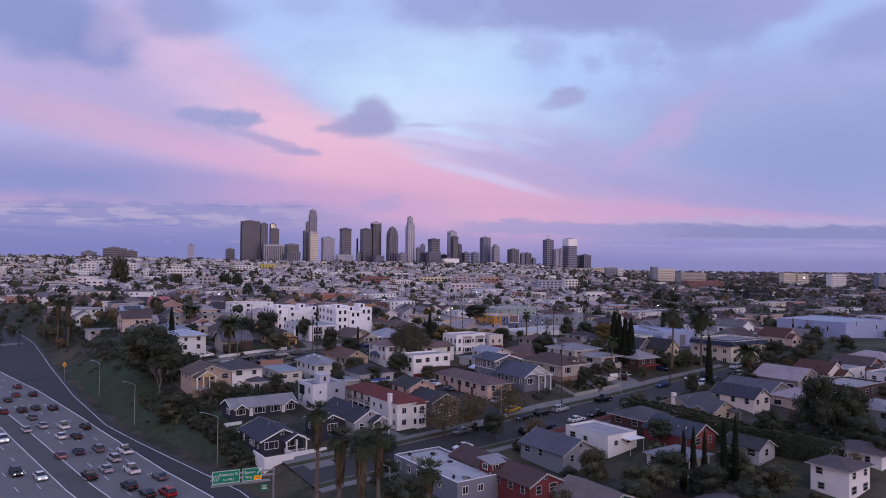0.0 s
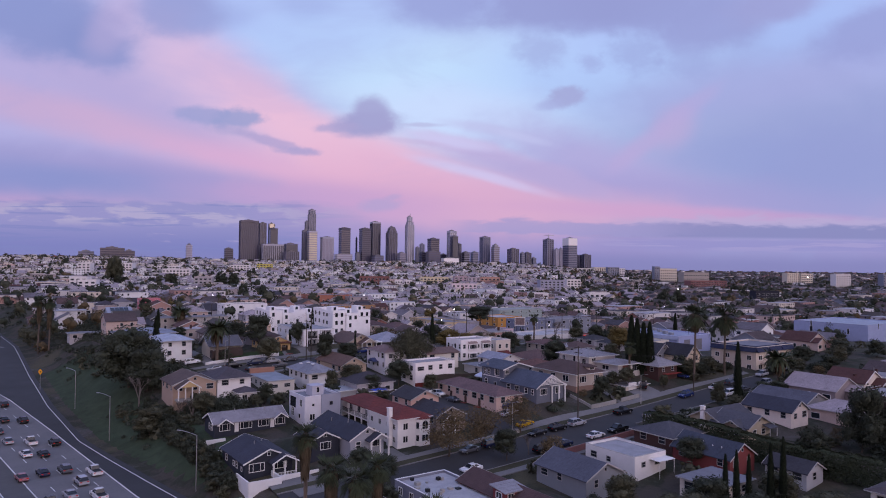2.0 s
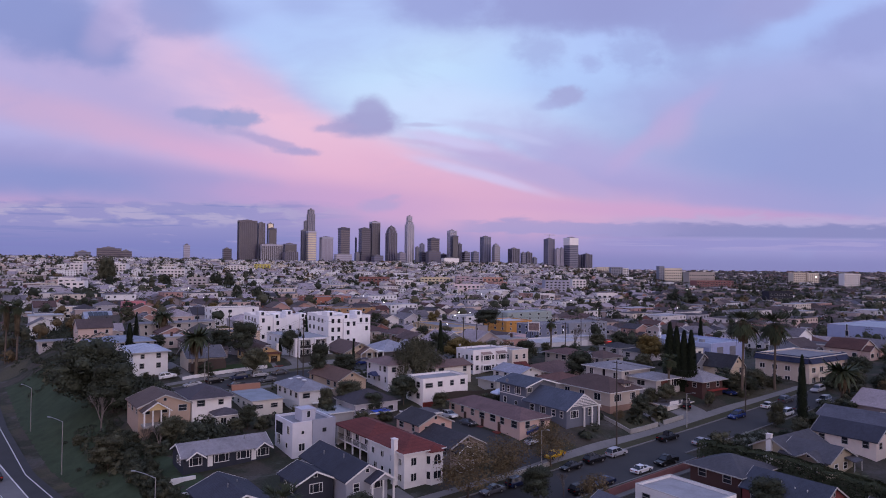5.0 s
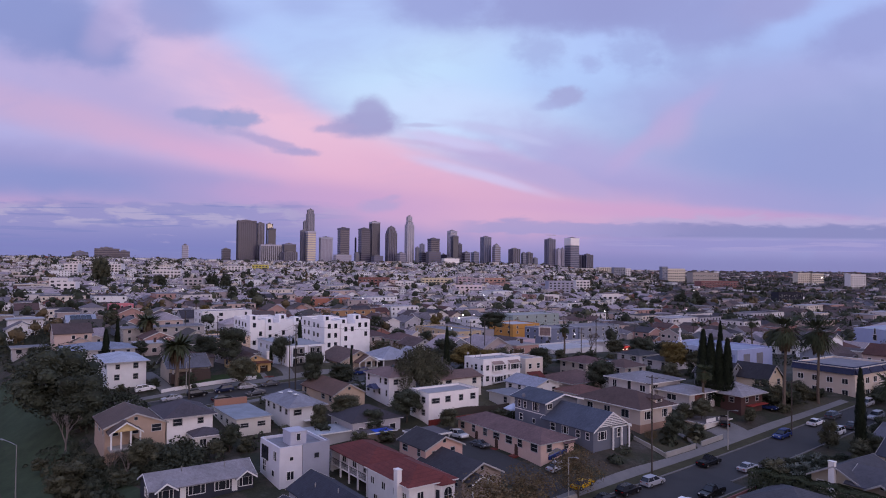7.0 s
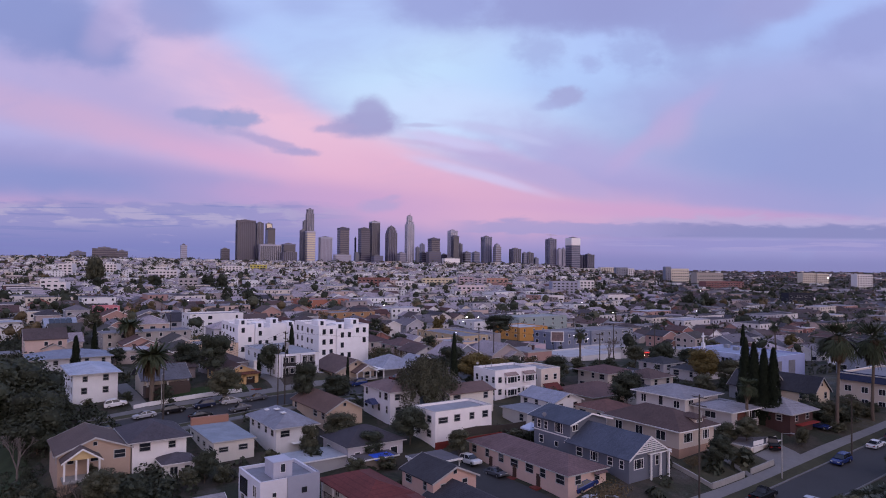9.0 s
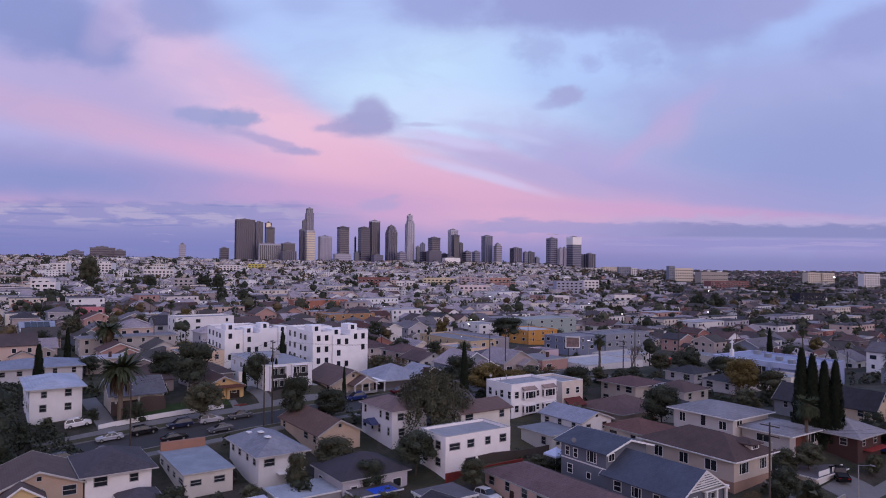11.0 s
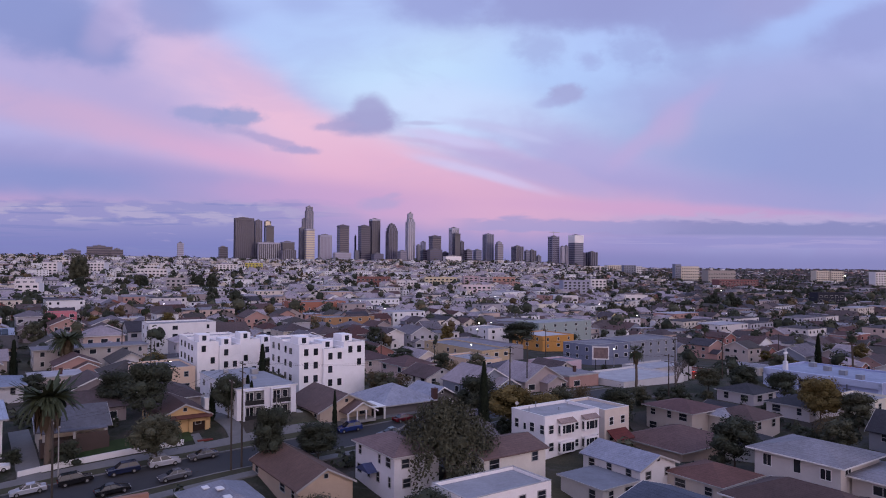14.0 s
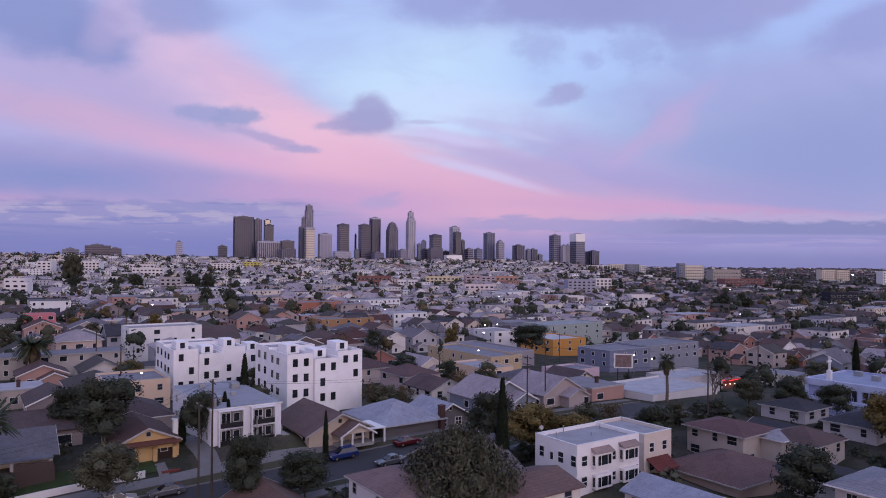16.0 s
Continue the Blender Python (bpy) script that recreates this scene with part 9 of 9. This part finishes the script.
        if big < (0.18 if y > 700 else 0.10):
            a, b, h, flat = rng.uniform(14, 30), rng.uniform(12, 20), rng.choice((5.5, 6.5, 6.5, 9.5)), True
        z = height(x, y) - 0.5
        c, s = CU, SU
        put = lambda u, v, w: (x + u * c - v * s, y + u * s + v * c, z + w)  # noqa: E731
        i, j = rng.randrange(nw), rng.randrange(nr)
        # distance haze put into the colours: mostly pale paint, less to the right
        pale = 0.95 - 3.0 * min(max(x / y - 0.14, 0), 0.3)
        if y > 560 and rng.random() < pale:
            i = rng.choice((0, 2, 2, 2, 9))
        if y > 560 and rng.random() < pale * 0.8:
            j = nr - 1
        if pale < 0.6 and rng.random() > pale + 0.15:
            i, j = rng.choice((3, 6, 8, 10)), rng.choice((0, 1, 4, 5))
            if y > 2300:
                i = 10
        if big < 0.10:
            i = rng.choice((0, 2, 4, 5, 4, 9, 7, 3))
        base = [put(u, v, w) for w in (-3, h) for u, v in ((0, 0), (a, 0), (a, b), (0, b))]
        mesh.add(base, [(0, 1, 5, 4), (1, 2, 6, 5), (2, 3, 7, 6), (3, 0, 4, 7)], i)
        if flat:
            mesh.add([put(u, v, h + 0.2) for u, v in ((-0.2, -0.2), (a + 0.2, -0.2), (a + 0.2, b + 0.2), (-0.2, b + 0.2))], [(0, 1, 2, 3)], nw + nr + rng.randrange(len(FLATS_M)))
        else:
            r = min(a, b) * 0.26
            e = 0.6
            along = rng.random() < 0.5
            if along:
                mesh.add([put(-e, -e, h - 0.2), put(a + e, -e, h - 0.2), put(a + e, b + e, h - 0.2), put(-e, b + e, h - 0.2), put(-e, b / 2, h + r), put(a + e, b / 2, h + r)], [(0, 1, 5, 4), (2, 3, 4, 5)], nw + j)
                mesh.add([put(0, 0, h), put(0, b, h), put(0, b / 2, h + r)], [(1, 0, 2)], i)
            else:
                mesh.add([put(-e, -e, h - 0.2), put(-e, b + e, h - 0.2), put(a + e, b + e, h - 0.2), put(a + e, -e, h - 0.2), put(a / 2, -e, h + r), put(a / 2, b + e, h + r)], [(0, 4, 5, 1), (2, 5, 4, 3)], nw + j)
                mesh.add([put(0, 0, h), put(a, 0, h), put(a / 2, 0, h + r)], [(0, 1, 2)], i)
        for floor in range(int(h / 3) if y < 2300 else 0):
            zz = 1.2 + 3 * floor
            n = max(2, int(a / 3.6))
            for t in range(n):
                if rng.random() < 0.75:
                    m = a * (t + 0.5) / n
                    mesh.add([put(m - 0.6, -0.08, zz), put(m + 0.6, -0.08, zz), put(m + 0.6, -0.08, zz + 1.4), put(m - 0.6, -0.08, zz + 1.4)], [(0, 1, 2, 3)], glass)
            n = max(2, int(b / 4))
            for t in range(n):
                if rng.random() < 0.7:
                    m = b * (t + 0.5) / n
                    mesh.add([put(-0.08, m + 0.6, zz), put(-0.08, m - 0.6, zz), put(-0.08, m - 0.6, zz + 1.4), put(-0.08, m + 0.6, zz + 1.4)], [(0, 1, 2, 3)], glass)
    data = mesh.data("far_houses", *WALLS_M, *ROOFS_M, *FLATS_M, GLASS)
    tagged(new("far_houses", data), "closely packed houses and flats on the far hillside", "houses", kind="stuff")


far_town()


def far_trees():
    rng = random.Random(41)
    for name, mat, n, lean in (("far_trees", LEAF_DARK, 5000, 1.0), ("plain_trees", LEAF_DARK, 3600, 0.2), ("far_olive_trees", LEAF_MID, 2800, 0.9), ("far_dry_trees", LEAF_DRY, 1800, 0.9)):
        m = Mesh()
        for k in range(n):
            y = 320 + 2200 * rng.random() ** 0.85
            if lean < 0.5 and k % 4 == 0:
                y = rng.uniform(2300, 4700)
            x = rng.uniform(0.18 if lean < 0.5 else -0.74, 0.74) * y
            p, q = grid(x, y)
            if y < 520 and (taken(p - 2.5, p + 2.5, q - 2.5, q + 2.5) or 124 < q < 141 or 221 < q < 233):
                continue
            z = height(x, y)
            r, tall = rng.uniform(2.0, 4.6), rng.uniform(4.5, 10.0)
            if rng.random() < 0.1:
                r, tall = rng.uniform(1.0, 1.6), rng.uniform(9, 16)
            if rng.random() < 0.12:
                r, tall = rng.uniform(4.5, 7.5), rng.uniform(9, 14)
            if y < 520:
                r = min(r, 3.6)
            cells = 80 if y < 520 else 54 if y < 650 else 26 if y < 1000 else 12
            if y < 1100:
                for j in range(3 if y < 520 else 1):
                    lump(m, Vector((x + rng.uniform(-0.35, 0.35) * r, y + rng.uniform(-0.35, 0.35) * r, z + tall * rng.uniform(0.45, 0.75))), min(r * (0.5 if y < 520 else 0.62), tall * 0.3), rng)
            for j in range(cells):
                d = Vector((rng.gauss(0, 1), rng.gauss(0, 1), rng.gauss(0, 1))).normalized()
                c = Vector((x + d.x * r * 0.8, y + d.y * r * 0.8, z + tall * (0.55 + 0.42 * d.z)))
                leaf_quad(m, c, d, r * (0.14 if cells > 60 else 0.18 if cells > 40 else 0.25 if cells > 20 else 0.47), rng)
            m.tube((x, y, z - 0.5), (x, y, z + tall * 0.5), 0.2, 0.12, 4)
        tagged(part(name, m, mat), "scattered garden and street trees on the far hillside", "trees", kind="stuff")


far_trees()


# ---- larger buildings on the far slope ----
def mid_rise(label, x0, x1, y, top, deep, wall, floors=4, name="apartment_building", bays=0, cover=None):
    """A block that faces the viewer squarely enough, with its windows as parts."""
    base = height((x0 + x1) / 2, y) - 2
    ob = new(name)
    ob.matrix_basis = pose(x0, y, base, 0, 0, 6)
    tagged(ob, label, "building")
    a, h = x1 - x0, top - base
    block(ob, a, deep, h, 2, "flat", 0, wall, cover or FLATS_M[1], wall)
    bays = bays or max(3, int(a / 5))
    step = (h - 3) / floors
    strip = small_window(round(a / bays * 0.55, 1), round(min(step * 0.5, 2.0), 1))
    for f in range(floors):
        for k in range(bays):
            part("window", strip, None, ob, at=pose(a * (k + 0.5) / bays, 0, 2.6 + f * step))
    return ob


PALE, SAND, BRICK, SLATE = wall_paint(222, 216, 216), wall_paint(210, 196, 178), wall_paint(132, 86, 80), wall_paint(124, 128, 148)
mid_rise("white apartment row on the ridge", -549, -530, 1138, 29, 18, PALE, 4)
mid_rise("white and grey apartment row on the ridge", -506, -476, 1165, 29, 20, PALE, 4)
mid_rise("long white flats with a low roof", -403, -362, 1104, 21, 16, PALE, 3)
mid_rise("long white flats with a low roof", -455, -420, 1220, 25, 16, PALE, 3)
mid_rise("grey-white apartment row on the ridge", -673, -639, 1400, 32, 17, PALE, 4)
mid_rise("yellow-painted flats on the slope", -316, -287, 1350, 29, 15, wall_paint(206, 192, 84), 4)
mid_rise("white and grey flats with tall windows", -352, -318, 1300, 27, 19, PALE, 4)
mid_rise("grey stucco block on the slope", -278, -257, 872, 14.4, 16, wall_paint(168, 160, 164), 4)
mid_rise("white flats with a dark recessed entrance", -384, -366, 784, 14.8, 14, PALE, 4)
mid_rise("white stucco flats on the slope", -334, -317, 700, 14, 10, PALE, 4)
mid_rise("red brick school on the slope", -88, -46, 1000, 14, 21, BRICK, 3)
mid_rise("pinkish apartment slab on the far slope", 47, 66, 1016, 15.5, 14, wall_paint(176, 152, 160), 4)
mid_rise("pinkish-grey apartment slab on the far slope", 66.5, 85, 1018, 14.2, 14, wall_paint(170, 156, 166), 4)
mid_rise("brick flats with a pale front", 86, 115, 1030, 14.1, 14, wall_paint(186, 140, 124), 3)
mid_rise("white gabled flats on the far slope", -36, -26, 952, 10.8, 10, PALE, 3)
mid_rise("white gabled flats on the far slope", -24, -13, 952, 10.9, 10, PALE, 3)
mid_rise("yellowish twin-gabled flats on the far slope", -3, 39, 1022, 13.5, 16, wall_paint(212, 196, 160), 3)
mid_rise("white and pink flats on the far slope", 38, 70, 891, 8.2, 14, wall_paint(214, 196, 202), 3)
mid_rise("blue-grey apartment block with balconies", 154, 186, 913, 13.4, 15, wall_paint(156, 156, 178), 5)
mid_rise("white end block of the balcony flats", 208, 228, 1002, 12.8, 12, PALE, 4)
mid_rise("white shop with a flat roof", 119, 139, 771, 2.4, 14, PALE, 2)
mid_rise("cream two-storey flats on the plain", 88.5, 101.5, 691, -1.0, 10, wall_paint(222, 214, 200), 2)
mid_rise("white twin flats with bay fronts", 193, 217, 808, 1.8, 12, PALE, 2)
mid_rise("white cube house on the plain", 143.5, 152.5, 572, -4.2, 9, PALE, 2)
mid_rise("pink-brown store with large windows", 178, 198, 589, -5.2, 14, wall_paint(182, 132, 128), 2)
mid_rise("white ribbed hospital block on the far slope", 385, 489, 1900, 25, 40, PALE, 6, bays=26)
mid_rise("cream hospital wing on the far slope", 473, 514, 1900, 28, 25, SAND, 6)
mid_rise("beige civic building with a broad front", 284, 386, 2400, 36, 44, SAND, 5, bays=24)
mid_rise("white low civic building", 151, 237, 1500, 16, 43, PALE, 3)
mid_rise("ribbed slab on the far slope", 456, 485, 1700, 29, 14, SLATE, 6)
mid_rise("white tower on the far slope", 485, 499, 1700, 26.5, 10, PALE, 6)
mid_rise("grey hospital slab on the plain", 538, 551, 1600, 32, 14, SLATE, 7)
mid_rise("beige hospital block on the plain", 551, 592, 1600, 27.6, 19, SAND, 6)
mid_rise("long low hall on the far plain", 568, 626, 1500, 20, 26, wall_paint(166, 156, 150), 4)
mid_rise("brick apartment block on the far plain", 518, 592, 1335, 5.5, 26, wall_paint(138, 88, 88), 4)
mid_rise("cream hospital tower on the far plain", 883, 915, 1662, 19.4, 20, SAND, 6)
mid_rise("cream hospital wing on the far plain", 917, 947, 1662, 18.4, 22, SAND, 6)
mid_rise("white hospital block on the far slope", 843, 876, 1400, 20, 17, PALE, 7)
mid_rise("black glass office building on the plain", 385, 414, 804, 5.5, 13, wall_paint(40, 42, 56), 3)
mid_rise("dark office slab on the far slope", 1010, 1040, 1500, 20, 17, SLATE, 6)
simple("pale yellow gabled house on the plain", 122.0, 602.0, 8, 12, -4.0, "gable", 3.2, wall_paint(222, 206, 150), roof_cover(92, 84, 92))


def grove(x, y, wide, tall, n, seed):
    """A dark stand of big trees far off."""
    rng = random.Random(seed)
    for k in range(n):
        tree(x + rng.uniform(-0.5, 0.5) * wide, y + rng.uniform(-8, 8), tall * rng.uniform(0.7, 1.05), tall * rng.uniform(0.26, 0.4), rng.choice(("dark", "dark", "mid")), "tall dark tree in a stand on the slope", k, bare=0.15, group="stands of tall trees", fine=False)


grove(270, 755, 20, 18, 5, 1)
grove(335, 790, 30, 12, 6, 2)
grove(-423, 985, 12, 34, 5, 3)
grove(-366, 925, 90, 16, 12, 4)
grove(-242, 895, 36, 20, 7, 5)
grove(-150, 640, 26, 15, 4, 6)
grove(160, 690, 30, 12, 5, 7)
grove(420, 900, 60, 14, 8, 8)
grove(560, 1150, 90, 14, 9, 9)


# ---- the high-rise skyline ----
def tower(label, x0, x1, top, skin, y=3430, deep=None, crown=0, cap=None, steps=(), ribs=0, floors=0, lines=None, spin=24, plinth=0):
    """A high-rise: glass shaft with upright ribs or floor bands standing proud, setbacks (share of height, inset) and a crown."""
    ob = new("skyscraper")
    ob.matrix_basis = pose((x0 + x1) / 2, y, -12, 0, 0, spin)
    tagged(ob, label, "skyscraper", "downtown skyline")
    # plan size so that the turned block spans x0 to x1
    c, s = math.cos(radians(spin)), math.sin(radians(spin))
    wide = x1 - x0
    full = wide / (c + s) if not deep else max((wide - deep * s) / c, wide * 0.3)
    a, h = full / 2, top + 12
    d = (deep or full) / 2
    last = 0.0
    for f, inset in (*steps, (1.0, None)):
        part("shaft", Mesh().box(-a, -d, last, a, d, h * f), skin, ob)
        if ribs:
            m = Mesh()
            for half, side in ((a, 0), (d, 1)):
                n = max(2, round(2 * half / ribs))
                for k in range(n + 1):
                    e = -half + 2 * half * k / n
                    if side == 0:
                        m.box(e - ribs * 0.13, -d - 1.2, last, e + ribs * 0.13, -d, h * f)
                    else:
                        m.box(-a - 1.2, e - ribs * 0.13, last, -a, e + ribs * 0.13, h * f)
            tagged(part("ribs", m, lines or CONCRETE, ob), kind="stuff")
        if floors:
            m, zz = Mesh(), last + floors
            while zz < h * f - 1:
                m.box(-a - 0.7, -d - 0.7, zz - floors * 0.2, a + 0.7, d, zz + floors * 0.2)
                zz += floors
            tagged(part("floor_bands", m, lines or CONCRETE, ob), kind="stuff")
        last = h * f
        if inset is not None:
            a, d = a - inset, d - inset
    if crown:
        part("crown", Mesh().box(-a - 1.6, -d - 1.6, h - crown, a + 0.4, d, h + 0.6), cap or skin, ob)
    part("roof_plant", Mesh().box(-a * 0.55, -d * 0.55, h, a * 0.45, d * 0.55, h + 4).box(-a * 0.2, -d * 0.3, h + 4, a * 0.1, d * 0.2, h + 6.5), PLANT, ob)
    if plinth:
        part("plinth", Mesh().box(-full / 2 - 8, -(deep or full) / 2 - 8, 0, full / 2 + 8, 0, plinth), PLANT, ob)
    return ob


def tower_glass(name, colour, rough=0.18, spec=0.6):
    return surface(name, colour, rough, vary=0.35, grain=0.06, patch=0.012, spec=spec)


# the blue of distance haze is mixed into these tower colours
BRONZE = tower_glass("hazed_bronze_glass", (0.046, 0.042, 0.075))
SMOKE = tower_glass("smoked_glass", (0.042, 0.040, 0.066))
BLUISH = tower_glass("bluish_glass", (0.105, 0.112, 0.170))
SILVERY = tower_glass("silvery_glass", (0.24, 0.235, 0.31), 0.12, 0.8)
STONE = surface("pale_tower_stone", (0.32, 0.295, 0.36), 0.8, vary=0.2, grain=0.08, patch=0.015)
# copy of the pale stone with shade put into its colour
STONE_SHADED = surface("shaded_tower_stone", (0.15, 0.145, 0.20), 0.8, vary=0.2, grain=0.08, patch=0.015)
FINS = surface("hazed_grey_fins", (0.18, 0.175, 0.25), 0.6, vary=0.15, grain=0.1, patch=0.02)
DARK_FINS = surface("hazed_dark_fins", (0.085, 0.078, 0.120), 0.6, vary=0.15, grain=0.1, patch=0.02)
TAN_FINS = surface("hazed_tan_bands", (0.145, 0.125, 0.150), 0.7, vary=0.15, grain=0.1, patch=0.02)
PALE_FINS = surface("pale_tower_fins", (0.42, 0.41, 0.50), 0.6, vary=0.12, grain=0.1, patch=0.02)
PLANT = surface("roof_plant_grey", (0.17, 0.16, 0.18), 0.8, vary=0.2)
# the western sky's glint, put into the colour as pale gold
GLINT = surface("glint_glass", (0.50, 0.45, 0.36), 0.3, 0.6, vary=0.15, grain=0.05, patch=0.02)
BRIGHT = surface("bright_white_panel", (0.78, 0.75, 0.76), 0.35, 0.2, vary=0.1)
tower("broad dark bronze office slab with pale fins", -898, -802, 234, BRONZE, deep=46, crown=9, cap=TAN_FINS, ribs=9, lines=DARK_FINS)
tower("grey ribbed office tower behind the bronze slab", -812, -772, 226, BRONZE, 3470, ribs=8, lines=FINS)
glint_tower = tower("dark tower with a sun glint coloured onto its upper face", -776, -742, 226, SMOKE, 3520, ribs=10, lines=DARK_FINS)
part("gleaming_face", Mesh().extrude([(-12.5, 198), (12.5, 198), (12.5, 222), (7, 237), (-12.5, 237)], -14.4, -13.5, "y"), GLINT, glint_tower)
tower("dark flat-topped office tower", -760, -713, 199, SMOKE, 3460, crown=5, cap=DARK_FINS)
tower("low slab with tall pale ribs", -772, -669, 118, SMOKE, 3380, deep=30, ribs=9, lines=PALE_FINS, crown=6, cap=PALE_FINS)
tower("low black block with a pale roof edge", -672, -604, 122, SMOKE, 3400, deep=40, crown=4, cap=FINS)
tower("stepped pale crown tower, the tallest", -566, -524, 292, BLUISH, 3440, steps=((0.93, 3),), ribs=9, lines=STONE, crown=4, cap=STONE, plinth=30)
tower("lower shoulder of the crown tower", -583, -552, 234, BLUISH, 3430, ribs=8, lines=STONE_SHADED, steps=((0.82, 4),))
tower("lower front of the crown tower", -590, -556, 190, BLUISH, 3420, ribs=8, lines=STONE_SHADED)
tower("pale banded tower with a sun glint coloured into its glass", -558, -507, 184, GLINT, 3380, floors=11, lines=STONE, crown=6, cap=PALE_FINS, plinth=46)
tower("beige gridded office block", -496, -430, 156, STONE, 3400, deep=40, ribs=7, lines=PALE_FINS, crown=8, cap=PALE_FINS)
tower("brown office tower with banded floors", -412, -352, 203, BRONZE, floors=9, lines=TAN_FINS, crown=9, cap=DARK_FINS)
tower("slender dark residential tower", -335, -325, 158, SMOKE, 3500)
tower("dark twin office tower", -311, -251, 202, BRONZE, floors=10, lines=DARK_FINS, crown=6, cap=DARK_FINS)
tower("tall black office tower with a pale top band", -261, -208, 237, SMOKE, 3470, ribs=10, lines=DARK_FINS, crown=7, cap=PALE_FINS)
tower("rounded grey-brown tower with a stepped crown", -179, -122, 212, BRONZE, steps=((0.86, 3), (0.92, 4), (0.97, 4)), ribs=8, lines=FINS)
tower("tall silver glass tower with bright edges", -84, -40, 236, SILVERY, 3420, ribs=13, lines=PALE_FINS, steps=((0.95, 4),))
spire = tower("slim sail-like crown of the glass tower", -76, -50, 264, SILVERY, 3430, deep=16, ribs=9, lines=PALE_FINS)
part("spire", Mesh().tube((4, 0, 274), (4, 0, 292), 1.4, 0.3, 6), GALVANISED, spire)
tower("low dark glass block", -33, -12, 112, BLUISH, 3400)
tower("narrow white tower behind", -12, 12, 132, SILVERY, 3550, ribs=9, lines=PALE_FINS)
tower("brown and pink stone tower", 27, 85, 156, BRONZE, floors=9, lines=TAN_FINS, crown=8, cap=DARK_FINS)
tower("pale stone podium before the brown tower", 18, 90, 92, STONE_SHADED, 3380, deep=36, floors=9, lines=TAN_FINS)
tower("tall glass tower with a bright rounded top", 124, 170, 196, SILVERY, 3440, ribs=12, lines=PALE_FINS, crown=10, cap=PALE_FINS)
tower("dark slab in front of the bright tower", 138, 176, 168, SMOKE, 3400, crown=4, cap=DARK_FINS)
tower("slim grey tower beside it", 176, 195, 132, BRONZE, 3440, ribs=7, lines=FINS)
tower("low bright hall at the towers' feet", 92, 176, 60, BRIGHT, 3300, deep=30)
tower("low dark block in the downtown skyline", 197, 236, 91, SMOKE, floors=9, lines=FINS)
tower("low blue-grey block in the downtown skyline", 242, 281, 92, BLUISH, 3450, floors=9, lines=FINS)
tower("tall grey glass tower with a lit side", 291, 341, 169, BLUISH, 3480, ribs=14, lines=FINS, crown=4, cap=FINS)
tower("mid-height glass tower with a gleaming curved side", 344, 383, 130, SILVERY, floors=10, lines=TAN_FINS, steps=((0.93, 4),))
tower("dark residential tower with grey fins", 425, 479, 110, SMOKE, ribs=10, lines=FINS)
tower("low cluster of dark towers", 486, 510, 90, BLUISH, floors=9, lines=FINS)
tower("low grey tower in the downtown skyline", 508, 546, 92, SMOKE, 3460, ribs=9, lines=FINS)
tower("low grey block in the downtown skyline", 546, 572, 66, BLUISH, 3460)
crane = tower("unfinished concrete tower with a crane", 615, 665, 162, BRONZE, 3500, floors=10, ribs=12, lines=FINS)
part("crane", Mesh().tube((0, 0, 172), (0, 0, 200), 1.2, 1.0, 5).box(-28, -0.8, 194, 36, 0.8, 196), GALVANISED, crane)
tower("pale slim residential tower", 668, 690, 112, STONE, 3480, ribs=8, lines=PALE_FINS)
tower("slim white tower in the downtown skyline", 694, 712, 116, STONE, 3500, ribs=7, lines=PALE_FINS)
tower("tall banded glass tower with glowing-white upper floors", 716, 784, 168, BLUISH, 3500, floors=9, lines=FINS, crown=36, cap=BRIGHT)
tower("dark squat tower in the downtown skyline", 790, 820, 86, SMOKE, 3600, ribs=9, lines=FINS)
tower("dark twin slab with pale edges", 826, 880, 88, SMOKE, 3600, ribs=13, lines=FINS)
tower("low stone blocks at the towers' feet", -420, -334, 74, STONE, 3350, deep=40, floors=10, lines=PALE_FINS)
tower("dark round-cornered tower in the downtown skyline", -972, -922, 97, SMOKE, 3430, floors=10, lines=DARK_FINS)
tower("low pink-grey slab in the downtown skyline", -121, -76, 83, STONE, 3360, deep=40, floors=9, lines=STONE_SHADED)
tower("dark low office block between the towers", -672, -590, 84, SMOKE, 3370, ribs=9, lines=FINS)
tower("brown hospital slab on the ridge", -1186, -1096, 79, BRONZE, 2600, deep=40, floors=8, lines=TAN_FINS)
tower("brown lower wing on the ridge", -1106, -1055, 69, BRONZE, 2600, deep=40, floors=8, lines=TAN_FINS)
tower("pale slender slab on the ridge", -909, -881, 96, STONE, 2700, floors=7, lines=PALE_FINS)
tower("grey apartment slab on the ridge", -1290, -1230, 66, BLUISH, 2650, deep=30, floors=7, lines=FINS)
tower("low dark office block", 90, 124, 80, SMOKE, 3480)
tower("low grey office block", -330, -300, 82, BLUISH, 3420)
tower("low grey office block", -245, -185, 70, STONE_SHADED, 3380, floors=9, lines=FINS)
tower("low grey office block", -12, 24, 88, SMOKE, 3420, floors=9, lines=DARK_FINS)
